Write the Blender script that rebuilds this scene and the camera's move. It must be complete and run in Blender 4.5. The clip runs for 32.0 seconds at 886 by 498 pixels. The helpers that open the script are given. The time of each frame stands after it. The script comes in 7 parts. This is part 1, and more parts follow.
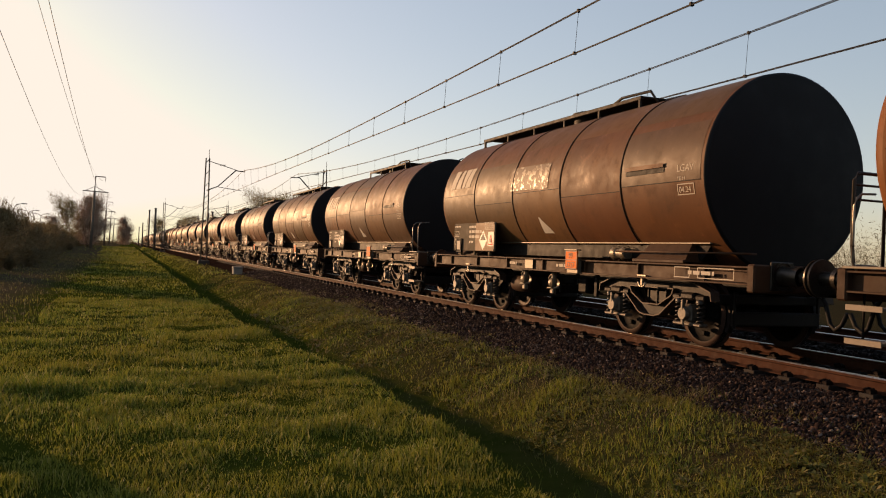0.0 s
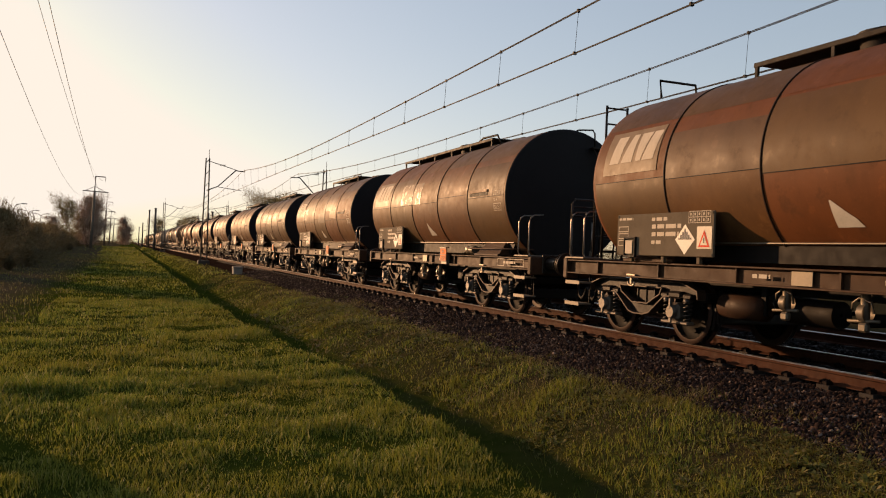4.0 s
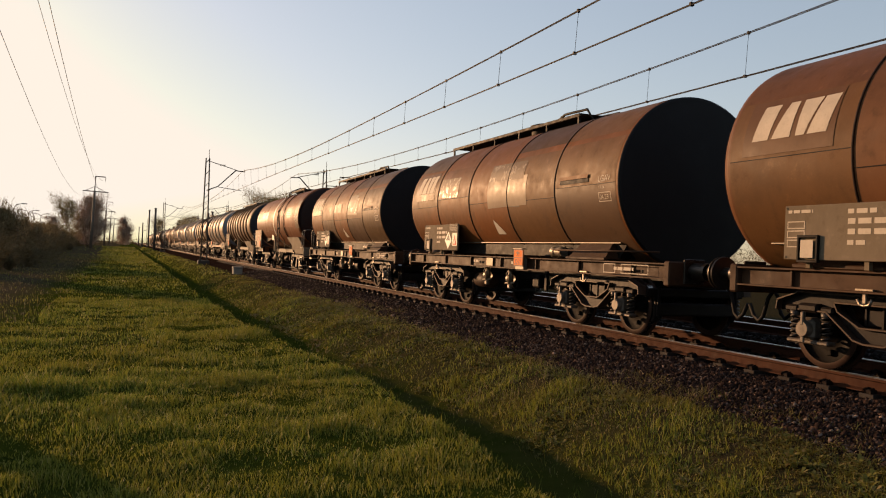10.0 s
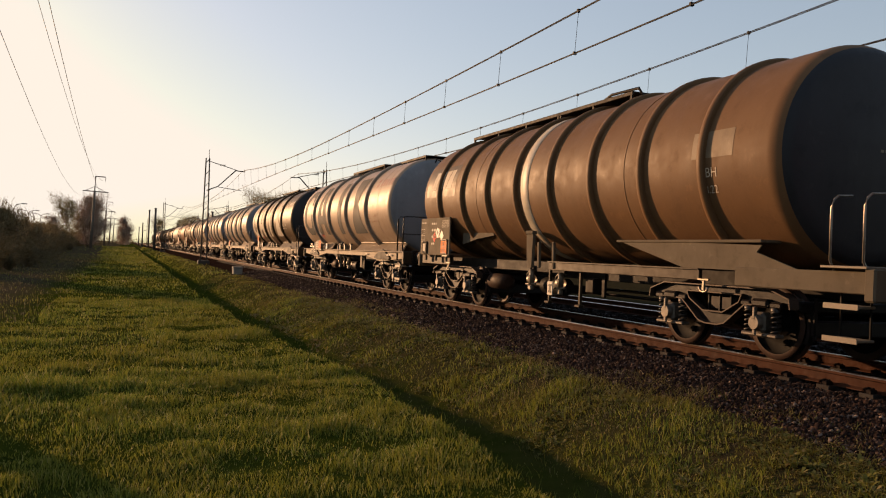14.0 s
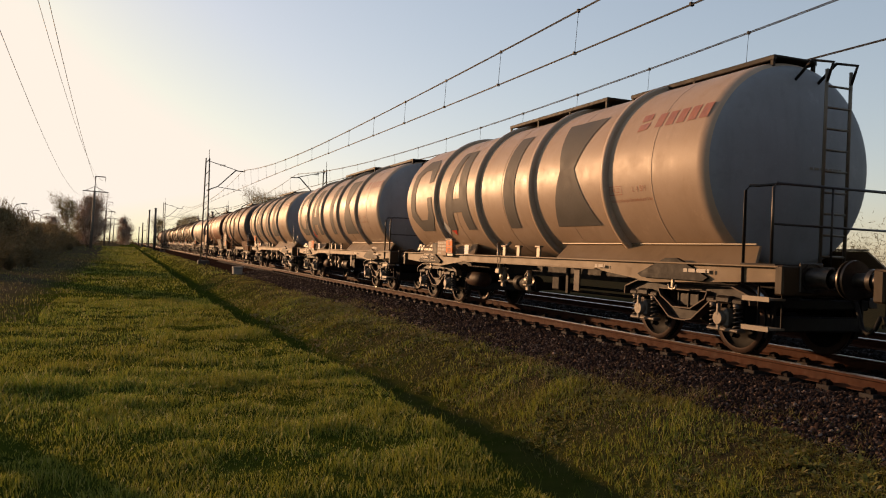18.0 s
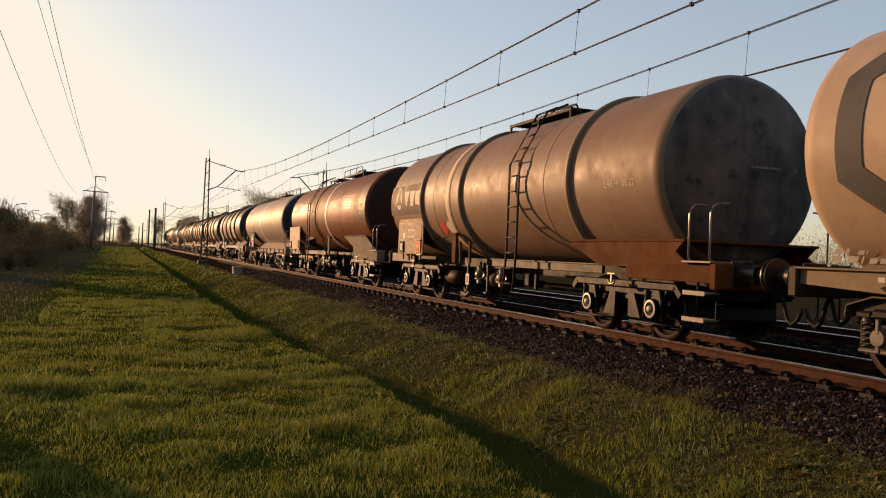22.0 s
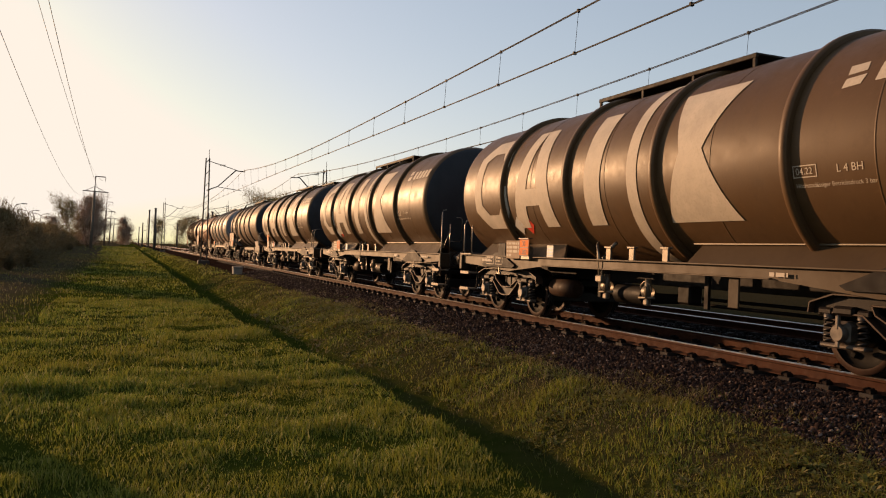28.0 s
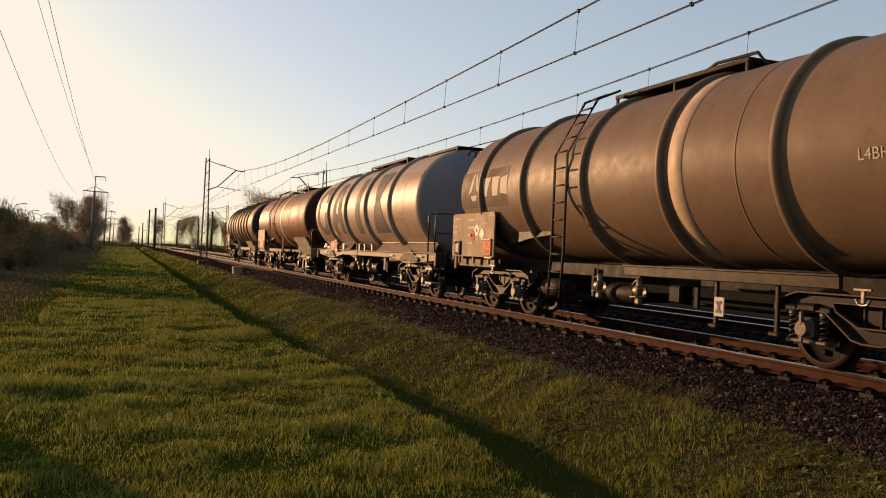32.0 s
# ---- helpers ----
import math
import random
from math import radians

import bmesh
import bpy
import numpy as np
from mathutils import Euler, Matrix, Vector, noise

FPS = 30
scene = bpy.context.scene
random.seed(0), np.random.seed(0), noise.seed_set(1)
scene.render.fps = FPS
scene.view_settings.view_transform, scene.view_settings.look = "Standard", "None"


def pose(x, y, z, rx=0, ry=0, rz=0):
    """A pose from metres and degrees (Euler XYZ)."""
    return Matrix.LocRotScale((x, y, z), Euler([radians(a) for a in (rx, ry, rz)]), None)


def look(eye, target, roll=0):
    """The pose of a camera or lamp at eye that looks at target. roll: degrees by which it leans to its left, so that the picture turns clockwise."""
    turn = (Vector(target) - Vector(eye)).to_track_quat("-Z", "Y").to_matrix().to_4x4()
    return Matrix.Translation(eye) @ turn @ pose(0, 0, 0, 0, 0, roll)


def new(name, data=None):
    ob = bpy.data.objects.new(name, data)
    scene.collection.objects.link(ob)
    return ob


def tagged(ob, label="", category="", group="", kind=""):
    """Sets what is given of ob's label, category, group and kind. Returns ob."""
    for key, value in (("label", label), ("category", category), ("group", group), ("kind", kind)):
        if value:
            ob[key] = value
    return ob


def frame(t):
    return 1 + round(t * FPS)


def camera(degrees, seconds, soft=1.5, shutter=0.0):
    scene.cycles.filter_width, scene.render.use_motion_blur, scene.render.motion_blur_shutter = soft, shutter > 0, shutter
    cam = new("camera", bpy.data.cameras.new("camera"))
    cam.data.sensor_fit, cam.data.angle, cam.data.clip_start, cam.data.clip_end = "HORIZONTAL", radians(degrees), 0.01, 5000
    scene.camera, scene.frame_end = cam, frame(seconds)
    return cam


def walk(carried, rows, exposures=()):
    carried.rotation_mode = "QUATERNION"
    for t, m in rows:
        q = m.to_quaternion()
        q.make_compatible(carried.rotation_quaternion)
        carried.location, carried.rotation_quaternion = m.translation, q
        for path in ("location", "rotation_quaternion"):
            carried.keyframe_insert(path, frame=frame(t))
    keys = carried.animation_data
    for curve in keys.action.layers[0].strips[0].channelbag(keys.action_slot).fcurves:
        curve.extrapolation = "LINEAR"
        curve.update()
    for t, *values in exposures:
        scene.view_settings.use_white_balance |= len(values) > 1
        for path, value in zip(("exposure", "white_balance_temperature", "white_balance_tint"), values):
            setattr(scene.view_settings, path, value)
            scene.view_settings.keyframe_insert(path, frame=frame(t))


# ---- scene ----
# The clip: a freight train of tank wagons passes a fixed camera beside an electrified line at low sun.
# World: rail tops at z = 0, the near track runs along +Y at x = XC, the train moves towards -Y.
XC = 8.54          # centre of the near track
XF = 12.95         # centre of the far track
EYE = Vector((0.0, 0.0, 1.158))
YAW, PITCH, ROLL = radians(21.28), radians(0.40), 2.39
SPEED = 11.07      # metres a second

cam = camera(57.2, 32.0, soft=1.1)
AIM = EYE + Vector((math.sin(YAW) * math.cos(PITCH), math.cos(YAW) * math.cos(PITCH), math.sin(PITCH)))
walk(cam, [(0.0, look(EYE, AIM, ROLL)), (32.0, look(EYE, AIM, ROLL))], [(0.0, 0.35, 7450, 18), (32.0, 0.35, 7450, 18)])

# ---- world, sun ----
SUN_AZ, SUN_EL = radians(-28.0), radians(8.8)     # azimuth from +Y, towards +X positive
world = bpy.data.worlds.new("sky")
scene.world = world
world.use_nodes = True
wn = world.node_tree
sky = wn.nodes.new("ShaderNodeTexSky")
sky.sky_type = "NISHITA"
sky.sun_disc = False
sky.sun_elevation = SUN_EL
sky.sun_rotation = SUN_AZ
sky.air_density, sky.dust_density, sky.ozone_density = 1.0, 0.9, 2.6
wn.nodes["Background"].inputs["Strength"].default_value = 0.28
haze = wn.nodes.new("ShaderNodeHueSaturation")
haze.inputs["Saturation"].default_value = 1.06
soften = wn.nodes.new("ShaderNodeGamma")      # thin high haze evens out the sky
soften.inputs["Gamma"].default_value = 0.58
wn.links.new(sky.outputs["Color"], soften.inputs["Color"])
wn.links.new(soften.outputs["Color"], haze.inputs["Color"])
warm = wn.nodes.new("ShaderNodeMix")
warm.data_type, warm.blend_type = "RGBA", "MULTIPLY"
warm.inputs[0].default_value = 1.0
warm.inputs[7].default_value = (1.025, 0.995, 1.0, 1)
wn.links.new(haze.outputs["Color"], warm.inputs[6])
veil = wn.nodes.new("ShaderNodeMix")           # haze keeps the brightest part of the sky peach instead of white
veil.data_type, veil.blend_type = "RGBA", "DARKEN"
veil.inputs[0].default_value = 1.0
veil.inputs[7].default_value = (2.56, 2.56, 2.42, 1)
wn.links.new(warm.outputs[2], veil.inputs[6])
wn.links.new(veil.outputs[2], wn.nodes["Background"].inputs["Color"])
sun_data = bpy.data.lights.new("sun", "SUN")
sun_data.energy, sun_data.angle, sun_data.color = 4.9, radians(0.6), (1.0, 0.615, 0.33)
sun = new("sun", sun_data)
SUN_DIR = Vector((math.sin(SUN_AZ) * math.cos(SUN_EL), math.cos(SUN_AZ) * math.cos(SUN_EL), math.sin(SUN_EL)))
sun.matrix_world = look(SUN_DIR * 60, (0, 0, 0))


# ---- materials ----
class Nodes:
    """A small wrapper that writes node trees in few words."""

    def __init__(self, name):
        self.mat = bpy.data.materials.new(name)
        self.mat.use_nodes = True
        self.t = self.mat.node_tree
        self.bsdf = self.t.nodes["Principled BSDF"]

    def add(self, kind, **values):
        n = self.t.nodes.new(kind)
        for k, v in values.items():
            n.inputs[k].default_value = v
        return n

    def link(self, a, b):
        self.t.links.new(a, b)

    def coords(self, scale=(1, 1, 1), space="Object"):
        tc = self.add("ShaderNodeTexCoord")
        mp = self.add("ShaderNodeMapping")
        mp.inputs["Scale"].default_value = scale
        info = self.add("ShaderNodeObjectInfo")
        shift = self.add("ShaderNodeVectorMath")
        shift.operation = "SCALE"
        self.link(info.outputs["Random"], shift.inputs["Scale"])
        shift.inputs[0].default_value = (31.0, 17.0, 11.0)
        self.link(tc.outputs[space], mp.inputs["Vector"])
        self.link(shift.outputs[0], mp.inputs["Location"])
        return mp.outputs["Vector"]

    def noise(self, vec, scale, detail=4.0, rough=0.55):
        n = self.add("ShaderNodeTexNoise", Scale=scale, Detail=detail, Roughness=rough)
        self.link(vec, n.inputs["Vector"])
        return n.outputs["Fac"]

    def ramp(self, fac, stops):
        r = self.add("ShaderNodeValToRGB")
        el = r.color_ramp.elements
        while len(el) < len(stops):
            el.new(0.5)
        for e, (p, c) in zip(el, stops):
            e.position = p
            e.color = (*c, 1) if len(c) == 3 else c
        self.link(fac, r.inputs["Fac"])
        return r.outputs["Color"]

    def level(self, fac, lo, hi, a=0.0, b=1.0):
        m = self.add("ShaderNodeMapRange")
        m.inputs["From Min"].default_value, m.inputs["From Max"].default_value = lo, hi
        m.inputs["To Min"].default_value, m.inputs["To Max"].default_value = a, b
        self.link(fac, m.inputs["Value"])
        return m.outputs["Result"]

    def mix(self, fac, a, b, kind="MIX"):
        m = self.add("ShaderNodeMix")
        m.data_type, m.blend_type = "RGBA", kind
        for i, v in ((0, fac), (6, a), (7, b)):
            if isinstance(v, (tuple, list)):
                m.inputs[i].default_value = (*v, 1) if len(v) == 3 else v
            elif isinstance(v, (int, float)):
                m.inputs[i].default_value = v
            else:
                self.link(v, m.inputs[i])
        return m.outputs[2]

    def bump(self, height, strength=0.3, distance=0.02):
        b = self.add("ShaderNodeBump", Strength=strength, Distance=distance)
        self.link(height, b.inputs["Height"])
        self.link(b.outputs["Normal"], self.bsdf.inputs["Normal"])

    def done(self, color, rough, metal=0.0, spec=0.5):
        for sock, v in (("Base Color", color), ("Roughness", rough), ("Metallic", metal), ("Specular IOR Level", spec)):
            if isinstance(v, (tuple, list)):
                self.bsdf.inputs[sock].default_value = (*v, 1)
            elif isinstance(v, (int, float)):
                self.bsdf.inputs[sock].default_value = v
            else:
                self.link(v, self.bsdf.inputs[sock])
        return self.mat


def worn_paint(name, base, stain, amount=0.5, rough=0.4, metal=0.0, grain=1.0, bump=0.12, spec=0.13, streaks=1.0, wave=0.0):
    """Weathered paint: broad patches, ragged worn spots, soft runs of dirt, fine grime, and a gentle waviness of the sheet."""
    n = Nodes(name)
    v = n.coords((grain, grain, grain))
    streak_v = n.coords((2.6 * grain, 2.6 * grain, 0.42 * grain))
    patch = n.noise(v, 0.8, 6.0, 0.6)
    blotch = n.noise(v, 3.1, 9.0, 0.68)
    streak = n.noise(streak_v, 1.3, 5.0, 0.62)
    fine = n.noise(v, 34.0, 4.0, 0.65)
    a = n.mix(n.level(patch, 0.38, 0.7, 0.0, amount), base, stain)
    dark = tuple(c * 0.5 for c in stain)
    b = n.mix(n.level(streak, 0.5, 0.82, 0.0, amount * streaks * 0.8), a, dark)
    b = n.mix(n.level(blotch, 0.56, 0.66, 0.0, amount * 0.75), b, stain)
    lift = tuple(min(1.0, c * 1.42 + 0.0012) for c in base)
    b = n.mix(n.level(blotch, 0.40, 0.33, 0.0, amount * 0.6), b, lift)
    c = n.mix(n.level(fine, 0.55, 0.8, 0.0, 0.25), b, lift)
    if wave:
        n.bump(n.noise(n.coords((1.0, 1.0, 0.6)), 1.7, 2.0, 0.5), wave, 0.05)
    else:
        n.bump(n.mix(0.25, patch, fine), bump, 0.03)
    r = n.level(blotch, 0.3, 0.7, rough * 0.85, min(1.0, rough * 1.25))
    return n.done(c, r, metal, spec)


def plain(name, base, rough=0.5, metal=0.0, vary=0.25, scale=8.0, bump=0.1, spec=0.4):
    n = Nodes(name)
    v = n.coords()
    f = n.noise(v, scale, 5.0, 0.6)
    g = n.noise(v, scale * 9, 3.0, 0.6)
    c = n.mix(n.level(f, 0.3, 0.75), tuple(x * (1 - vary) for x in base), tuple(min(1, x * (1 + vary)) for x in base))
    c = n.mix(n.level(g, 0.5, 0.8, 0, 0.35), c, tuple(x * 0.55 for x in base))
    n.bump(g, bump, 0.01)
    return n.done(c, n.level(f, 0.3, 0.75, rough * 0.85, min(1, rough * 1.15)), metal, spec)


M = {}
# old tanks' ends: shade of the side away from the sun, painted near black
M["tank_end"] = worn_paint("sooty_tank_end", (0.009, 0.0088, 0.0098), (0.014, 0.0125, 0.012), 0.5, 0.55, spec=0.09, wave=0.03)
M["rust_frame"] = worn_paint("rusty_frame", (0.036, 0.016, 0.0085), (0.012, 0.0068, 0.0045), 0.8, 0.6, grain=2.0, streaks=0.3, spec=0.1)
# underframe steel: own dark paint, lowered to near black for shade beneath
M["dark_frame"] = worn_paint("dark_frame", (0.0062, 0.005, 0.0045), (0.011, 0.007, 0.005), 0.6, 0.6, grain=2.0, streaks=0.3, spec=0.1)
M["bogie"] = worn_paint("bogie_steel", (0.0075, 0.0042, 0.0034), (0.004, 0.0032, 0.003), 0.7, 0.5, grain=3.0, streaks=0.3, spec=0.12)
M["sill_rust"] = worn_paint("rusty_sill", (0.0561, 0.0272, 0.0140), (0.0238, 0.0123, 0.0072), 0.8, 0.6, grain=1.5, streaks=0.25, spec=0.1)
M["axlebox"] = plain("axlebox_grey", (0.085, 0.066, 0.05), 0.45, 0.2, 0.5, 10)
# wheel faces: shade of the bogie frame painted in as near black
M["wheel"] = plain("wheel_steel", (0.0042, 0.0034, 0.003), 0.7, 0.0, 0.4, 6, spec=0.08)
M["tread"] = plain("bright_tread", (0.4400, 0.3900, 0.3420), 0.25, 1.0, 0.15, 6)
M["rim"] = plain("worn_wheel_rim", (0.036, 0.018, 0.012), 0.6, 0.1, 0.3, 6, spec=0.12)
# dusty bogie edges, with low sunlight painted in as a paler colour
M["flange"] = plain("dusty_frame_edge", (0.046, 0.028, 0.019), 0.5, 0.1, 0.4, 6, spec=0.15)
M["spring"] = plain("spring_steel", (0.02, 0.0145, 0.011), 0.5, 0.2)
M["black"] = plain("black_rubber", (0.0096, 0.0094, 0.0091), 0.7, spec=0.15)
M["buffer"] = plain("greased_buffer", (0.0360, 0.0296, 0.0243), 0.35, 0.6, 0.4)
M["rod"] = plain("bright_rod", (0.2016, 0.1685, 0.1322), 0.4, 0.7)
M["rail_white"] = plain("handrail_worn_bare", (0.17, 0.145, 0.12), 0.32, 0.75)
M["guard"] = plain("guard_rail_steel", (0.03, 0.024, 0.02), 0.35, 0.5)
M["step"] = plain("step_grating", (0.1600, 0.1287, 0.0950), 0.6, 0.2)
M["walkway"] = plain("walkway_steel", (0.0180, 0.0137, 0.0106), 0.7, 0.1, spec=0.15)
M["board_olive"] = worn_paint("board_olive", (0.125, 0.1, 0.07), (0.075, 0.06, 0.042), 0.5, 0.75, grain=2, spec=0.05, streaks=0.35)
M["board_dark"] = worn_paint("board_dark", (0.0480, 0.0398, 0.0296), (0.0240, 0.0211, 0.0160), 0.4, 0.75, grain=2, spec=0.05, streaks=0.35)
M["board_light"] = worn_paint("board_light", (0.1680, 0.1326, 0.0912), (0.0960, 0.0725, 0.0471), 0.5, 0.75, grain=2, spec=0.05, streaks=0.35)
M["board_pale"] = worn_paint("board_pale", (0.38, 0.285, 0.2), (0.26, 0.185, 0.12), 0.5, 0.6, grain=2, spec=0.1, streaks=0.35)
M["board_tan"] = worn_paint("board_tan", (0.27, 0.178, 0.11), (0.18, 0.115, 0.07), 0.5, 0.6, grain=2, spec=0.1, streaks=0.35)
M["cream"] = plain("cream_paint", (0.3536, 0.3042, 0.2322), 0.5, 0, 0.2, 5)
M["white"] = plain("white_paint", (0.4992, 0.4618, 0.4013), 0.5, 0, 0.12, 5)
M["letter_light"] = plain("pale_marking", (0.46, 0.39, 0.3), 0.65, 0, 0.15, 3, spec=0.15)
M["letter_dark"] = plain("grey_marking", (0.075, 0.068, 0.06), 0.7, 0, 0.18, 3, spec=0.12)
M["letter_red"] = plain("brown_red_marking", (0.2400, 0.0780, 0.0380), 0.5)
M["orange"] = plain("orange_plate", (0.75, 0.15, 0.012), 0.65, 0, 0.15, 6, spec=0.1)
M["red"] = plain("red_label", (0.6, 0.05, 0.025), 0.65, 0, 0.15, 8, spec=0.1)
M["blue"] = plain("blue_label", (0.12, 0.28, 0.5), 0.5)
M["ink"] = plain("black_ink", (0.015, 0.014, 0.013), 0.6)
M["dull_plate"] = plain("dull_metal_plate", (0.13, 0.108, 0.08), 0.5, 0.4, 0.25, 6)


# ---- geometry ----
class Geo:
    """Collects vertices and faces of one mesh; faces carry a smooth flag and a material index."""

    def __init__(self):
        self.v, self.f, self.s, self.m = [], [], [], []

    def face(self, idx, smooth=False, mat=0):
        self.f.append(tuple(idx)), self.s.append(smooth), self.m.append(mat)

    def poly(self, pts, mat=0):
        k = len(self.v)
        self.v += [tuple(p) for p in pts]
        self.face(range(k, k + len(pts)), False, mat)

    def box(self, c, s, bevel=0.0, mat=0, turn=None):
        hx, hy, hz = (a / 2 for a in s)
        b = min(bevel, hx * 0.9, hy * 0.9, hz * 0.9)
        k = len(self.v)
        if b <= 0:
            pts = [(x * hx, y * hy, z * hz) for x in (-1, 1) for y in (-1, 1) for z in (-1, 1)]
            faces = [(0, 1, 3, 2), (4, 6, 7, 5), (0, 4, 5, 1), (2, 3, 7, 6), (0, 2, 6, 4), (1, 5, 7, 3)]
        else:
            pts, faces = [], []
            for x in (-1, 1):
                for y in (-1, 1):
                    for z in (-1, 1):
                        pts += [(x * hx, y * (hy - b), z * (hz - b)), (x * (hx - b), y * hy, z * (hz - b)), (x * (hx - b), y * (hy - b), z * hz)]

            def i(x, y, z, a):
                return ((x > 0) * 4 + (y > 0) * 2 + (z > 0)) * 3 + a
            for s1 in (-1, 1):
                faces.append([i(s1, -1, -1, 0), i(s1, 1, -1, 0), i(s1, 1, 1, 0), i(s1, -1, 1, 0)][::s1])
                faces.append([i(-1, s1, -1, 1), i(-1, s1, 1, 1), i(1, s1, 1, 1), i(1, s1, -1, 1)][::s1])
                faces.append([i(-1, -1, s1, 2), i(1, -1, s1, 2), i(1, 1, s1, 2), i(-1, 1, s1, 2)][::s1])
            for p in (-1, 1):
                for q in (-1, 1):
                    faces.append([i(p, q, -1, 0), i(p, q, 1, 0), i(p, q, 1, 1), i(p, q, -1, 1)][::-p * q])
                    faces.append([i(p, -1, q, 0), i(p, 1, q, 0), i(p, 1, q, 2), i(p, -1, q, 2)][::p * q])
                    faces.append([i(-1, p, q, 1), i(1, p, q, 1), i(1, p, q, 2), i(-1, p, q, 2)][::-p * q])
                    for r in (-1, 1):
                        faces.append([i(p, q, r, 0), i(p, q, r, 1), i(p, q, r, 2)][::p * q * r])
        if turn is not None:
            pts = [tuple(turn @ Vector(p)) for p in pts]
        self.v += [(p[0] + c[0], p[1] + c[1], p[2] + c[2]) for p in pts]
        for f in faces:
            self.face([k + j for j in f], False, mat)
        return self

    def tube(self, pts, r, n=6, mat=0, closed=False):
        pts = [Vector(p) for p in pts]
        rings = []
        for i, p in enumerate(pts):
            a = pts[max(i - 1, 0)]
            b = pts[min(i + 1, len(pts) - 1)]
            d = (b - a).normalized()
            up = Vector((0, 0, 1)) if abs(d.z) < 0.9 else Vector((1, 0, 0))
            u = d.cross(up).normalized()
            w = u.cross(d)
            rr = r[i] if isinstance(r, (list, tuple)) else r
            k = len(self.v)
            self.v += [tuple(p + (u * math.cos(t) + w * math.sin(t)) * rr) for t in (2 * math.pi * j / n for j in range(n))]
            rings.append(k)
        for a, b in zip(rings, rings[1:]):
            for j in range(n):
                self.face((a + j, a + (j + 1) % n, b + (j + 1) % n, b + j), True, mat)
        if not closed:
            self.face([rings[0] + j for j in reversed(range(n))], False, mat)
            self.face([rings[-1] + j for j in range(n)], False, mat)
        return self

    def beam(self, line, w, h, x, mat=0):
        """A bar of width w (along x, centred at x) and height h that follows (y, z) points."""
        for (ya, za), (yb, zb) in zip(line, line[1:]):
            d = math.hypot(yb - ya, zb - za)
            t = Matrix.Rotation(math.atan2(zb - za, yb - ya), 3, "X")
            self.box((x, (ya + yb) / 2, (za + zb) / 2), (w, d + h * 0.35, h), min(w, h) * 0.12, mat, t)
        return self

    def lathe(self, profiles, n=48, axis="y", centre=(0, 0, 0), mat=0, arc=(0.0, 2 * math.pi)):
        """Turns polylines of (along, radius) about an axis; each polyline is smooth in itself."""
        full = abs(arc[1] - arc[0] - 2 * math.pi) < 1e-6
        m = n if full else n + 1
        for prof in profiles:
            k = len(self.v)
            for a, r in prof:
                for j in range(m):
                    t = arc[0] + (arc[1] - arc[0]) * j / n
                    p, q = r * math.cos(t), r * math.sin(t)
                    loc = {"y": (p, a, q), "x": (a, p, q), "z": (p, q, a)}[axis]
                    self.v.append((loc[0] + centre[0], loc[1] + centre[1], loc[2] + centre[2]))
            for i in range(len(prof) - 1):
                for j in range(n):
                    b = (j + 1) % m
                    f = (k + i * m + j, k + (i + 1) * m + j, k + (i + 1) * m + b, k + i * m + b)
                    if axis == "x":
                        f = f[::-1]
                    self.face(f if axis != "z" else f[::-1], True, mat)
        return self

    def extrude(self, outline, x0, x1, mat=0):
        """An outline of (y, z) points, taken from x0 to x1."""
        k, n = len(self.v), len(outline)
        self.v += [(x0, y, z) for y, z in outline] + [(x1, y, z) for y, z in outline]
        self.face([k + i for i in range(n)], False, mat)
        self.face([k + n + i for i in reversed(range(n))], False, mat)
        for i in range(n):
            j = (i + 1) % n
            self.face((k + i, k + n + i, k + n + j, k + j), False, mat)
        return self

    def mesh(self, name, *mats):
        me = bpy.data.meshes.new(name)
        me.from_pydata(self.v, [], self.f)
        me.polygons.foreach_set("use_smooth", self.s)
        if len(mats) > 1:
            me.polygons.foreach_set("material_index", self.m)
        for m in mats:
            me.materials.append(m)
        me.update()
        return me


def part(name, mesh, parent, loc=(0, 0, 0), label="", material=None, rot=None):
    """Links a mesh as one object under a thing or a part."""
    ob = new(name, mesh)
    ob.parent = parent
    ob.location = loc
    if rot is not None:
        ob.rotation_euler = rot
    if material is not None:
        ob.material_slots[0].link = "OBJECT"
        ob.material_slots[0].material = material
    if label:
        ob["label"] = label
    return ob


def lettering(text, height, mat, extrude=0.0):
    """A mesh of words in the built-in font, in the x-z plane, its lower left corner at the origin."""
    cu = bpy.data.curves.new("words", "FONT")
    cu.body, cu.size = text, height * 1.38
    ob = bpy.data.objects.new("words", cu)
    me = bpy.data.meshes.new_from_object(ob)
    bpy.data.objects.remove(ob)
    bpy.data.curves.remove(cu)
    me.materials.clear()
    me.materials.append(mat)
    co = np.empty(len(me.vertices) * 3, dtype=np.float32)
    me.vertices.foreach_get("co", co)
    return me, co.reshape(-1, 3)


def side_words(text, height, mat):
    """Words on an upright side wall that faces -x, reading towards -y (as seen from -x)."""
    me, co = lettering(text, height, mat)
    out = np.stack([np.zeros(len(co)), -co[:, 0], co[:, 1]], 1).astype(np.float32)
    me.vertices.foreach_set("co", out.ravel())
    me.update()
    return me


def tank_words(text, height, mat, r, lift=0.006):
    """Words bent round a tank of radius r; placed by turning about its axis."""
    me, co = lettering(text, height, mat)
    a = co[:, 1] / r
    out = np.stack([-(r + lift) * np.cos(a), -co[:, 0], (r + lift) * np.sin(a)], 1).astype(np.float32)
    me.vertices.foreach_set("co", out.ravel())
    me.update()
    return me


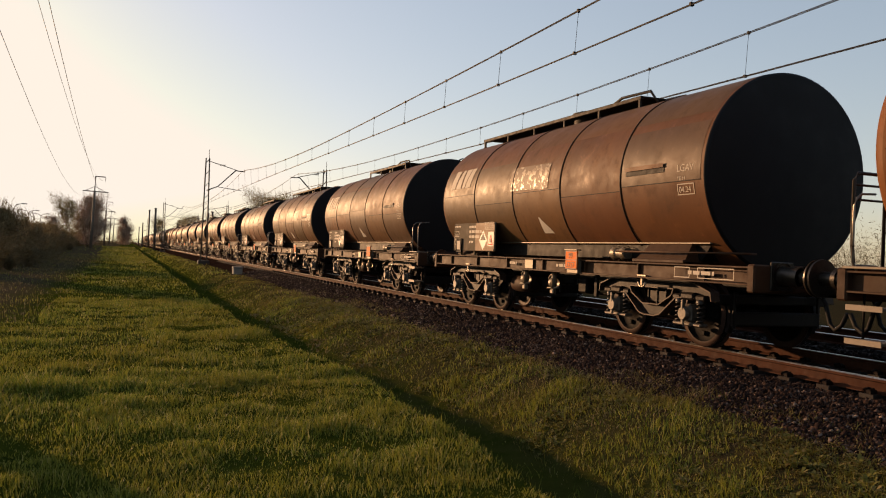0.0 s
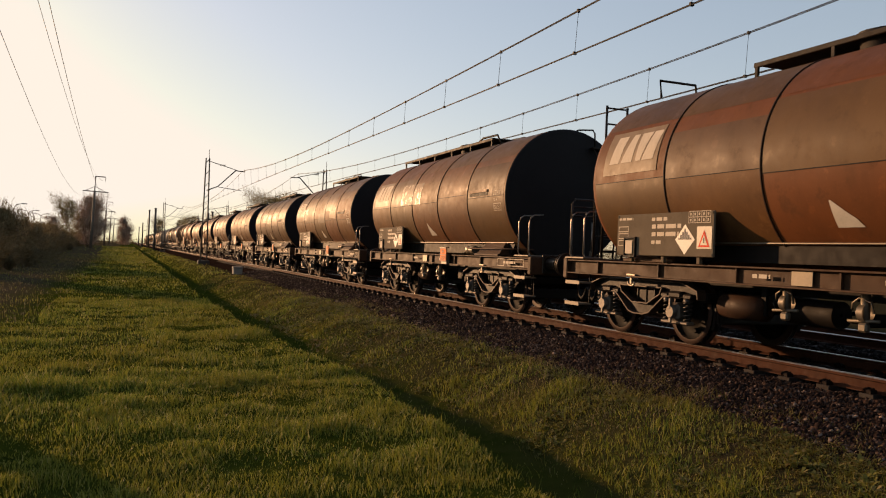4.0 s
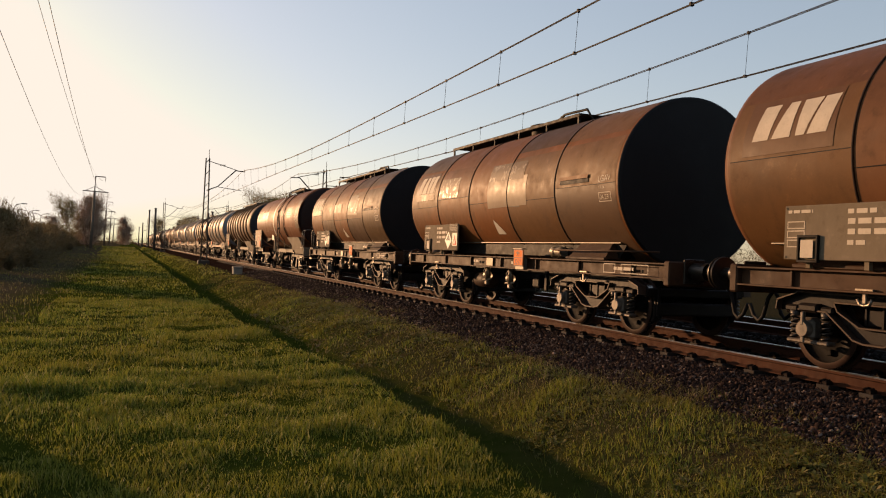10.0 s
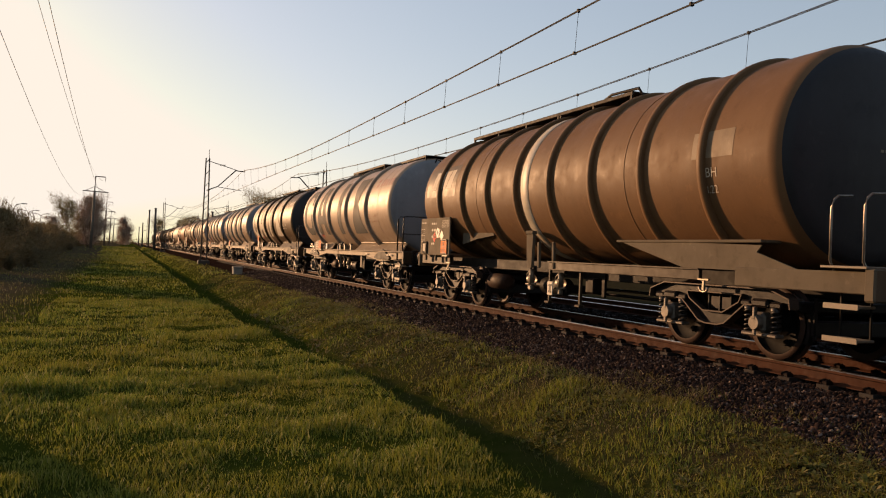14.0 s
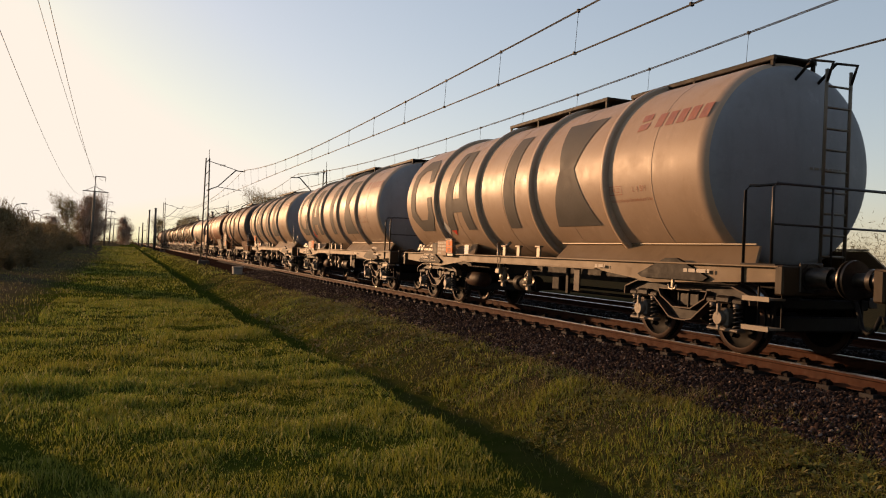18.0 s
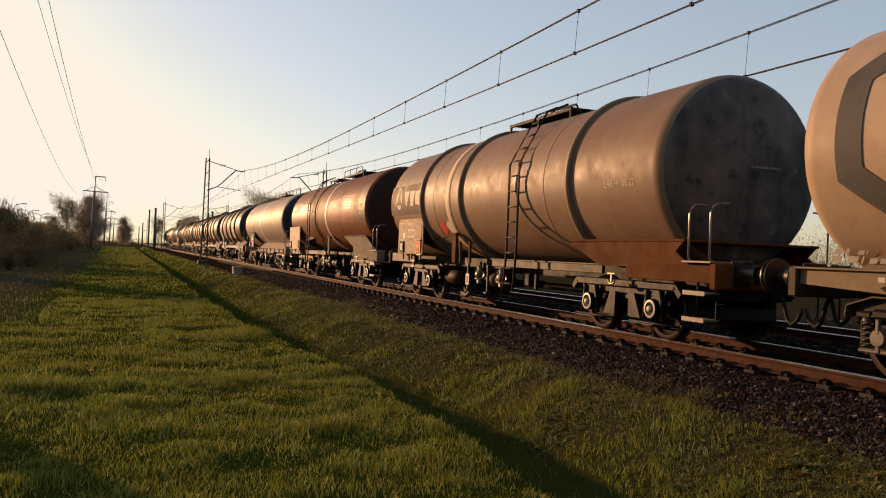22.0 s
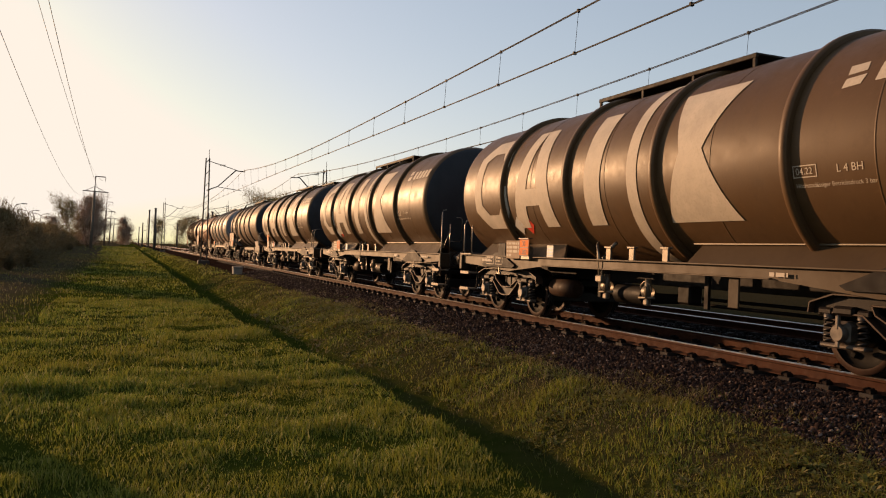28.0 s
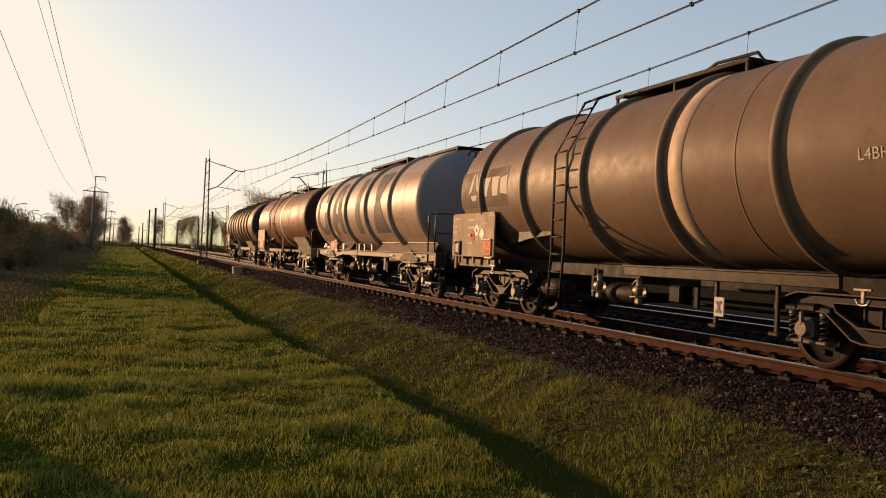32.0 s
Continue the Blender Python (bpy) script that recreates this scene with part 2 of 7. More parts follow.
def on_tank(quads, r, lift=0.005, mat=0, fine=0.12):
    """Patches on the camera's side of a tank: each quad has four (y, arc height) corners, arc height from the axis level."""
    g = Geo()
    for q in quads:
        w = max(math.dist(q[0], q[1]), math.dist(q[3], q[2]))
        h = max(math.dist(q[0], q[3]), math.dist(q[1], q[2]))
        nu = max(1, int(w / 0.6), math.ceil(max(abs(q[0][1] - q[1][1]), abs(q[3][1] - q[2][1])) / fine))
        nv = max(1, math.ceil(h / fine))
        k = len(g.v)
        for j in range(nv + 1):
            for i in range(nu + 1):
                u, v = i / nu, j / nv
                y = (1 - v) * ((1 - u) * q[0][0] + u * q[1][0]) + v * ((1 - u) * q[3][0] + u * q[2][0])
                s = (1 - v) * ((1 - u) * q[0][1] + u * q[1][1]) + v * ((1 - u) * q[3][1] + u * q[2][1])
                a = s / r
                g.v.append((-(r + lift) * math.cos(a), y, (r + lift) * math.sin(a)))
        for j in range(nv):
            for i in range(nu):
                a = k + j * (nu + 1) + i
                g.face((a, a + 1, a + nu + 2, a + nu + 1), True, mat)
    return g


# ---- ground ----
def smooth(a, b, t):
    u = min(1.0, max(0.0, (t - a) / (b - a)))
    return u * u * (3 - 2 * u)


DITCH = ((-60, 3.0), (4, 3.2), (7, 3.3), (9.5, 3.4), (12, 3.3), (17, 2.9), (24, 2.75), (34, 2.7), (60, 2.7), (120, 2.6), (2600, 2.6))


def ditch_x(y):
    for (ya, xa), (yb, xb) in zip(DITCH, DITCH[1:]):
        if y <= yb:
            return xa + (xb - xa) * (y - ya) / (yb - ya) + 0.06 * math.sin(y * 1.3) * smooth(60, 20, y)
    return DITCH[-1][1]


def ground_z(x, y):
    d = x - ditch_x(y)
    z = -0.56
    z += 0.035 * noise.noise((x * 0.35, y * 0.35, 0.0)) + 0.02 * noise.noise((x * 1.1, y * 1.1, 3.0))
    if x < 4.5 and 2.5 < y < 60:
        z += 0.035 * noise.noise((x * 1.15, y * 1.5, 21.0)) + 0.022 * noise.noise((x * 2.6, y * 2.9, 27.0))
    lip = 0.05 * smooth(-1.4, -0.55, d) * smooth(0.0, -0.5, d)
    z += lip
    if d > -0.5:
        depth = 0.44
        left = smooth(-0.42, -0.14, d)
        right = smooth(0.6, 2.5, d)
        z = z * (1 - right) + (-0.40 + 0.03 * noise.noise((x * 0.8, y * 0.8, 5.0))) * right - depth * left * (1 - smooth(0.7, 2.0, d))
    if x > 5.2:
        z = z * (1 - smooth(5.2, 6.2, x)) + -0.42 * smooth(5.2, 6.2, x)
    if x > 16.5:
        z = -0.42 - 0.25 * smooth(16.5, 20, x) + 0.05 * noise.noise((x * 0.2, y * 0.2, 9.0))
    if x < -5:
        z += 0.05 * noise.noise((x * 0.5, y * 0.5, 12.0))
    return z


def spaced(stops):
    out = []
    for (a, b, n) in stops:
        out += list(np.linspace(a, b, n, endpoint=False))
    return out


gx = spaced(((-2500, -300, 6), (-300, -60, 8), (-60, -10, 25), (-10, 2, 36), (2, 6.4, 44), (6.4, 18, 16), (18, 60, 20), (60, 300, 8), (300, 2500, 6))) + [2500]
gy = spaced(((-400, -20, 8), (-20, 3, 18), (3, 24, 84), (24, 60, 60), (60, 160, 40), (160, 600, 24), (600, 3000, 10))) + [3000]
g = Geo()
for y in gy:
    for x in gx:
        g.v.append((x, y, ground_z(x, y)))
w = len(gx)
for j in range(len(gy) - 1):
    for i in range(w - 1):
        g.face((j * w + i, j * w + i + 1, (j + 1) * w + i + 1, (j + 1) * w + i), True)

n = Nodes("meadow_ground")
v = n.coords(space="Object")
big = n.noise(v, 0.35, 5.0, 0.6)
mid = n.noise(v, 2.2, 5.0, 0.62)
fine = n.noise(v, 38.0, 4.0, 0.7)
turf = n.mix(n.level(mid, 0.35, 0.7), (0.022, 0.032, 0.004), (0.05, 0.06, 0.008))
turf = n.mix(n.level(big, 0.5, 0.72, 0, 0.6), turf, (0.055, 0.052, 0.016))
turf = n.mix(n.level(fine, 0.45, 0.75, 0, 0.5), turf, (0.02, 0.026, 0.008))
soil = n.mix(n.level(fine, 0.35, 0.7), (0.03, 0.024, 0.014), (0.095, 0.074, 0.046))
sep = n.add("ShaderNodeSeparateXYZ")
tc = n.add("ShaderNodeTexCoord")
n.link(tc.outputs["Object"], sep.inputs[0])
wob = n.add("ShaderNodeMath")
wob.operation = "MULTIPLY_ADD"
n.link(mid, wob.inputs[0])
wob.inputs[1].default_value = 2.6
n.link(sep.outputs["X"], wob.inputs[2])
west = n.level(wob.outputs[0], -1.9, -0.7, 1.0, 0.0)
east = n.level(wob.outputs[0], 5.0, 6.6, 0.0, 1.0)
both = n.add("ShaderNodeMath")
both.operation = "MAXIMUM"
n.link(west, both.inputs[0])
both.inputs[1].default_value = 0.0
patch = n.level(big, 0.42, 0.55, 0.8, 1.0)
soil_mask = n.add("ShaderNodeMath")
soil_mask.operation = "MULTIPLY"
n.link(both.outputs[0], soil_mask.inputs[0]), n.link(patch, soil_mask.inputs[1])
n.bump(n.mix(0.5, mid, fine), 0.8, 0.06)
moss = n.mix(n.level(fine, 0.38, 0.66), (0.02, 0.016, 0.008), (0.06, 0.047, 0.023))
turf = n.mix(east, turf, moss)
M["ground"] = n.done(n.mix(soil_mask.outputs[0], turf, soil), 1.0, 0.0, 0.0)
ground = tagged(new("ground", g.mesh("ground", M["ground"])), "grassy verge with a shallow ditch beside the railway", "ground", kind="structure")

# ---- railway ----
M["rail_side"] = worn_paint("rail_rust", (0.054, 0.019, 0.0092), (0.028, 0.0112, 0.0064), 0.6, 0.8, grain=4.0, spec=0.1, streaks=0.3)
M["rail_top"] = plain("rail_running_face", (0.4, 0.35, 0.31), 0.34, 1.0, 0.2, 3)
n = Nodes("ballast_bed")
v = n.coords()
f = n.noise(v, 24.0, 5.0, 0.75)
g2 = n.noise(v, 1.2, 4.0, 0.6)
c = n.mix(n.level(f, 0.3, 0.7), (0.012, 0.0068, 0.005), (0.034, 0.019, 0.0135))
c = n.mix(n.level(g2, 0.45, 0.7, 0, 0.5), c, (0.022, 0.014, 0.01))
n.bump(f, 1.0, 0.06)
tc = n.add("ShaderNodeTexCoord")
sep = n.add("ShaderNodeSeparateXYZ")
n.link(tc.outputs["Object"], sep.inputs[0])
for rail_a, rail_b in ((7.9, 9.2), (12.3, 13.6)):        # the train's shade is painted into the bed between the rails
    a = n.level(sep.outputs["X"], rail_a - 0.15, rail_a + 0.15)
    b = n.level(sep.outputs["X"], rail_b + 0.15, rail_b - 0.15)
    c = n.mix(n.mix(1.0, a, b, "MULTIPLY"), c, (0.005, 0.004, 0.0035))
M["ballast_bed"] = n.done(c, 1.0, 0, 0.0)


def ballast_edge(y):
    return 5.75 + 0.22 * noise.noise((1.0, y * 0.35, 0.0)) + 0.18 * noise.noise((4.0, y * 1.1, 0.0))


def ballast_z(x, y):
    """Surface of the ballast: a flat bed for both tracks with a sloping shoulder."""
    e = ballast_edge(y)
    if x < 7.05:
        z = -0.5 + (x - e + 0.15) / (7.05 - e + 0.15) * 0.26
    elif x > 14.5:
        z = -0.24 - (x - 14.5) * 0.25
    else:
        z = -0.24
        if 9.9 < x < 11.6:
            z -= 0.10 * smooth(9.9, 10.4, x) * smooth(11.6, 11.1, x)
    return z + 0.02 * noise.noise((x * 3, y * 3, 1.0))


g = Geo()
bx = list(np.linspace(5.3, 7.3, 13)) + list(np.linspace(7.6, 14.5, 18)) + [15.3, 16.2]
by = spaced(((-60, 3, 20), (3, 40, 120), (40, 120, 60), (120, 900, 40))) + [900]
for y in by:
    for x in bx:
        g.v.append((x, y, ballast_z(x, y)))
w = len(bx)
for j in range(len(by) - 1):
    for i in range(w - 1):
        g.face((j * w + i, j * w + i + 1, (j + 1) * w + i + 1, (j + 1) * w + i), True)
ballast = tagged(new("ballast_bed", g.mesh("ballast_bed", M["ballast_bed"])), "dark crushed-stone ballast bed under two tracks", "track bed", kind="structure")

RAIL = [(-0.070, -0.172), (-0.070, -0.160), (-0.012, -0.140), (-0.010, -0.052), (-0.036, -0.040), (-0.036, -0.012)]
HEAD = [(-0.036, -0.012), (-0.028, -0.002), (-0.012, 0.0)]


def rail_mesh():
    g = Geo()
    out = RAIL + HEAD
    full = out + [(-x, z) for x, z in reversed(out)]
    ys = [-80, 0, 8, 16, 24, 40, 80, 160, 400, 900]
    k = len(full)
    for y in ys:
        g.v += [(x, y, z) for x, z in full]
    for j in range(len(ys) - 1):
        for i in range(k - 1):
            top = len(RAIL) <= i <= k - len(RAIL) - 2
            g.face((j * k + i, j * k + i + 1, (j + 1) * k + i + 1, (j + 1) * k + i), False, 1 if top else 0)
    return g.mesh("rail", M["rail_side"], M["rail_top"])


rail = rail_mesh()
M["sleeper"] = plain("sleeper_concrete", (0.013, 0.0085, 0.0065), 0.9, 0, 0.3, 6, 0.4)
M["clip"] = plain("rail_clip", (0.011, 0.006, 0.0045), 0.8, 0.1, spec=0.1)
sg = Geo()
sg.box((0, 0, -0.315), (2.5, 0.26, 0.17), 0.02)
for s in (-0.75, 0.75):
    sg.box((s, 0, -0.2), (0.36, 0.2, 0.06), 0.01)
sleeper = sg.mesh("sleeper", M["sleeper"])
cg = Geo()
for s in (-1, 1):
    cg.tube([(s * 0.17, -0.05, -0.17), (s * 0.16, -0.05, -0.125), (s * 0.1, -0.03, -0.115), (s * 0.06, 0.0, -0.135), (s * 0.1, 0.03, -0.115), (s * 0.16, 0.05, -0.125), (s * 0.17, 0.05, -0.17)], 0.014, 5)
    cg.box((s * 0.11, 0, -0.15), (0.09, 0.11, 0.05), 0.01)
clip = cg.mesh("rail_clip", M["clip"])
for x0, tag, y1 in ((XC, "near", 74), (XF, "far", 40)):
    tr = tagged(new("railway_track"), "rusty steel rails on sleepers bedded in ballast", "railway track", "railway tracks", "structure")
    tr.location = (x0, 0, 0)
    for s in (-0.7535, 0.7535):
        part("rail", rail, tr, (s, 0, 0), "rusty rail with a bright running face")
    k = 0
    y = 2.4
    while y < y1:
        part("sleeper", sleeper, tr, (0, y, 0))
        if x0 == XC and y < 46:
            for s in (-0.7535, 0.7535):
                part("rail_clip", clip, tr, (s, y, 0))
        y += 0.6

# ---- overhead line ----
M["mast"] = plain("mast_steel", (0.07, 0.055, 0.045), 0.7, 0.1)
M["mast_concrete"] = plain("mast_concrete", (0.045, 0.036, 0.03), 0.85)
M["wire"] = plain("dark_wire", (0.008, 0.008, 0.009), 0.7, 0.0, 0.1, spec=0.2)
M["insulator"] = plain("brown_insulator", (0.07, 0.035, 0.022), 0.35)
SPAN, MAST1 = 72.0, 68.0


def wire_offset(y):
    """Contact wires zigzag from mast to mast."""
    k = (y - MAST1) / SPAN
    return 0.22 * (2 * abs((k / 2) % 1.0 * 2 - 1) - 1)


def contact_z(y):
    """The wire stands higher towards the level crossing ahead."""
    return 5.38 + 0.6 * smooth(8, 74, y)


def messenger_z(y, slack=0.45):
    d = (y - MAST1 + SPAN) % SPAN - SPAN / 2
    return 6.22 + (1.15 if d > 0 or y > 40 else slack) * abs(d / (SPAN / 2)) ** 2.3


def catenary(x0, low, slack, label):
    line = tagged(new("overhead_line"), label, "overhead wire", "overhead lines")
    line.location = (x0, 0, 0)
    ys = list(np.linspace(-66, 330, 145))
    for s in (-0.02, 0.02):
        g = Geo().tube([(wire_offset(y) + s, y, contact_z(y) + low + 0.035 * (s > 0)) for y in ys], 0.011, 5)
        part("contact_wire", g.mesh("contact_wire", M["wire"]), line)
        g = Geo().tube([(s * 0.7 + wire_offset(y) * 0.5, y, messenger_z(y, slack) + low + s) for y in ys], 0.011, 5)
        part("messenger_wire", g.mesh("messenger_wire", M["wire"]), line)
    y = -60.35
    while y < 200:
        z = messenger_z(y, slack) + low
        c = contact_z(y) + low
        g = Geo().tube([(wire_offset(y) * 0.5, y, z), (wire_offset(y), y, c)], 0.006, 4)
        g.box((wire_offset(y), y, c + 0.02), (0.07, 0.05, 0.06)).box((wire_offset(y) * 0.5, y, z), (0.06, 0.05, 0.07))
        part("dropper", g.mesh("dropper", M["wire"]), line)
        y += 3.75
    return line


catenary(XC, 0.0, 0.45, "twin contact wires hung from a messenger wire by droppers")
catenary(XF, 0.05, 1.0, "twin contact wires hung from a messenger wire by droppers")


def lattice_mast(x, y, side, height=8.6, base=-0.5):
    """Two steel channels with battens, a bracket arm towards the track on the given side."""
    m = tagged(new("catenary_mast"), "slender twin-channel steel mast carrying a bracket arm over the track", "mast", "overhead line masts")
    m.location = (x, y, base)
    for s in (-1, 1):
        g = Geo().tube([(s * 0.24, 0, 0), (s * 0.13, 0, height)], 0.055, 4)
        part("channel", g.mesh("channel", M["mast"]), m)
    for k in range(9):
        z = 0.6 + k * (height - 1) / 8
        hw = 0.24 - 0.11 * z / height
        part("batten", Geo().tube([(-hw, 0, z), (hw, 0, z + 0.35)], 0.025, 4).mesh("batten", M["mast"]), m)
    part("foundation", Geo().box((0, 0, 0.12), (0.9, 0.8, 0.6), 0.04).mesh("foundation", M["mast_concrete"]), m)
    reach = 2.75 * side
    top = height - 0.2
    arm = Geo().tube([(0, 0, height - 2.6), (reach * 0.32, 0, height - 2.2), (reach * 0.8, 0, top - 0.65), (reach * 1.08, 0, top - 0.68)], 0.05, 6)
    part("bracket_arm", arm.mesh("bracket_arm", M["mast"]), m)
    stay = Geo().tube([(0, 0, top), (reach * 0.85, 0, top - 0.62)], 0.03, 5)
    part("stay", stay.mesh("stay", M["mast"]), m)
    reg = Geo().tube([(reach * 0.3, 0, height - 2.25), (reach * 1.0, 0, height - 2.45)], 0.025, 5)
    part("registration_arm", reg.mesh("registration_arm", M["mast"]), m)
    ins = Geo()
    for k in range(5):
        ins.lathe([[(k * 0.09, 0.03), (k * 0.09 + 0.03, 0.08), (k * 0.09 + 0.06, 0.03)]], 8, "x", (reach * 0.35, 0, top - 0.28))
    part("insulator", ins.mesh("insulator", M["insulator"]), m)
    part("spike", Geo().tube([(0.1, 0, height), (0.1, 0, height + 0.7)], 0.02, 4).mesh("spike", M["mast"]), m)
    return m


for y in (67.5, 147.0, 262.0, 345.0):
    lattice_mast(XC - 2.75, y, 1)
for y in (69.5, 142.5, 205.0, 280.0):
    lattice_mast(XF + 2.85, y, -1)


def plain_pole(x, y, height, r0, r1, name="signal_pole", label="plain dark wooden line-side pole", base=-0.55):
    p = tagged(new(name), label, "pole", "line-side poles")
    p.location = (x, y, base)
    part("shaft", Geo().tube([(0, 0, 0), (0, 0, height)], [r0, r1], 8).mesh("shaft", M["mast"]), p)
    part("cap", Geo().box((0, 0, height), (r1 * 2.6, r1 * 2.6, 0.25), 0.02).mesh("cap", M["mast"]), p)
    return p


# ---- power line beside the verge ----
M["wood_pole"] = plain("weathered_pole", (0.11, 0.085, 0.065), 0.85)


def power_pole(x, y, height, lean, base=-0.6):
    p = tagged(new("power_pole"), "leaning grey power pole with two cross-arms and hanging insulators", "utility pole", "power poles")
    p.location = (x, y, base)
    p.rotation_euler = (0, radians(lean), 0)
    part("shaft", Geo().tube([(0, 0, 0), (0, 0, height * 0.8)], [0.3, 0.22], 8).mesh("shaft", M["wood_pole"]), p)
    part("upper_shaft", Geo().tube([(0, 0, height * 0.78), (0, 0, height), (height * 0.13, 0, height)], [0.17, 0.16, 0.13], 6).mesh("upper_shaft", M["mast"]), p)
    arm = Geo().tube([(-2.3, 0, height * 0.79), (2.7, 0, height * 0.79)], 0.11, 5)
    part("cross_arm", arm.mesh("cross_arm", M["mast"]), p)
    for s in (-1.9, 2.3):
        part("stay", Geo().tube([(s, 0, height * 0.79), (0.0, 0, height * 0.86)], 0.05, 4).mesh("stay", M["mast"]), p)
    for q in ((-2.2, 0.79), (2.6, 0.79), (height * 0.13, 1.0)):
        g = Geo()
        for k in range(6):
            g.lathe([[(k * 0.14, 0.04), (k * 0.14 + 0.05, 0.1), (k * 0.14 + 0.1, 0.04)]], 7, "z", (q[0], 0, height * q[1] - 1.0))
        part("insulator", g.mesh("insulator", M["insulator"]), p)
    return p


for x, y, h in ((-7.0, 186, 15.2), (-7.2, 300, 15.0), (-7.4, 400, 15.0), (-7.6, 520, 15.0)):
    power_pole(x, y, h, 1.5)
# each cable sags from the pole towards the next one behind the camera: x, slope of x, three points of height
for xa, slope, heights in ((-5.2, 0.0056, ((186, 13.8), (87.4, 11.1), (43, 12.44))), (-4.2, 0.0066, ((186, 10.7), (71.7, 8.56), (35, 10.4))), (-9.0, 0.024, ((186, 10.7), (87, 8.4), (40, 10.08)))):
    sag = np.polyfit([a for a, _ in heights], [b for _, b in heights], 2)
    pts = [(xa + (186 - y) * slope, y, float(np.polyval(sag, y))) for y in np.linspace(186, 12, 60)]
    tagged(new("power_cable", Geo().tube(pts, 0.014, 5).mesh("power_cable", M["wire"])), "thin power cable strung along the verge", "power cable", "power cables")
for x, y, h in ((5.7, 190, 9.2), (5.9, 196, 9.0), (5.6, 240, 10.6), (5.5, 330, 9.0), (5.4, 420, 9.0), (16.5, 176, 8.6), (16.2, 182, 8.4), (16.6, 212, 8.2), (16.4, 300, 8.5), (12.0, 380, 8.0)):
    plain_pole(x, y, h, 0.26, 0.2)
M["concrete"] = plain("pale_concrete", (0.2, 0.18, 0.15), 0.85, 0, 0.2, 5, 0.3)
blk = tagged(new("concrete_marker"), "low weathered concrete block beside the ballast", "concrete block")
blk.location = (5.85, 46.6, -0.55)
part("block", Geo().box((0, 0, 0.22), (0.5, 0.6, 0.56), 0.04).mesh("block", M["concrete"]), blk)
part("lid", Geo().box((0, 0, 0.52), (0.56, 0.66, 0.08), 0.02).mesh("lid", M["concrete"]), blk)

# ---- street lamps, car, far off ----
M["lamp_grey"] = plain("lamp_grey", (0.3, 0.28, 0.25), 0.5, 0.3)
for x, y, h, two in ((-22.9, 197, 9.0, 0), (-24.4, 240, 9.0, 1), (-24.0, 268, 9.0, 1), (-23.0, 300, 9.0, 1)):
    s = tagged(new("street_lamp"), "slim grey street lamp with curved arms behind the scrub", "street lamp", "street lamps")
    s.location = (x, y, -0.6)
    part("pole", Geo().tube([(0, 0, 0), (0, 0, h - 0.8)], [0.1, 0.07], 6).mesh("pole", M["lamp_grey"]), s)
    for d in ((-1, 1) if two else (1,)):
        part("arm", Geo().tube([(0, 0, h - 0.8), (d * 0.5, 0, h - 0.25), (d * 1.6, 0, h)], 0.08, 5).mesh("arm", M["lamp_grey"]), s)
        part("lamp_head", Geo().box((d * 2.0, 0, h), (1.0, 0.35, 0.22), 0.05).mesh("lamp_head", M["lamp_grey"]), s)
M["car_white"] = plain("car_white", (0.75, 0.74, 0.72), 0.25)
M["car_glass"] = plain("car_glass", (0.02, 0.022, 0.025), 0.08)
car = tagged(new("car"), "small white car parked far beyond the tracks", "car")
car.location = (24.5, 330, -0.62)
part("body", Geo().extrude([(-2.0, 0.3), (-2.0, 0.8), (-1.2, 0.95), (-0.6, 1.45), (1.1, 1.48), (1.9, 0.95), (2.05, 0.85), (2.05, 0.3)], -0.85, 0.85).mesh("body", M["car_white"]), car)
part("windscreen", Geo().extrude([(-1.15, 0.98), (-0.62, 1.42), (-0.5, 1.42), (-0.9, 0.98)], -0.87, 0.87).mesh("windscreen", M["car_glass"]), car)
part("rear_window", Geo().extrude([(1.1, 1.42), (1.75, 0.98), (1.4, 0.98), (0.95, 1.42)], -0.87, 0.87).mesh("rear_window", M["car_glass"]), car)
for y in (-1.3, 1.3):
    for x in (-0.8, 0.8):
        part("wheel", Geo().lathe([[(-0.1, 0.0), (-0.1, 0.3)], [(-0.1, 0.3), (0.1, 0.3)], [(0.1, 0.3), (0.1, 0.0)]], 14, "x").mesh("wheel", M["black"]), car, (x, y, 0.3))


# ---- trees and scrub ----
def bark_mat(name, base):
    return plain(name, base, 0.9, 0, 0.35, 4, 0.4)


def twig_mat(name, a, b):
    n = Nodes(name)
    geo = n.add("ShaderNodeNewGeometry")
    c = n.mix(geo.outputs["Random Per Island"], a, b)
    n.done(c, 0.85, 0, 0.2)
    tr = n.add("ShaderNodeBsdfTranslucent")
    n.link(c, tr.inputs["Color"])
    mixn = n.add("ShaderNodeMixShader", Fac=0.22)
    out = n.t.nodes["Material Output"]
    n.link(n.bsdf.outputs[0], mixn.inputs[1]), n.link(tr.outputs[0], mixn.inputs[2]), n.link(mixn.outputs[0], out.inputs["Surface"])
    return n.mat


M["bark"] = bark_mat("bark_brown", (0.075, 0.052, 0.038))
M["birch"] = bark_mat("bark_birch", (0.26, 0.21, 0.17))
M["twig_brown"] = twig_mat("twigs_brown", (0.1, 0.076, 0.036), (0.22, 0.165, 0.085))
M["twig_bud"] = twig_mat("twigs_budding", (0.14, 0.11, 0.05), (0.28, 0.22, 0.1))
# far trees paler than the scrub: distance haze put into the twig colour
M["twig_pale"] = twig_mat("twigs_pale_brown", (0.22, 0.16, 0.12), (0.4, 0.3, 0.23))
M["twig_dark"] = twig_mat("twigs_dark", (0.05, 0.042, 0.02), (0.115, 0.092, 0.045))


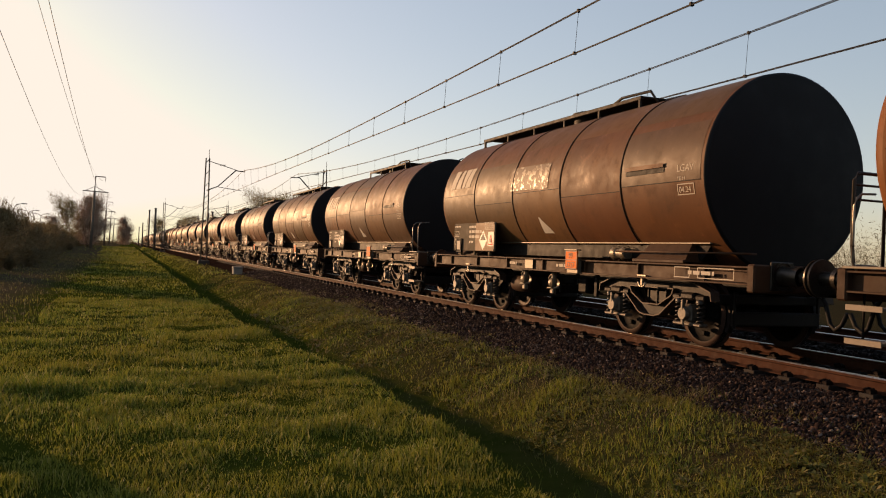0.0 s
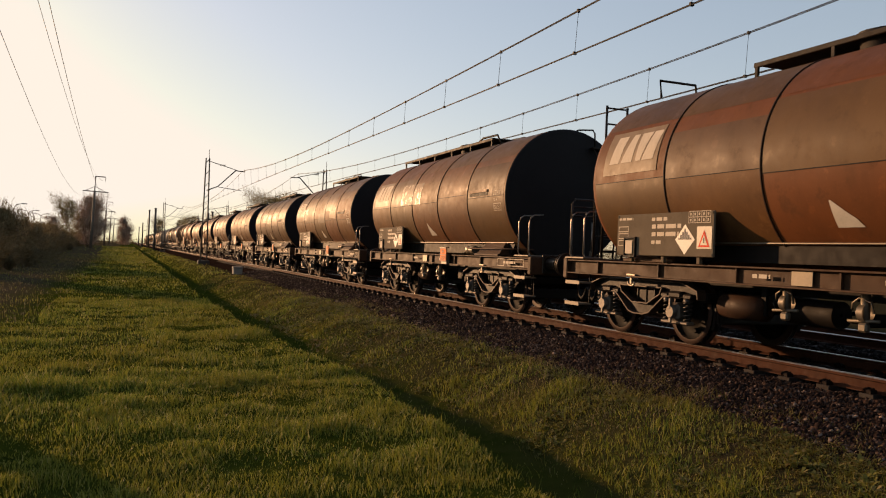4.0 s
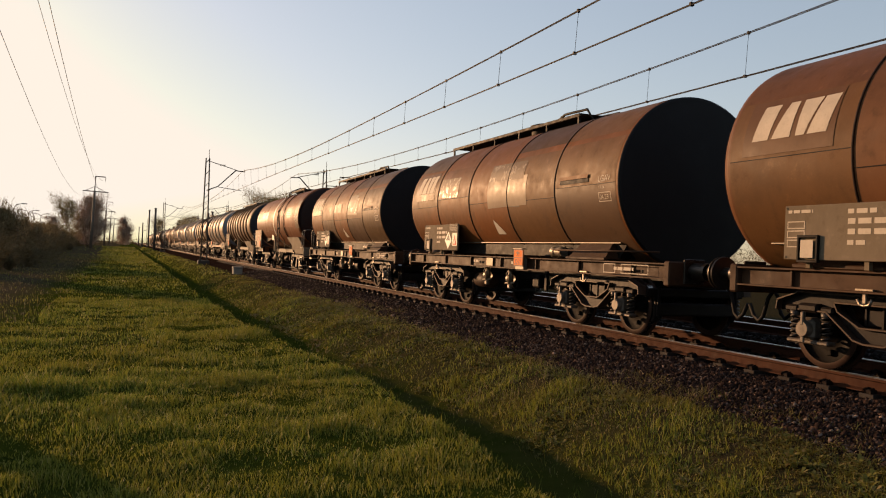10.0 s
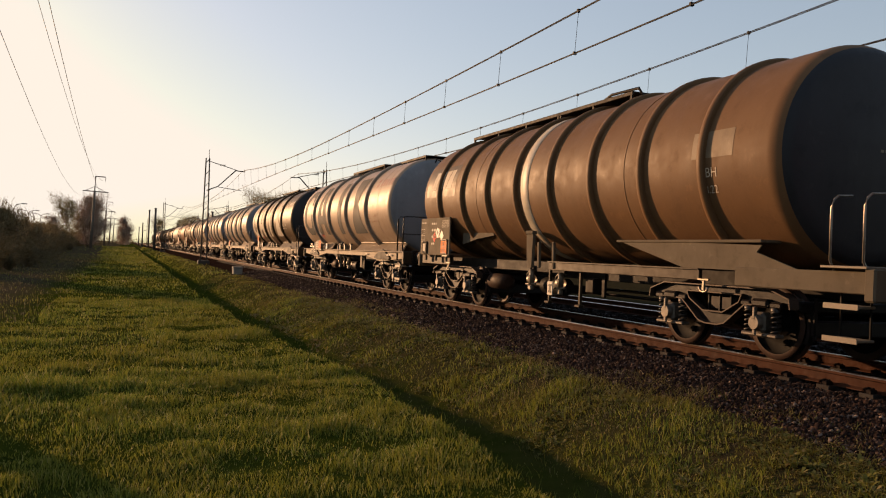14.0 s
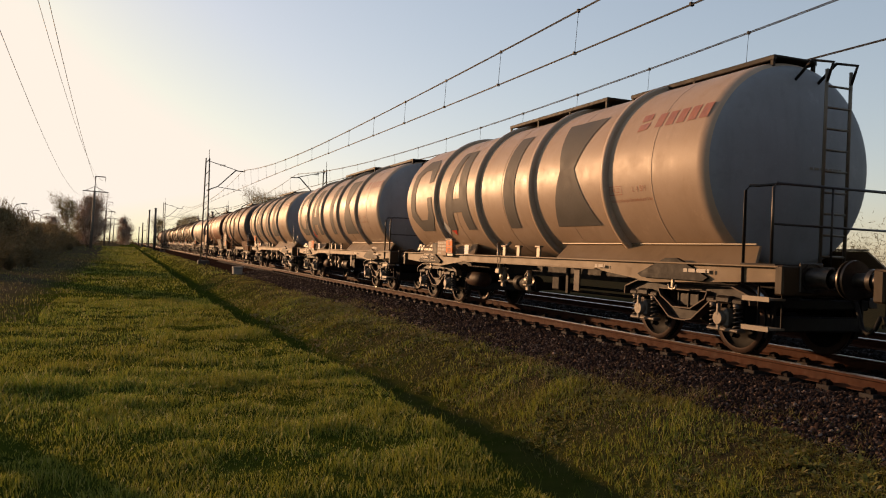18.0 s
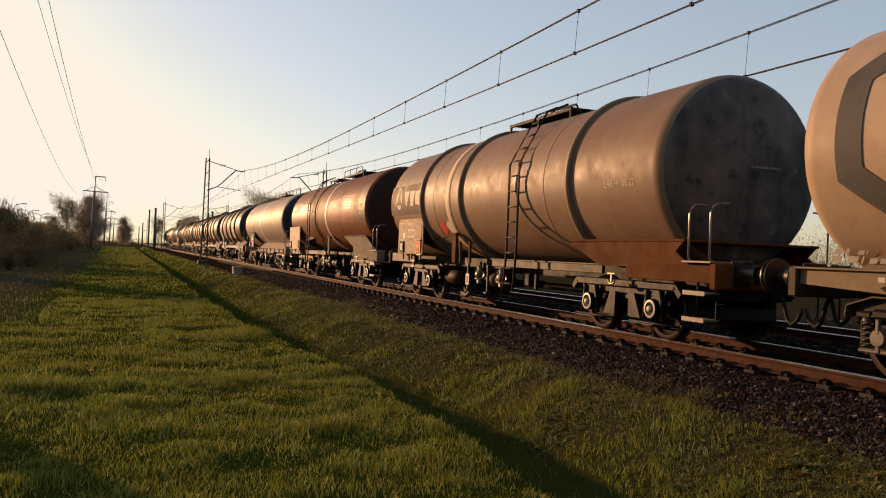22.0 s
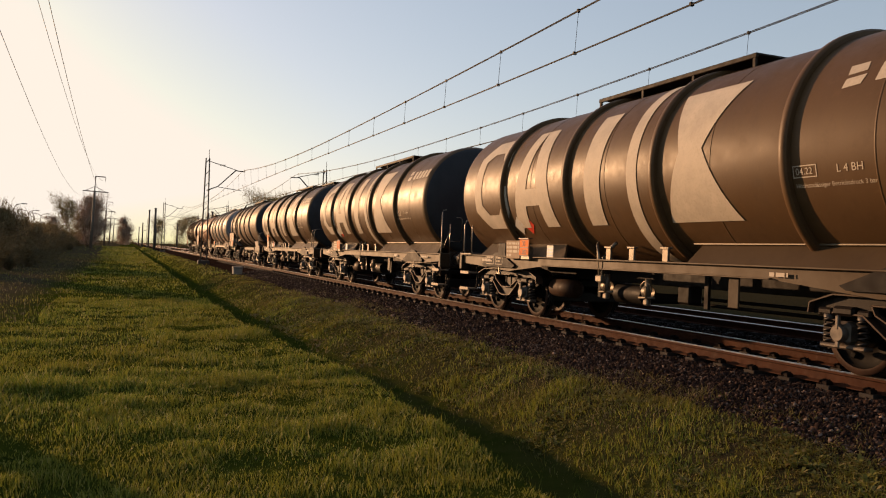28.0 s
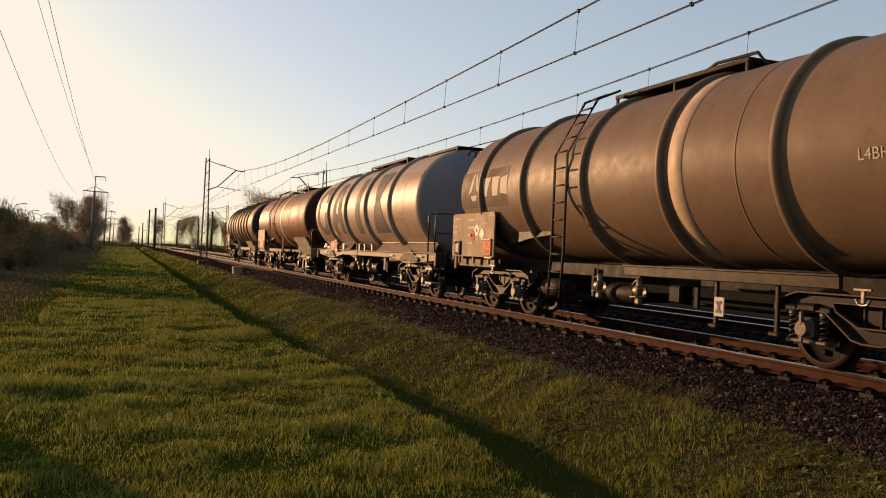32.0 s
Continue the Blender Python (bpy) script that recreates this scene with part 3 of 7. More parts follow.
def slivers(points, dirs, length, width, rng):
    """Thin twig or leaf triangles at the points, roughly along dirs."""
    n = len(points)
    d = dirs + rng.normal(0, 0.55, (n, 3))
    d /= np.linalg.norm(d, axis=1)[:, None] + 1e-9
    side = np.cross(d, rng.normal(0, 1, (n, 3)))
    side /= np.linalg.norm(side, axis=1)[:, None] + 1e-9
    ln = length * rng.uniform(0.5, 1.3, n)[:, None]
    wd = width * rng.uniform(0.6, 1.4, n)[:, None]
    return np.stack([points - side * wd, points + side * wd, points + d * ln], 1).reshape(-1, 3)


def tri_mesh(name, co, mat):
    me = bpy.data.meshes.new(name)
    n = len(co) // 3
    me.vertices.add(n * 3)
    me.vertices.foreach_set("co", co.astype(np.float32).ravel())
    me.loops.add(n * 3)
    me.loops.foreach_set("vertex_index", np.arange(n * 3, dtype=np.int32))
    me.polygons.add(n)
    me.polygons.foreach_set("loop_start", np.arange(0, n * 3, 3, dtype=np.int32))
    me.polygons.foreach_set("loop_total", np.full(n, 3, dtype=np.int32))
    me.materials.append(mat)
    me.update()
    return me


def tree_meshes(seed, height, spread, stems, bark, twigs, n_twigs, low=0.25, twig_len=0.45, twig_w=0.012):
    """Trunk and limbs as one mesh, a crown of many fine twigs as another."""
    rng = np.random.default_rng(seed)
    g = Geo()
    tips, tdirs, weights = [], [], []

    def limb(p, d, ln, r, depth):
        pts = [p]
        rad = [r]
        q = Vector(p)
        dd = Vector(d).normalized()
        steps = 4
        for k in range(steps):
            dd = (dd + Vector(rng.normal(0, 0.13, 3)) + Vector((0, 0, 0.06))).normalized()
            q = q + dd * ln / steps
            pts.append(tuple(q))
            rad.append(r * (1 - 0.75 * (k + 1) / steps))
            if depth >= 1:
                tips.append(tuple(q)), tdirs.append(tuple(dd)), weights.append(ln)
        g.tube(pts, rad, 5 if depth == 0 else 3)
        if depth < 3:
            kids = (10, 5, 4)[depth]
            for k in range(kids):
                t = rng.uniform(low if depth == 0 else 0.25, 1.0)
                i = min(steps - 1, int(t * steps))
                f = t * steps - i
                base = Vector(pts[i]).lerp(Vector(pts[i + 1]), f)
                az = rng.uniform(0, 2 * math.pi)
                out = Vector((math.cos(az), math.sin(az), rng.uniform(0.35, 1.1))).normalized()
                nd = (dd * 0.5 + out * spread).normalized()
                limb(tuple(base), nd, ln * rng.uniform(0.42, 0.62) * (1.15 - 0.45 * t if depth == 0 else 1), rad[i] * 0.55, depth + 1)

    for s in range(stems):
        a = rng.uniform(0, 2 * math.pi)
        off = 0.0 if stems == 1 else rng.uniform(0.1, 0.22) * height
        lean = Vector((math.cos(a) * (0.05 if stems == 1 else 0.35), math.sin(a) * (0.05 if stems == 1 else 0.35), 1))
        limb((off * math.cos(a), off * math.sin(a), -0.15), lean, height * (0.78 if stems == 1 else rng.uniform(0.6, 0.85)), height * (0.017 if stems == 1 else 0.01), 0)
    tips, tdirs, weights = np.array(tips), np.array(tdirs), np.array(weights)
    pick = rng.choice(len(tips), n_twigs, p=weights / weights.sum())
    pos = tips[pick] + rng.normal(0, 0.05 * height, (n_twigs, 3)) * np.array((1, 1, 0.8))
    pos[:, 2] = np.maximum(pos[:, 2], 0.05)
    dirs = tdirs[pick] + np.array((0, 0, 0.3))
    # a second share of twigs fills the crown's envelope from low down, rising like a broom
    m = n_twigs // 2
    u = rng.uniform(0.05 if low < 0.2 else low, 1.0, m)
    a = rng.uniform(0, 2 * math.pi, m)
    rad = height * 0.24 * (0.35 + 0.9 * np.sin(np.pi * np.clip(u, 0, 1) ** 0.8)) * rng.uniform(0, 1, m) ** 0.45 * (0.75 + 0.35 * np.sin(a * 3 + seed) * np.sin(u * 9 + seed))
    pos[:m] = np.stack([rad * np.cos(a), rad * np.sin(a), height * 0.97 * u], 1)
    dirs[:m] = np.stack([0.45 * np.cos(a), 0.45 * np.sin(a), np.full(m, 1.0)], 1)
    crown = slivers(pos, dirs, twig_len, twig_w, rng)
    return g.mesh("trunk", bark), tri_mesh("crown", crown, twigs)


KINDS = {
    "scrub": [tree_meshes(s, 3.6, 1.0, 5, M["bark"], M["twig_brown"], 4200, 0.1, 0.6, 0.02) for s in (11, 12, 13)],
    "dark_scrub": [tree_meshes(s, 2.6, 1.2, 5, M["bark"], M["twig_dark"], 3600, 0.05, 0.5, 0.02) for s in (21, 22)],
    "tree": [tree_meshes(s, 11.0, 0.9, 1, M["bark"], M["twig_pale"], 7600, 0.02, 1.2, 0.03) for s in (31, 32)],
    "birch": [tree_meshes(s, 11.0, 0.75, 1, M["birch"], M["twig_bud"], 4800, 0.1, 1.0, 0.026) for s in (41, 42)],
}


def plant(kind, k, x, y, scale, name, label, category, group):
    t = tagged(new(name), label, category, group)
    t.location = (x, y, ground_z(x, y) - 0.05)
    t.rotation_euler = (0, 0, k * 2.4)
    t.scale = (scale, scale, scale)
    trunk, crown = KINDS[kind][k % len(KINDS[kind])]
    part("trunk", trunk, t)
    part("crown", crown, t)
    return t


rnd = random.Random(5)
# scrub along the west edge of the verge, running away from the camera
# post out of view, added to throw the shadow band in the near corner
plain_pole(-5.8, 16.57, 5.5, 0.25, 0.22, "wooden_pole", "stout weathered wooden pole standing beside the verge")
# bush out of view, added for the shade it throws over the lawn
for k, (x, y, sc) in enumerate(((-8.8, 46.0, 1.0),)):
    plant("scrub", k, x, y, sc, "bush", "leafless brown bush in the scrub along the verge", "bush", "verge scrub")
for k in range(66):
    y = 58 + k * 3.2 + rnd.uniform(-2, 2)
    x = max(-3.2 - 0.055 * y, -12.0) - rnd.uniform(-0.4, 4.5) * (0.35 + y / 220)
    plant("scrub" if k % 4 else "dark_scrub", k, x, y, rnd.uniform(0.62, 0.98) * (1 + 0.0008 * y), "bush", "leafless brown bush in the scrub along the verge", "bush", "verge scrub")
for k in range(34):
    y = 40 + k * 3.4 + rnd.uniform(-1.5, 1.5)
    plant("dark_scrub", k, -3.6 - 0.03 * y - rnd.uniform(0, 2.5), y, rnd.uniform(0.28, 0.55), "low_bush", "low dark bush at the edge of the grass", "bush", "low verge scrub")
for k, (x, y, s) in enumerate(((-8.9, 212, 1.1), (-8.3, 218, 0.98), (-15.5, 200, 0.6), (-1.4, 330, 0.95), (-0.2, 345, 0.7))):
    plant("tree", k, x, y, s, "tree", "bare brown tree rising above the scrub", "tree", "trees of the verge")
for k, (x, y, s) in enumerate(((-12.4, 208, 0.98),)):
    plant("birch", k, x, y, s, "tree", "slender sparse tree rising above the scrub", "tree", "trees of the verge")
for k, (x, y, s) in enumerate(((22.5, 140, 0.95), (25, 148, 1.0), (27.5, 152, 1.0), (30, 146, 0.85), (19.0, 330, 1.0), (24, 320, 1.15), (30, 318, 1.1), (36, 310, 1.0), (29, 260, 0.8), (42, 240, 0.9), (14.5, 420, 1.2), (34, 200, 0.7), (48, 170, 0.6), (26, 182, 0.75), (22, 190, 0.6))):
    plant("birch", k, x, y, s, "birch_tree", "budding birch with pale trunk beyond the tracks", "tree", "birches beyond the tracks")


# far woods and hedges on the other side of the line: one joined thicket
def thicket(seed, n, path, height, depth, mat, name, label):
    rng = np.random.default_rng(seed)
    t = rng.uniform(0, len(path) - 1.001, n)
    i = t.astype(int)
    f = (t - i)[:, None]
    p = np.array(path, float)
    base = p[i] * (1 - f) + p[i + 1] * f
    bump = 0.55 + 0.45 * np.sin(t * 9.1 + seed) * np.sin(t * 23.7) + 0.25 * rng.normal(0, 1, n) * 0.3
    z = rng.uniform(0, 1, n) ** 0.8 * height * np.clip(bump, 0.25, 1.3)
    pos = np.stack([base[:, 0] + rng.normal(0, depth, n), base[:, 1] + rng.normal(0, depth, n), -0.6 + z], 1)
    co = slivers(pos, np.tile(np.array((0.0, 0.0, 0.5)), (n, 1)), height * 0.07, height * 0.0035, rng)
    return tagged(new(name, tri_mesh(name, co, mat)), label, "woodland", kind="stuff")


thicket(3, 150000, [(45, 20), (48, 60), (52, 100), (58, 160), (60, 260), (50, 420), (30, 700)], 4.6, 2.0, M["twig_dark"], "hedge", "distant budding hedge beyond the railway")
thicket(4, 50000, [(70, -10), (90, 60), (110, 180), (90, 420), (40, 900)], 9.0, 4.0, M["twig_brown"], "far_wood", "far brown woodland along the horizon")
thicket(6, 45000, [(-60, 120), (-45, 240), (-30, 420), (-14, 700), (-4, 900), (6, 1000), (30, 900)], 9.0, 4.0, M["twig_brown"], "far_wood", "far brown woodland along the horizon")
thicket(8, 150000, [(-6.4, 48), (-7.2, 64), (-9, 95), (-11.5, 140), (-12.5, 190), (-11, 260), (-9, 330)], 2.6, 1.3, M["twig_dark"], "undergrowth", "tangled dark undergrowth below the scrub")


# ---- grass ----
def grass_mat(name, stops, trans=0.35):
    n = Nodes(name)
    geo = n.add("ShaderNodeNewGeometry")
    tc = n.add("ShaderNodeTexCoord")
    big = n.noise(tc.outputs["Object"], 0.55, 4.0, 0.6)
    c = n.ramp(geo.outputs["Random Per Island"], stops)
    c = n.mix(n.level(big, 0.4, 0.68, 0.0, 0.6), c, (0.17, 0.145, 0.022))
    n.done(c, 0.6, 0, 0.15)
    tr = n.add("ShaderNodeBsdfTranslucent")
    n.link(c, tr.inputs["Color"])
    mixn = n.add("ShaderNodeMixShader", Fac=trans)
    out = n.t.nodes["Material Output"]
    n.link(n.bsdf.outputs[0], mixn.inputs[1]), n.link(tr.outputs[0], mixn.inputs[2]), n.link(mixn.outputs[0], out.inputs["Surface"])
    return n.mat


M["grass"] = grass_mat("grass_blades", ((0.0, (0.042, 0.074, 0.014)), (0.35, (0.118, 0.156, 0.02)), (0.7, (0.215, 0.224, 0.031)), (0.94, (0.28, 0.262, 0.062)), (1.0, (0.381, 0.345, 0.140))))
M["verge_grass"] = grass_mat("verge_grass", ((0.0, (0.025, 0.032, 0.01)), (0.4, (0.062, 0.062, 0.015)), (0.75, (0.105, 0.082, 0.023)), (1.0, (0.17, 0.125, 0.055))))
M["dry_grass"] = grass_mat("dry_grass", ((0.0, (0.035, 0.04, 0.012)), (0.4, (0.09, 0.075, 0.03)), (0.85, (0.19, 0.145, 0.075)), (1.0, (0.34, 0.27, 0.16))), 0.25)

ZG = {}


def ground_array(x, y):
    """Ground heights for many points, from a fine lookup grid."""
    if "grid" not in ZG:
        xs = np.arange(-16.0, 8.01, 0.1)
        ys = np.concatenate([np.arange(2.0, 30.0, 0.2), np.arange(30.0, 262.0, 1.0)])
        ZG["xs"], ZG["ys"] = xs, ys
        ZG["grid"] = np.array([[max(ground_z(a, b), ballast_z(a, b) if a > ballast_edge(b) else -9.0) for a in xs] for b in ys])
    i = np.clip(np.searchsorted(ZG["xs"], x) - 1, 0, len(ZG["xs"]) - 2)
    j = np.clip(np.searchsorted(ZG["ys"], y) - 1, 0, len(ZG["ys"]) - 2)
    fx = np.clip((x - ZG["xs"][i]) / (ZG["xs"][i + 1] - ZG["xs"][i]), 0, 1)
    fy = np.clip((y - ZG["ys"][j]) / (ZG["ys"][j + 1] - ZG["ys"][j]), 0, 1)
    z = ZG["grid"]
    return (z[j, i] * (1 - fx) + z[j, i + 1] * fx) * (1 - fy) + (z[j + 1, i] * (1 - fx) + z[j + 1, i + 1] * fx) * fy


def value_noise(x, y, scale, seed):
    """Smooth lumps between 0 and 1, for clumping."""
    r = np.random.default_rng(seed).uniform(0, 1, (64, 64))
    u, v = x * scale, y * scale
    i, j = np.floor(u).astype(int), np.floor(v).astype(int)
    f, g_ = u - i, v - j
    f, g_ = f * f * (3 - 2 * f), g_ * g_ * (3 - 2 * g_)
    return (r[i % 64, j % 64] * (1 - f) + r[(i + 1) % 64, j % 64] * f) * (1 - g_) + (r[i % 64, (j + 1) % 64] * (1 - f) + r[(i + 1) % 64, (j + 1) % 64] * f) * g_


def blades(seed, n, x0, x1, y0, y1, height, width, mat, name, label, keep=None, lean=0.35):
    rng = np.random.default_rng(seed)
    x, y = rng.uniform(x0, x1, n), y0 + (y1 - y0) * rng.uniform(0, 1, n) ** 1.25
    clump = 0.6 * value_noise(x, y, 1.7, seed + 1) + 0.4 * value_noise(x, y, 5.0, seed + 2)
    ok = (x > -0.135 * y - 1.2) & (rng.uniform(0, 1, n) < 0.05 + 1.25 * clump)
    if keep is not None:
        ok &= keep(x, y, rng)
    x, y, clump = x[ok], y[ok], clump[ok]
    n = len(x)
    z = ground_array(x, y)
    tuft = 0.45 * value_noise(x, y * 1.6, 0.9, seed + 3) + 0.55 * value_noise(x, y * 1.3, 2.6, seed + 4)
    h = height * rng.uniform(0.4, 1.25, n) * (0.25 + 1.0 * clump) * (0.35 + 1.6 * tuft ** 2) * (1 + 0.004 * y)
    w = width * rng.uniform(0.6, 1.4, n) * (1 + 0.045 * y)
    a = rng.uniform(0, 2 * math.pi, n)
    b = rng.uniform(0, 2 * math.pi, n)
    l = lean * rng.uniform(0.2, 1.6, n) * h
    base = np.stack([x, y, z - 0.01], 1)
    side = np.stack([np.cos(a), np.sin(a), np.zeros(n)], 1) * w[:, None]
    out = np.stack([np.cos(b) * l, np.sin(b) * l, np.zeros(n)], 1)
    up = np.stack([np.zeros(n), np.zeros(n), h], 1)
    mid = base + up * 0.55 + out * 0.3
    co = np.stack([base - side, base + side, mid + side * 0.7, mid - side * 0.7, base + up + out], 1).reshape(-1, 3)
    me = bpy.data.meshes.new(name)
    me.vertices.add(n * 5)
    me.vertices.foreach_set("co", co.astype(np.float32).ravel())
    k = np.arange(n)[:, None] * 5
    loops = np.concatenate([k + np.array((0, 1, 2, 3)), k + np.array((3, 2, 4))], 1).astype(np.int32)
    me.loops.add(n * 7)
    me.loops.foreach_set("vertex_index", loops.ravel())
    me.polygons.add(n * 2)
    st = (np.arange(n)[:, None] * 7 + np.array((0, 4))).astype(np.int32)
    me.polygons.foreach_set("loop_start", st.ravel())
    me.polygons.foreach_set("loop_total", np.tile(np.array((4, 3), dtype=np.int32), n))
    me.materials.append(mat)
    me.update()
    return tagged(new(name, me), label, "grass", kind="stuff")


def ditch_array(y):
    return np.interp(y, [a for a, _ in DITCH], [b for _, b in DITCH])


def in_meadow(x, y, rng):
    d = x - ditch_array(y)
    bare = (d > -0.35) & (d < 1.0)
    thin = (d > 0.6) & (rng.uniform(0, 1, len(x)) < 0.25 + np.maximum(0, x - 4.6) * 0.5)
    west = (x < -1.3 - 1.3 * value_noise(x, y, 0.4, 77) - 0.02 * np.maximum(0, y - 60)) & (y > 17 + 3 * value_noise(x, y, 0.7, 78)) & (rng.uniform(0, 1, len(x)) < 0.95)
    return ~(bare & (rng.uniform(0, 1, len(x)) < 0.96)) & ~thin & ~west


def in_bank(x, y, rng):
    return x > ditch_array(y) + 0.95 + 0.15 * rng.normal(0, 1, len(x))


def in_verge(x, y, rng):
    tongue = np.maximum(0, value_noise(x, y, 0.75, 81) - 0.45) * 2.2
    return in_bank(x, y, rng) & (x < ballast_foot(y) - 0.1 + tongue + rng.normal(0, 0.1, len(x))) & (rng.uniform(0, 1, len(x)) < 0.25 + 0.9 * value_noise(x, y, 1.2, 79))


def ballast_foot(y):
    at = np.linspace(3.0, 50.0, 320)
    return np.interp(y, at, [ballast_edge(b) for b in at])


def in_tuft(x, y, rng):
    """Longer grass stands in loose tufts."""
    lump = value_noise(x, y, 2.1, 91) * 0.6 + value_noise(x, y, 6.5, 92) * 0.4
    return in_meadow(x, y, rng) & (rng.uniform(0, 1, len(x)) < np.clip((lump - 0.42) * 4.0, 0.04, 1.0))


LAWN = "lush uneven green grass with yellowed tips"
blades(101, 170000, -2.4, 6.2, 3.6, 11.0, 0.1, 0.0031, M["grass"], "lawn_grass", LAWN, in_meadow, 0.5)
blades(108, 60000, -2.4, 5.4, 3.6, 13.0, 0.15, 0.003, M["grass"], "long_grass", "loose tufts of longer bent grass", in_tuft, 0.55)
blades(102, 170000, -5.0, 6.2, 10.0, 26.0, 0.11, 0.0034, M["grass"], "lawn_grass", LAWN, in_meadow, 0.5)
blades(106, 26000, -14.0, 6.0, 100.0, 260.0, 0.13, 0.006, M["grass"], "lawn_grass", LAWN, in_meadow)
blades(103, 90000, -10.0, 6.0, 24.0, 105.0, 0.11, 0.0042, M["grass"], "lawn_grass", LAWN, in_meadow)
blades(107, 150000, 3.4, 6.9, 3.8, 44.0, 0.055, 0.0034, M["verge_grass"], "short_grass", "short mossy grass between ditch and ballast", in_verge, 1.1)
blades(104, 40000, 3.6, 6.5, 3.8, 30.0, 0.1, 0.0028, M["dry_grass"], "dry_grass", "sparse dry grass on the embankment foot", in_bank, 1.0)
blades(105, 14000, -12.0, -1.6, 18.0, 100.0, 0.16, 0.004, M["dry_grass"], "dry_grass", "dry straw and weeds beside the scrub", None, 0.6)


def herbs(seed, n, x0, x1, y0, y1, mat, name, label):
    """Low rosettes of small rounded leaves."""
    rng = np.random.default_rng(seed)
    x, y = rng.uniform(x0, x1, n), y0 + (y1 - y0) * rng.uniform(0, 1, n) ** 1.4
    ok = (value_noise(x, y, 1.6, seed + 1) > 0.42) & (x < ballast_foot(y) + 0.25 * rng.normal(0, 1, n)) & (x > ditch_array(y) + 0.9)
    x, y = x[ok], y[ok]
    z = ground_array(x, y)
    size = rng.uniform(0.02, 0.05, len(x)) * (1 + 0.02 * y)
    leaves = []
    for k in range(9):
        a = rng.uniform(0, 2 * math.pi, len(x))
        rise = rng.uniform(0.15, 1.1, len(x))
        d = np.stack([np.cos(a), np.sin(a), rise], 1) * size[:, None] * rng.uniform(0.6, 1.5, len(x))[:, None]
        side = np.stack([-np.sin(a), np.cos(a), np.zeros(len(x))], 1) * size[:, None] * 0.34
        root = np.stack([x, y, z + 0.005], 1) + d * 0.1
        mid = root + d * 0.6
        tip = root + d - np.stack([np.zeros(len(x))] * 2 + [size * 0.35], 1)
        leaves += [root, mid + side, mid - side, mid - side, mid + side, tip]
    co = np.stack(leaves, 1).reshape(-1, 3)
    return tagged(new(name, tri_mesh(name, co, mat)), label, "weeds", kind="stuff")


M["herb"] = grass_mat("herb_leaves", ((0.0, (0.05, 0.06, 0.016)), (0.5, (0.11, 0.115, 0.025)), (0.85, (0.17, 0.14, 0.05)), (1.0, (0.24, 0.17, 0.09))), 0.25)
herbs(301, 5200, 3.6, 6.6, 3.8, 26.0, M["herb"], "low_herbs", "low leafy weeds on the bank beside the ballast")

# ---- ballast stones ----
n = Nodes("ballast_stone")
geo = n.add("ShaderNodeNewGeometry")
tcn = n.add("ShaderNodeTexCoord")
fine = n.noise(tcn.outputs["Object"], 60.0, 3.0, 0.6)
c = n.ramp(geo.outputs["Random Per Island"], ((0.0, (0.0095, 0.0053, 0.0045)), (0.5, (0.021, 0.0115, 0.0092)), (0.8, (0.043, 0.025, 0.0195)), (0.94, (0.095, 0.064, 0.05)), (1.0, (0.21, 0.16, 0.13))))
c = n.mix(n.level(fine, 0.45, 0.75, 0, 0.5), c, (0.014, 0.01, 0.007))
n.bump(fine, 0.5, 0.01)
M["stone"] = n.done(c, 0.95, 0, 0.08)


# near-black stones carry the shade of the train in their colour
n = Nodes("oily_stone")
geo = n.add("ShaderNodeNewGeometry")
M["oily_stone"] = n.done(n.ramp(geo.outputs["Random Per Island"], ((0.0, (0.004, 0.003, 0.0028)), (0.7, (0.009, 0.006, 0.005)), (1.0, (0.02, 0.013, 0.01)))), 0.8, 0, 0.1)


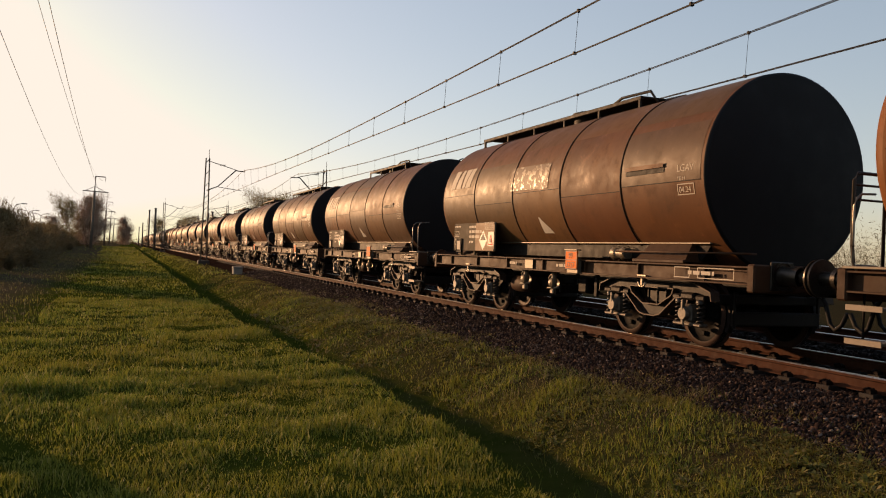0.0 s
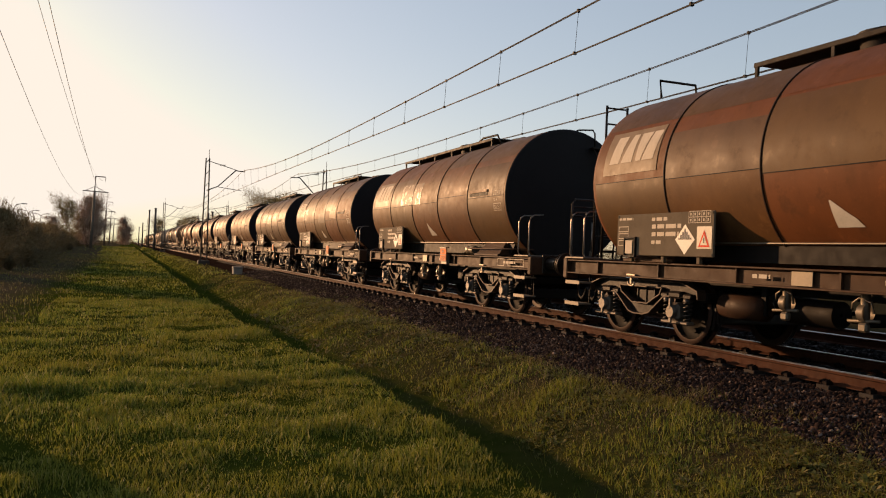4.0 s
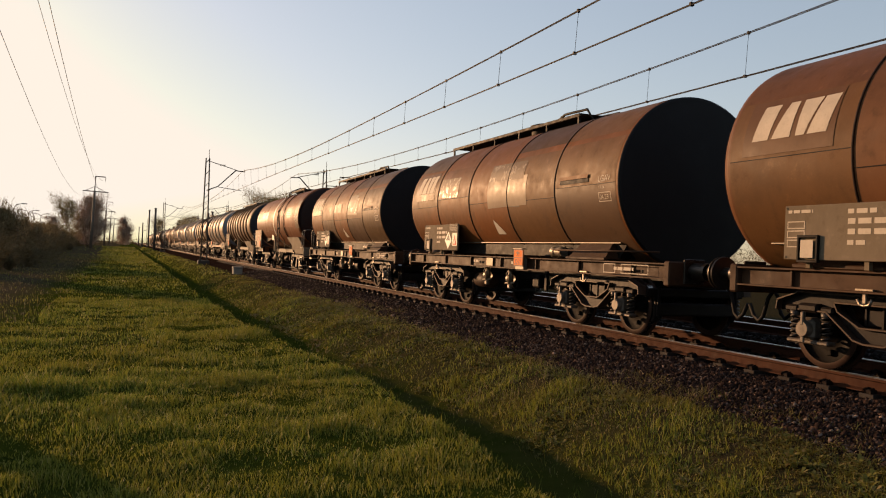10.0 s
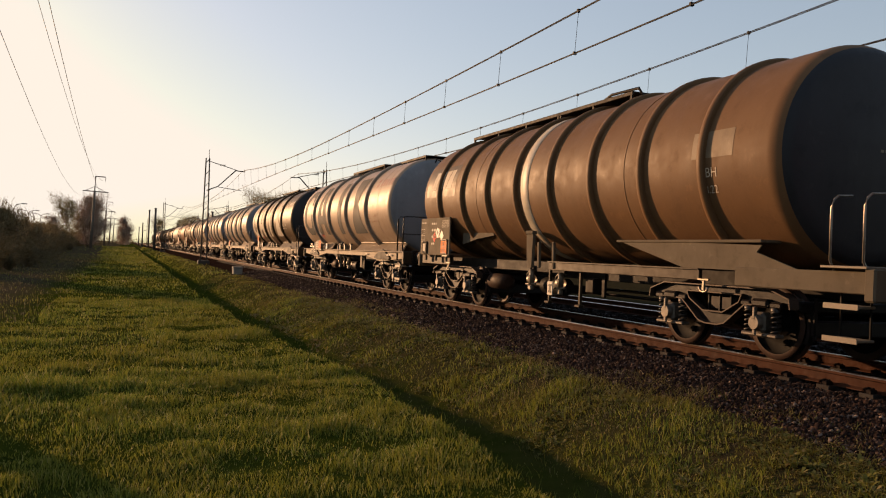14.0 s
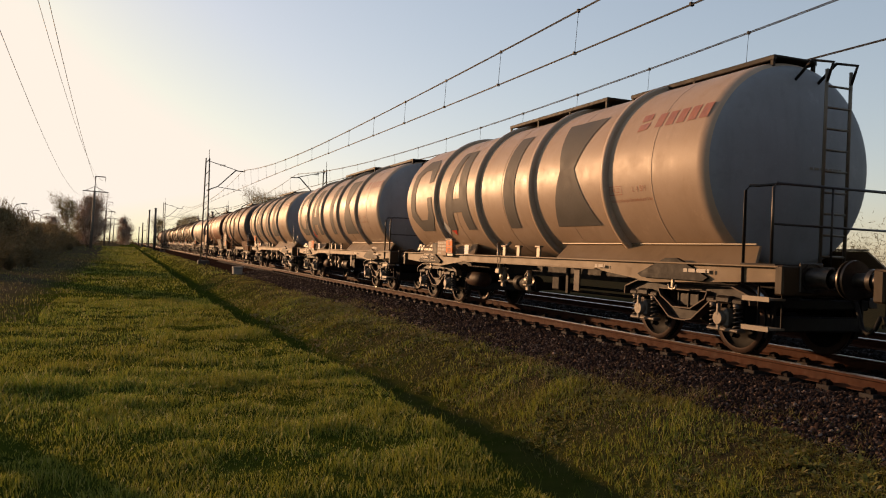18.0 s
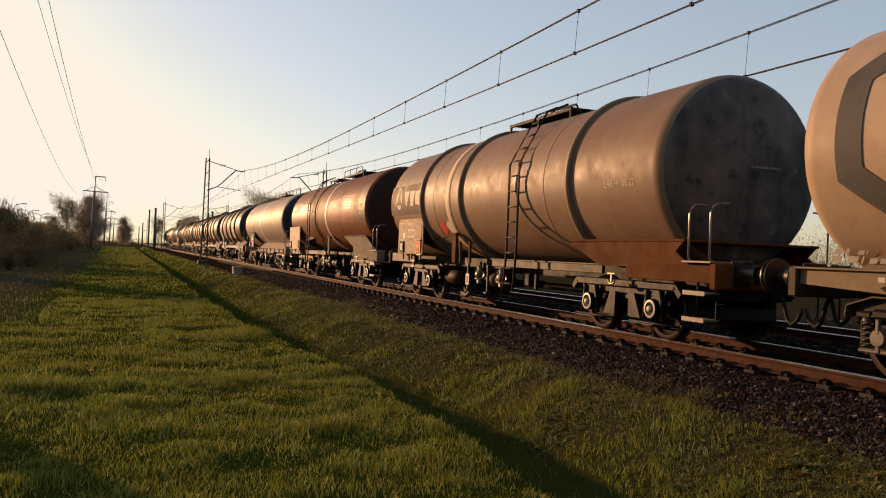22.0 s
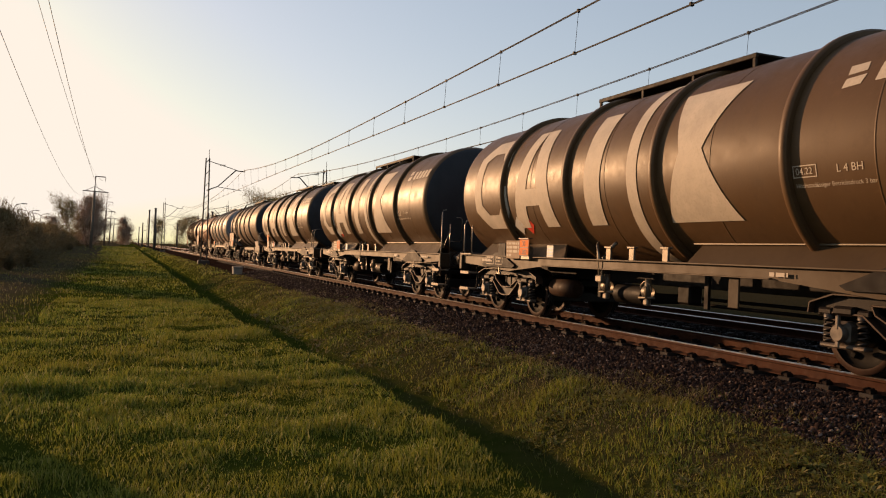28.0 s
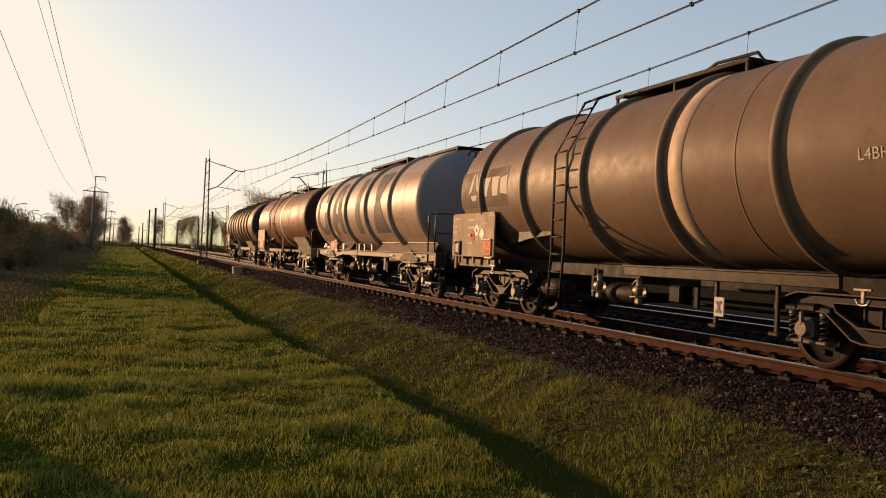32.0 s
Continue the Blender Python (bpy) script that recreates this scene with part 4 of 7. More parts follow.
def stones(seed, n, x0, x1, y0, y1, size, name, label, surface, mat):
    rng = np.random.default_rng(seed)
    x, y = rng.uniform(x0, x1, n), y0 + (y1 - y0) * rng.uniform(0, 1, n) ** 1.3
    edge = np.array([ballast_edge(b) for b in np.linspace(y0, y1, 300)])
    e = np.interp(y, np.linspace(y0, y1, 300), edge)
    ok = x > e + rng.normal(0, 0.12, n) - 0.1
    x, y = x[ok], y[ok]
    n = len(x)
    z = np.array([surface(a, b) for a, b in zip(x, y)])
    oct_v = np.array([(1, 0, 0), (-1, 0, 0), (0, 1, 0), (0, -1, 0), (0, 0, 1), (0, 0, -1), (0.62, 0.62, 0.4), (-0.6, 0.66, -0.4)])
    faces = np.array([(0, 6, 4), (6, 2, 4), (2, 7, 1), (2, 1, 4), (1, 3, 4), (3, 0, 4), (0, 5, 2), (0, 2, 6), (2, 5, 7), (7, 5, 1), (1, 5, 3), (3, 5, 0)])
    s = size * rng.uniform(0.5, 1.6, n)[:, None, None] * rng.uniform(0.45, 1.35, (n, 1, 3))
    v = oct_v[None] * s * rng.uniform(0.6, 1.3, (n, 8, 1))
    a, b = rng.uniform(0, 2 * math.pi, n), rng.uniform(-0.9, 0.9, n)
    ca, sa, cb, sb = np.cos(a)[:, None], np.sin(a)[:, None], np.cos(b)[:, None], np.sin(b)[:, None]
    xx, yy, zz = v[..., 0], v[..., 1], v[..., 2]
    y2, z2 = yy * cb - zz * sb, yy * sb + zz * cb
    v = np.stack([xx * ca - y2 * sa, xx * sa + y2 * ca, z2], -1) + np.stack([x, y, z + size * 0.25], 1)[:, None, :]
    me = bpy.data.meshes.new(name)
    me.vertices.add(n * 8)
    me.vertices.foreach_set("co", v.astype(np.float32).ravel())
    lp = (np.arange(n)[:, None, None] * 8 + faces[None]).astype(np.int32)
    m = n * len(faces)
    me.loops.add(m * 3)
    me.loops.foreach_set("vertex_index", lp.ravel())
    me.polygons.add(m)
    me.polygons.foreach_set("loop_start", np.arange(0, m * 3, 3, dtype=np.int32))
    me.polygons.foreach_set("loop_total", np.full(m, 3, dtype=np.int32))
    me.materials.append(mat)
    me.update()
    return tagged(new(name, me), label, "gravel", kind="stuff")


stones(201, 52000, 5.3, 7.85, 3.5, 16.0, 0.0235, "ballast_stones", "dark reddish angular ballast stones", ballast_z, M["stone"])
stones(202, 32000, 5.4, 7.85, 15.0, 48.0, 0.03, "ballast_stones", "dark reddish angular ballast stones", ballast_z, M["stone"])
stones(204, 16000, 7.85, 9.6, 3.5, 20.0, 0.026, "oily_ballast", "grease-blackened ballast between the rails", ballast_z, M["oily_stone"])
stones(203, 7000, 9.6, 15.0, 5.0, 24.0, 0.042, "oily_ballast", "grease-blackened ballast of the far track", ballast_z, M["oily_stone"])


# ---- tank wagons ----
# Wagon space: origin on the track centre line at rail level, -y leads, the camera looks at the -x side.
MESH = {}


def kept(key, make, *mats):
    """One mesh per key, shared by all wagons."""
    if key not in MESH:
        MESH[key] = make().mesh(key.split("#")[0], *mats)
    return MESH[key]


def wheelset_geo():
    g = Geo()
    for s in (-1, 1):
        x = s * 0.68
        g.lathe([[(x + s * 0.135, 0.39), (x + s * 0.135, 0.455), (x + s * 0.125, 0.462)]], 36, "x", mat=2)
        g.lathe([[(x + s * 0.125, 0.462), (x + s * 0.03, 0.466)]], 36, "x", mat=1)
        g.lathe([[(x + s * 0.03, 0.466), (x + s * 0.012, 0.492), (x - s * 0.01, 0.49), (x, 0.45), (x, 0.39)]], 36, "x", mat=2)
        g.lathe([[(x + s * 0.135, 0.39), (x + s * 0.09, 0.37), (x + s * 0.07, 0.17), (x + s * 0.12, 0.13), (x + s * 0.14, 0.0)]], 36, "x")
        g.lathe([[(x, 0.39), (x + s * 0.03, 0.37), (x + s * 0.03, 0.15), (x - s * 0.03, 0.1)]], 36, "x")
        for k in range(4):
            t = k * math.pi / 2
            g.box((x + s * 0.1, 0.27 * math.cos(t), 0.27 * math.sin(t)), (0.05, 0.07, 0.07), 0.01)
    g.lathe([[(-1.05, 0.065), (1.05, 0.065)]], 12, "x")
    return g


def axlebox_geo():
    g = Geo()
    g.box((0, 0, 0), (0.2, 0.22, 0.27), 0.05)
    g.lathe([[(-0.15, 0.0), (-0.15, 0.085)], [(-0.15, 0.085), (-0.13, 0.1), (-0.08, 0.105)]], 16, "x")
    g.box((-0.13, 0, -0.12), (0.03, 0.06, 0.08), 0.01).box((-0.13, 0, 0.12), (0.05, 0.05, 0.16), 0.01)
    g.box((0, 0, -0.15), (0.14, 0.62, 0.05), 0.015)
    return g


def round_axlebox_geo():
    """Round axle cover with a pale painted ring and hub."""
    g = Geo()
    g.lathe([[(0.12, 0.15), (-0.08, 0.15), (-0.1, 0.14)]], 20, "x")
    g.lathe([[(-0.1, 0.14), (-0.105, 0.105)]], 20, "x", (0, 0, 0), 1)
    g.lathe([[(-0.105, 0.105), (-0.09, 0.05)]], 20, "x")
    g.lathe([[(-0.09, 0.05), (-0.12, 0.045), (-0.12, 0.0)]], 12, "x", (0, 0, 0), 1)
    return g.box((0.05, 0, 0.0), (0.16, 0.34, 0.2), 0.03)


def spring_geo():
    g = Geo()
    pts = [(0.056 * math.cos(t), 0.056 * math.sin(t), -0.16 + 0.3 * t / (2 * math.pi * 5)) for t in np.linspace(0, 2 * math.pi * 5, 50)]
    g.tube(pts, 0.014, 5)
    g.lathe([[(0.13, 0.07), (0.17, 0.07), (0.18, 0.04)]], 10, "z")
    return g


def bogie_frame_geo(kind):
    g = Geo()
    for s in (-1, 1):
        x = s * 1.0
        if kind == "bow":
            g.extrude([(-1.4, 0.66), (-1.38, 0.78), (-1.05, 0.89), (1.05, 0.89), (1.38, 0.78), (1.4, 0.66), (1.05, 0.7), (0.62, 0.7), (0.55, 0.81), (-0.55, 0.81), (-0.62, 0.7), (-1.05, 0.7)], x - 0.02, x + 0.02)
            g.extrude([(-0.62, 0.7), (-0.25, 0.42), (-0.12, 0.385), (0.12, 0.385), (0.25, 0.42), (0.62, 0.7), (0.55, 0.8), (0.48, 0.71), (0.2, 0.55), (-0.2, 0.55), (-0.48, 0.71), (-0.55, 0.8)], x - 0.02, x + 0.02)
            for y in (-0.22, 0.0, 0.22):
                g.box((x - s * 0.05, y, 0.68), (0.03, 0.035, 0.28), 0.006)
            for e in (-1, 1):
                g.box((x, e * 0.9, 0.715), (0.24, 0.3, 0.11), 0.03)
                g.box((x, e * 1.16, 0.7), (0.2, 0.2, 0.08), 0.02)
                g.box((x, e * 0.64, 0.7), (0.2, 0.18, 0.08), 0.02)
        else:
            g.beam([(-1.5, 0.7), (-1.38, 0.82), (1.38, 0.82), (1.5, 0.7)], 0.12, 0.12, x)
            g.box((x - s * 0.05, 0, 0.72), (0.1, 2.3, 0.14), 0.02)
            for e in (-1, 1):
                g.extrude([(e * 0.18, 0.68), (e * 0.34, 0.68), (e * 0.52, 0.3), (e * 0.2, 0.3)], x - 0.04, x + 0.04)
                g.extrude([(e * 0.62, 0.75), (e * 1.18, 0.75), (e * 1.1, 0.55), (e * 0.7, 0.55)], x - 0.05, x + 0.05)
                g.tube([(x + s * 0.06, e * 0.66, 0.3), (x + s * 0.06, e * 0.74, 0.75)], 0.035, 6)
                g.tube([(x + s * 0.06, e * 1.14, 0.3), (x + s * 0.06, e * 1.06, 0.75)], 0.035, 6)
                g.tube([(x, e * 1.45, 0.24), (x, e * 0.2, 0.24)], 0.02, 5)
    g.box((0, 0, 0.66), (1.9, 0.55, 0.26), 0.05)
    g.box((0, 0, 0.44), (1.5, 0.46, 0.2), 0.04)
    for e in (-1, 1):
        g.box((0, e * 0.36, 0.42), (1.56, 0.09, 0.2), 0.02).box((0, e * 1.44, 0.44), (1.56, 0.09, 0.2), 0.02)
        g.tube([(-0.3, e * 0.36, 0.5), (-0.1, e * 1.44, 0.52)], 0.03, 5).tube([(0.3, e * 0.36, 0.5), (0.1, e * 1.44, 0.52)], 0.03, 5)
        g.box((0, e * 1.36, 0.7), (1.9, 0.1, 0.14), 0.02)
    g.lathe([[(0.75, 0.25), (0.95, 0.22)]], 16, "z")
    return g


def bogie_flange_geo():
    """Edge strips of one bow frame side, on the camera's side about the origin."""
    g = Geo()
    g.beam([(-1.4, 0.67), (-1.38, 0.79), (-1.05, 0.895), (1.05, 0.895), (1.38, 0.79), (1.4, 0.67)], 0.15, 0.02, 0)
    g.beam([(-1.05, 0.69), (-0.64, 0.685), (-0.26, 0.405), (-0.12, 0.375), (0.12, 0.375), (0.26, 0.405), (0.64, 0.685), (1.05, 0.69)], 0.15, 0.022, 0)
    g.beam([(-0.55, 0.8), (0.55, 0.8), (0.5, 0.7), (0.2, 0.545), (-0.2, 0.545), (-0.5, 0.7), (-0.55, 0.8)], 0.09, 0.02, -0.01)
    return g


def brake_shoe_geo():
    g = Geo()
    for k in range(6):
        t0, t1 = radians(-25 + k * 8), radians(-17 + k * 8)
        g.extrude([(0.475 * math.cos(t0), 0.475 * math.sin(t0)), (0.53 * math.cos(t0), 0.53 * math.sin(t0)), (0.53 * math.cos(t1), 0.53 * math.sin(t1)), (0.475 * math.cos(t1), 0.475 * math.sin(t1))], -0.04, 0.04)
    g.box((0, 0.56, 0.1), (0.05, 0.04, 0.5), 0.01)
    return g


def add_bogie(wagon, y, kind):
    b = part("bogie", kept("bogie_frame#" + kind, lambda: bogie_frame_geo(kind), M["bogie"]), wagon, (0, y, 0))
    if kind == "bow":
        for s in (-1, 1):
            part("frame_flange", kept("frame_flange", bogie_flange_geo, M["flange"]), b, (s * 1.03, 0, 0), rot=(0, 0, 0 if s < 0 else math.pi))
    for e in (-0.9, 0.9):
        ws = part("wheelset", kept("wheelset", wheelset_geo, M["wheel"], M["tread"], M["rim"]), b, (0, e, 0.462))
        ws["axle"] = e
        for s in (-1, 1):
            box = kept("axlebox", axlebox_geo, M["axlebox"]) if kind == "bow" else kept("axlebox#round", round_axlebox_geo, M["wheel"], M["cream"])
            part("axlebox", box, b, (s * 1.04, e, 0.47), rot=(0, 0, 0 if s < 0 else math.pi))
            if kind == "bow":
                for d in (-0.23, 0.23):
                    part("coil_spring", kept("coil_spring", spring_geo, M["spring"]), b, (s * 1.04, e + d, 0.5))
            d = 1 if e > 0 else -1
            part("brake_shoe", kept("brake_shoe", brake_shoe_geo, M["bogie"]), b, (s * 0.75, e, 0.462), rot=(0, 0, 0 if d > 0 else math.pi))
    return b


def buffer_geo():
    g = Geo()
    g.lathe([[(0.0, 0.17), (-0.04, 0.17)], [(-0.04, 0.13), (-0.3, 0.115)], [(-0.3, 0.135), (-0.36, 0.135)], [(-0.36, 0.085), (-0.58, 0.085)]], 20)
    g.lathe([[(-0.57, 0.085), (-0.575, 0.225)], [(-0.575, 0.225), (-0.6, 0.23)], [(-0.6, 0.23), (-0.615, 0.17), (-0.62, 0.0)]], 24)
    g.box((0, -0.01, 0), (0.36, 0.03, 0.36), 0.01)
    return g


def coupling_geo():
    g = Geo()
    g.box((0, -0.12, 0), (0.08, 0.3, 0.12), 0.02)
    g.tube([(0, -0.28, 0.02), (0, -0.4, 0.06), (0, -0.46, 0.0), (0, -0.42, -0.07), (0, -0.34, -0.06)], 0.035, 7)
    for s in (-0.09, 0.09):
        g.tube([(s, -0.3, -0.03), (s, -0.5, -0.16), (s, -0.62, -0.18)], 0.022, 6)
    g.tube([(-0.14, -0.62, -0.18), (0.14, -0.62, -0.18)], 0.03, 6)
    return g


def hose_geo():
    return Geo().tube([(0, 0, 0), (0, -0.12, -0.02), (0, -0.26, -0.2), (0, -0.34, -0.45), (0, -0.42, -0.52), (0, -0.52, -0.45), (0, -0.6, -0.3)], 0.028, 6)


def solebar_geo(length, z0, z1, belly=0.0):
    g = Geo()
    h = z1 - z0
    g.box((0.02, 0, (z0 + z1) / 2), (0.025, length, h))
    g.box((-0.02, 0, z1 - 0.012), (0.1, length, 0.024), 0.004)
    g.box((-0.02, 0, z0 + 0.012), (0.1, length, 0.024), 0.004)
    for k in range(7):
        y = (k - 3) * length / 7.2
        g.box((-0.012, y, (z0 + z1) / 2), (0.05, 0.025, h - 0.05))
    return g


def fish_belly_geo(length, z0, z1, a, b):
    """A deep sill: shallow between the bogies, deeper ends."""
    g = Geo()
    h = length / 2
    g.extrude([(-h, z1), (-h, z0 + 0.02), (-b, z0 - 0.1), (-a, z0 + 0.04), (a, z0 + 0.04), (b, z0 - 0.1), (h, z0 + 0.02), (h, z1)], -0.02, 0.02)
    g.box((-0.03, 0, z1 - 0.01), (0.1, length, 0.025), 0.005)
    g.box((-0.03, 0, z0 + 0.05), (0.09, 2 * a, 0.02), 0.004)
    return g


def step_geo():
    g = Geo().box((0, 0, 0), (0.26, 0.46, 0.03), 0.008)
    g.box((-0.13, 0, 0.0), (0.012, 0.46, 0.06))
    return g


def step_hanger_geo():
    g = Geo()
    g.tube([(0.0, -0.2, 0.0), (0.0, -0.2, -0.56), (0.0, 0.2, -0.56), (0.0, 0.2, 0.0)], 0.016, 5)
    return g


def brake_gear_geo():
    g = Geo()
    g.lathe([[(-0.5, 0.02), (-0.5, 0.17)], [(-0.5, 0.17), (0.3, 0.17)], [(0.3, 0.17), (0.36, 0.08)], [(0.36, 0.05), (0.8, 0.05)]], 18, "y", (-0.45, 1.2, 0.62))
    g.tube([(-0.2, -2.8, 0.55), (-0.2, 2.8, 0.55)], 0.03, 6)
    g.tube([(0.15, -3.0, 0.62), (0.15, 3.0, 0.62)], 0.03, 6)
    g.box((-0.3, 0.2, 0.6), (0.9, 0.06, 0.16), 0.02).box((-0.55, -0.5, 0.7), (0.25, 0.3, 0.28), 0.03)
    g.box((-0.8, -1.2, 0.78), (0.05, 0.1, 0.5), 0.01).box((-0.8, 1.6, 0.78), (0.05, 0.1, 0.5), 0.01)
    return g


def reservoir_geo():
    return Geo().lathe([[(-0.42, 0.0), (-0.42, 0.1)], [(-0.42, 0.1), (-0.37, 0.17), (0.37, 0.17), (0.42, 0.1)], [(0.42, 0.1), (0.42, 0.0)]], 20)


def valve_geo():
    g = Geo()
    g.tube([(0, 0, 0.2), (0, 0, -0.1)], 0.05, 8)
    g.lathe([[(-0.04, 0.1), (0.04, 0.1)]], 12, "y", (0, 0, 0))
    g.tube([(-0.02, -0.2, -0.08), (-0.02, 0.2, -0.1)], 0.018, 5)
    g.tube([(-0.03, 0.14 * math.cos(0), 0.02), (-0.03, 0.14, 0.1), (-0.03, 0.05, 0.16), (-0.03, -0.1, 0.12), (-0.03, -0.14, 0.0)], 0.014, 5)
    g.box((-0.01, 0.0, -0.16), (0.08, 0.12, 0.1), 0.02)
    return g


def tie_hook_geo():
    """A small anchor-shaped lashing hook under the sill."""
    g = Geo().box((0, 0, 0.05), (0.03, 0.05, 0.14), 0.008)
    g.tube([(0, -0.09, 0.03), (0, -0.06, -0.03), (0, 0.0, -0.04), (0, 0.06, -0.03), (0, 0.09, 0.03)], 0.018, 5)
    g.box((0, 0, 0.13), (0.04, 0.22, 0.02))
    return g


def dish_profile(r, depth, k=0.3):
    """From the rim to the middle of a dished end: a rounded knuckle, then a shallow crown."""
    rim = [(k * math.sin(t), r - k + k * math.cos(t)) for t in np.linspace(0, radians(62), 9)]
    a, q = rim[-1]
    return rim + [(a + (depth - a) * (1 - u * u), q * u) for u in np.linspace(0.9, 0.0, 9)]


def tank_geo(r, y0, y1, end, n=72):
    g = Geo()
    if end == "flat":
        g.lathe([[(y0, r), (y1, r)]], n)
        g.lathe([[(y1, r), (y1 + 0.07, r - 0.016), (y1 + 0.13, r - 0.06), (y1 + 0.16, r - 0.13), (y1 + 0.2, 0.0)]], n)
    else:
        prof = dish_profile(r, 0.46 if end == "dish" else 0.36)
        front = [(y0 - a, q) for a, q in reversed(prof[:6])]
        back = [(y1 + a, q) for a, q in prof]
        g.lathe([front + [(y1, r)] + back[1:]], n)
    return g


def end_geo(r, end, n=72):
    """The leading end of the tank, about the origin on the tank axis."""
    g = Geo()
    if end == "flat":
        g.lathe([[(0.0, r), (-0.03, r - 0.004), (-0.05, r - 0.03)], [(-0.05, r - 0.03), (-0.06, r - 0.12), (-0.11, 0.9), (-0.13, 0.0)]], n)
    else:
        g.lathe([[(-a, q) for a, q in dish_profile(r, 0.46 if end == "dish" else 0.36)[5:]]], n)
    return g


def ring_geo(r, w, h, n=72):
    return Geo().lathe([[(-w / 2, r - 0.01), (-w / 2, r + h * 0.7)], [(-w / 2, r + h * 0.7), (-w / 2 + h * 0.3, r + h), (w / 2 - h * 0.3, r + h), (w / 2, r + h * 0.7)], [(w / 2, r + h * 0.7), (w / 2, r - 0.01)]], n)


def walkway_geo(length, hump):
    """Roof walkway along +y from the origin: deck, side angles, feet."""
    g = Geo()
    for s in (-0.36, 0.36):
        g.box((s, length / 2, 0.14), (0.05, length, 0.07), 0.008)
    g.box((0, length / 2, 0.158), (0.72, length, 0.03), 0.005)
    n = max(2, int(length / 1.2))
    for k in range(n + 1):
        for s in (-0.36, 0.36):
            y = 0.05 + (length - 0.1) * k / n
            g.box((s, y, 0.0), (0.04, 0.05, 0.32))
    return g


def roof_rail_geo(length):
    g = Geo().tube([(0, 0, 0), (0, 0.05, 0.2), (0, 0.15, 0.24), (0, length - 0.15, 0.24), (0, length, 0.2), (0, length + 0.02, 0)], 0.017, 6)
    for k in range(1, int(length / 0.9) + 1):
        g.tube([(0, k * 0.9, 0), (0, k * 0.9, 0.24)], 0.013, 5)
    return g


def hump_geo():
    return Geo().tube([(-0.36, 0.9, 0.16), (-0.36, 0.55, 0.26), (-0.36, -0.3, 0.24), (-0.36, -0.55, -0.02), (0.36, -0.55, -0.02), (0.36, -0.3, 0.24), (0.36, 0.55, 0.26), (0.36, 0.9, 0.16)], 0.026, 6)


def ladder_geo(pts, w=0.4, step=0.28):
    """A ladder whose stiles follow points in the x-z plane, width along y."""
    g = Geo()
    for s in (-w / 2, w / 2):
        g.tube([(x, s, z) for x, z in pts], 0.024, 6)
    total = 0.0
    nxt = step / 2
    for (xa, za), (xb, zb) in zip(pts, pts[1:]):
        d = math.hypot(xb - xa, zb - za)
        while nxt < total + d:
            t = (nxt - total) / d
            g.tube([(xa + (xb - xa) * t, -w / 2, za + (zb - za) * t), (xa + (xb - xa) * t, w / 2, za + (zb - za) * t)], 0.017, 5)
            nxt += step
        total += d
    return g


def bowed_ladder_geo():
    """A ladder in the plane of the tank end that bows outwards, its rungs along x."""
    g = Geo()
    line = [(0.86, 3.52), (1.0, 3.3), (1.1, 2.9), (1.13, 2.4), (1.12, 1.9), (1.08, 1.2)]
    for d in (0.0, -0.36):
        g.tube([(x + d, 0, z) for x, z in line], 0.02, 6)
    for z in np.arange(1.35, 3.5, 0.27):
        x = float(np.interp(z, [q for _, q in line[::-1]], [p for p, _ in line[::-1]]))
        g.tube([(x - 0.36, 0, z), (x, 0, z)], 0.015, 5)
    return g


def side_ladder_geo(r, zc):
    """An upright ladder beside the tank that leans over to the roof walkway."""
    top = zc + r + 0.16
    return ladder_geo([(-1.6, 0.5), (-1.56, 1.3), (-1.56, 2.98), (-1.0, top - 0.2), (-0.55, top)], 0.42, 0.3)


def tank_pipe_geo(r, zc):
    """A thin pipe that runs down round the tank from the roof."""
    arc = [(-(r + 0.05) * math.cos(a), 0, zc + (r + 0.05) * math.sin(a)) for a in np.linspace(radians(78), radians(-42), 14)]
    return Geo().tube(arc + [(-1.05, -0.05, 1.25), (-1.06, -0.08, 0.9)], 0.022, 6)


def saddle_geo(s, w_top, w_bot, x_in, z_top, z_bot):
    """A sloping saddle box between tank and sill on one side."""
    g = Geo()
    if True:
        top, bot = (s * x_in, z_top), (s * 1.24, z_bot)
        k = len(g.v)
        for (x, z), w in ((top, w_top), (bot, w_bot)):
            g.v += [(x, -w / 2, z), (x, w / 2, z), (x - s * 0.5, w / 2, z), (x - s * 0.5, -w / 2, z)]
        for f in ((0, 1, 5, 4), (1, 2, 6, 5), (3, 0, 4, 7), (2, 3, 7, 6), (4, 5, 6, 7), (0, 3, 2, 1)):
            g.face([k + i for i in f])
        g.box((s * 1.25, 0, z_bot), (0.05, w_bot + 0.05, 0.05), 0.01)
    return g


def wing_geo(outline):
    """A large folded saddle plate: an outline of (y, z), one on each side."""
    g = Geo()
    for s in (-1, 1):
        g.extrude(outline, s * 1.22 - 0.015, s * 1.22 + 0.015)
    zs = max(z for _, z in outline)
    ys = [y for y, z in outline if z > zs - 0.12]
    g.box((0, (min(ys) + max(ys)) / 2, zs - 0.02), (2.5, max(ys) - min(ys), 0.04), 0.01)
    return g


def bar_quads(rows):
    """Lines of unreadable writing: (y, z, length, height) rows as flat bars facing -x, running towards -y."""
    g = Geo()
    for y, z, ln, h in rows:
        a = 0.0
        k = 0
        while a < ln:
            b = min(ln, a + h * (1.6 + 1.1 * ((k * 7) % 3)))
            g.poly([(0, y - a, z), (0, y - b, z), (0, y - b, z + h), (0, y - a, z + h)])
            a = b + h * 0.6
            k += 1
    return g


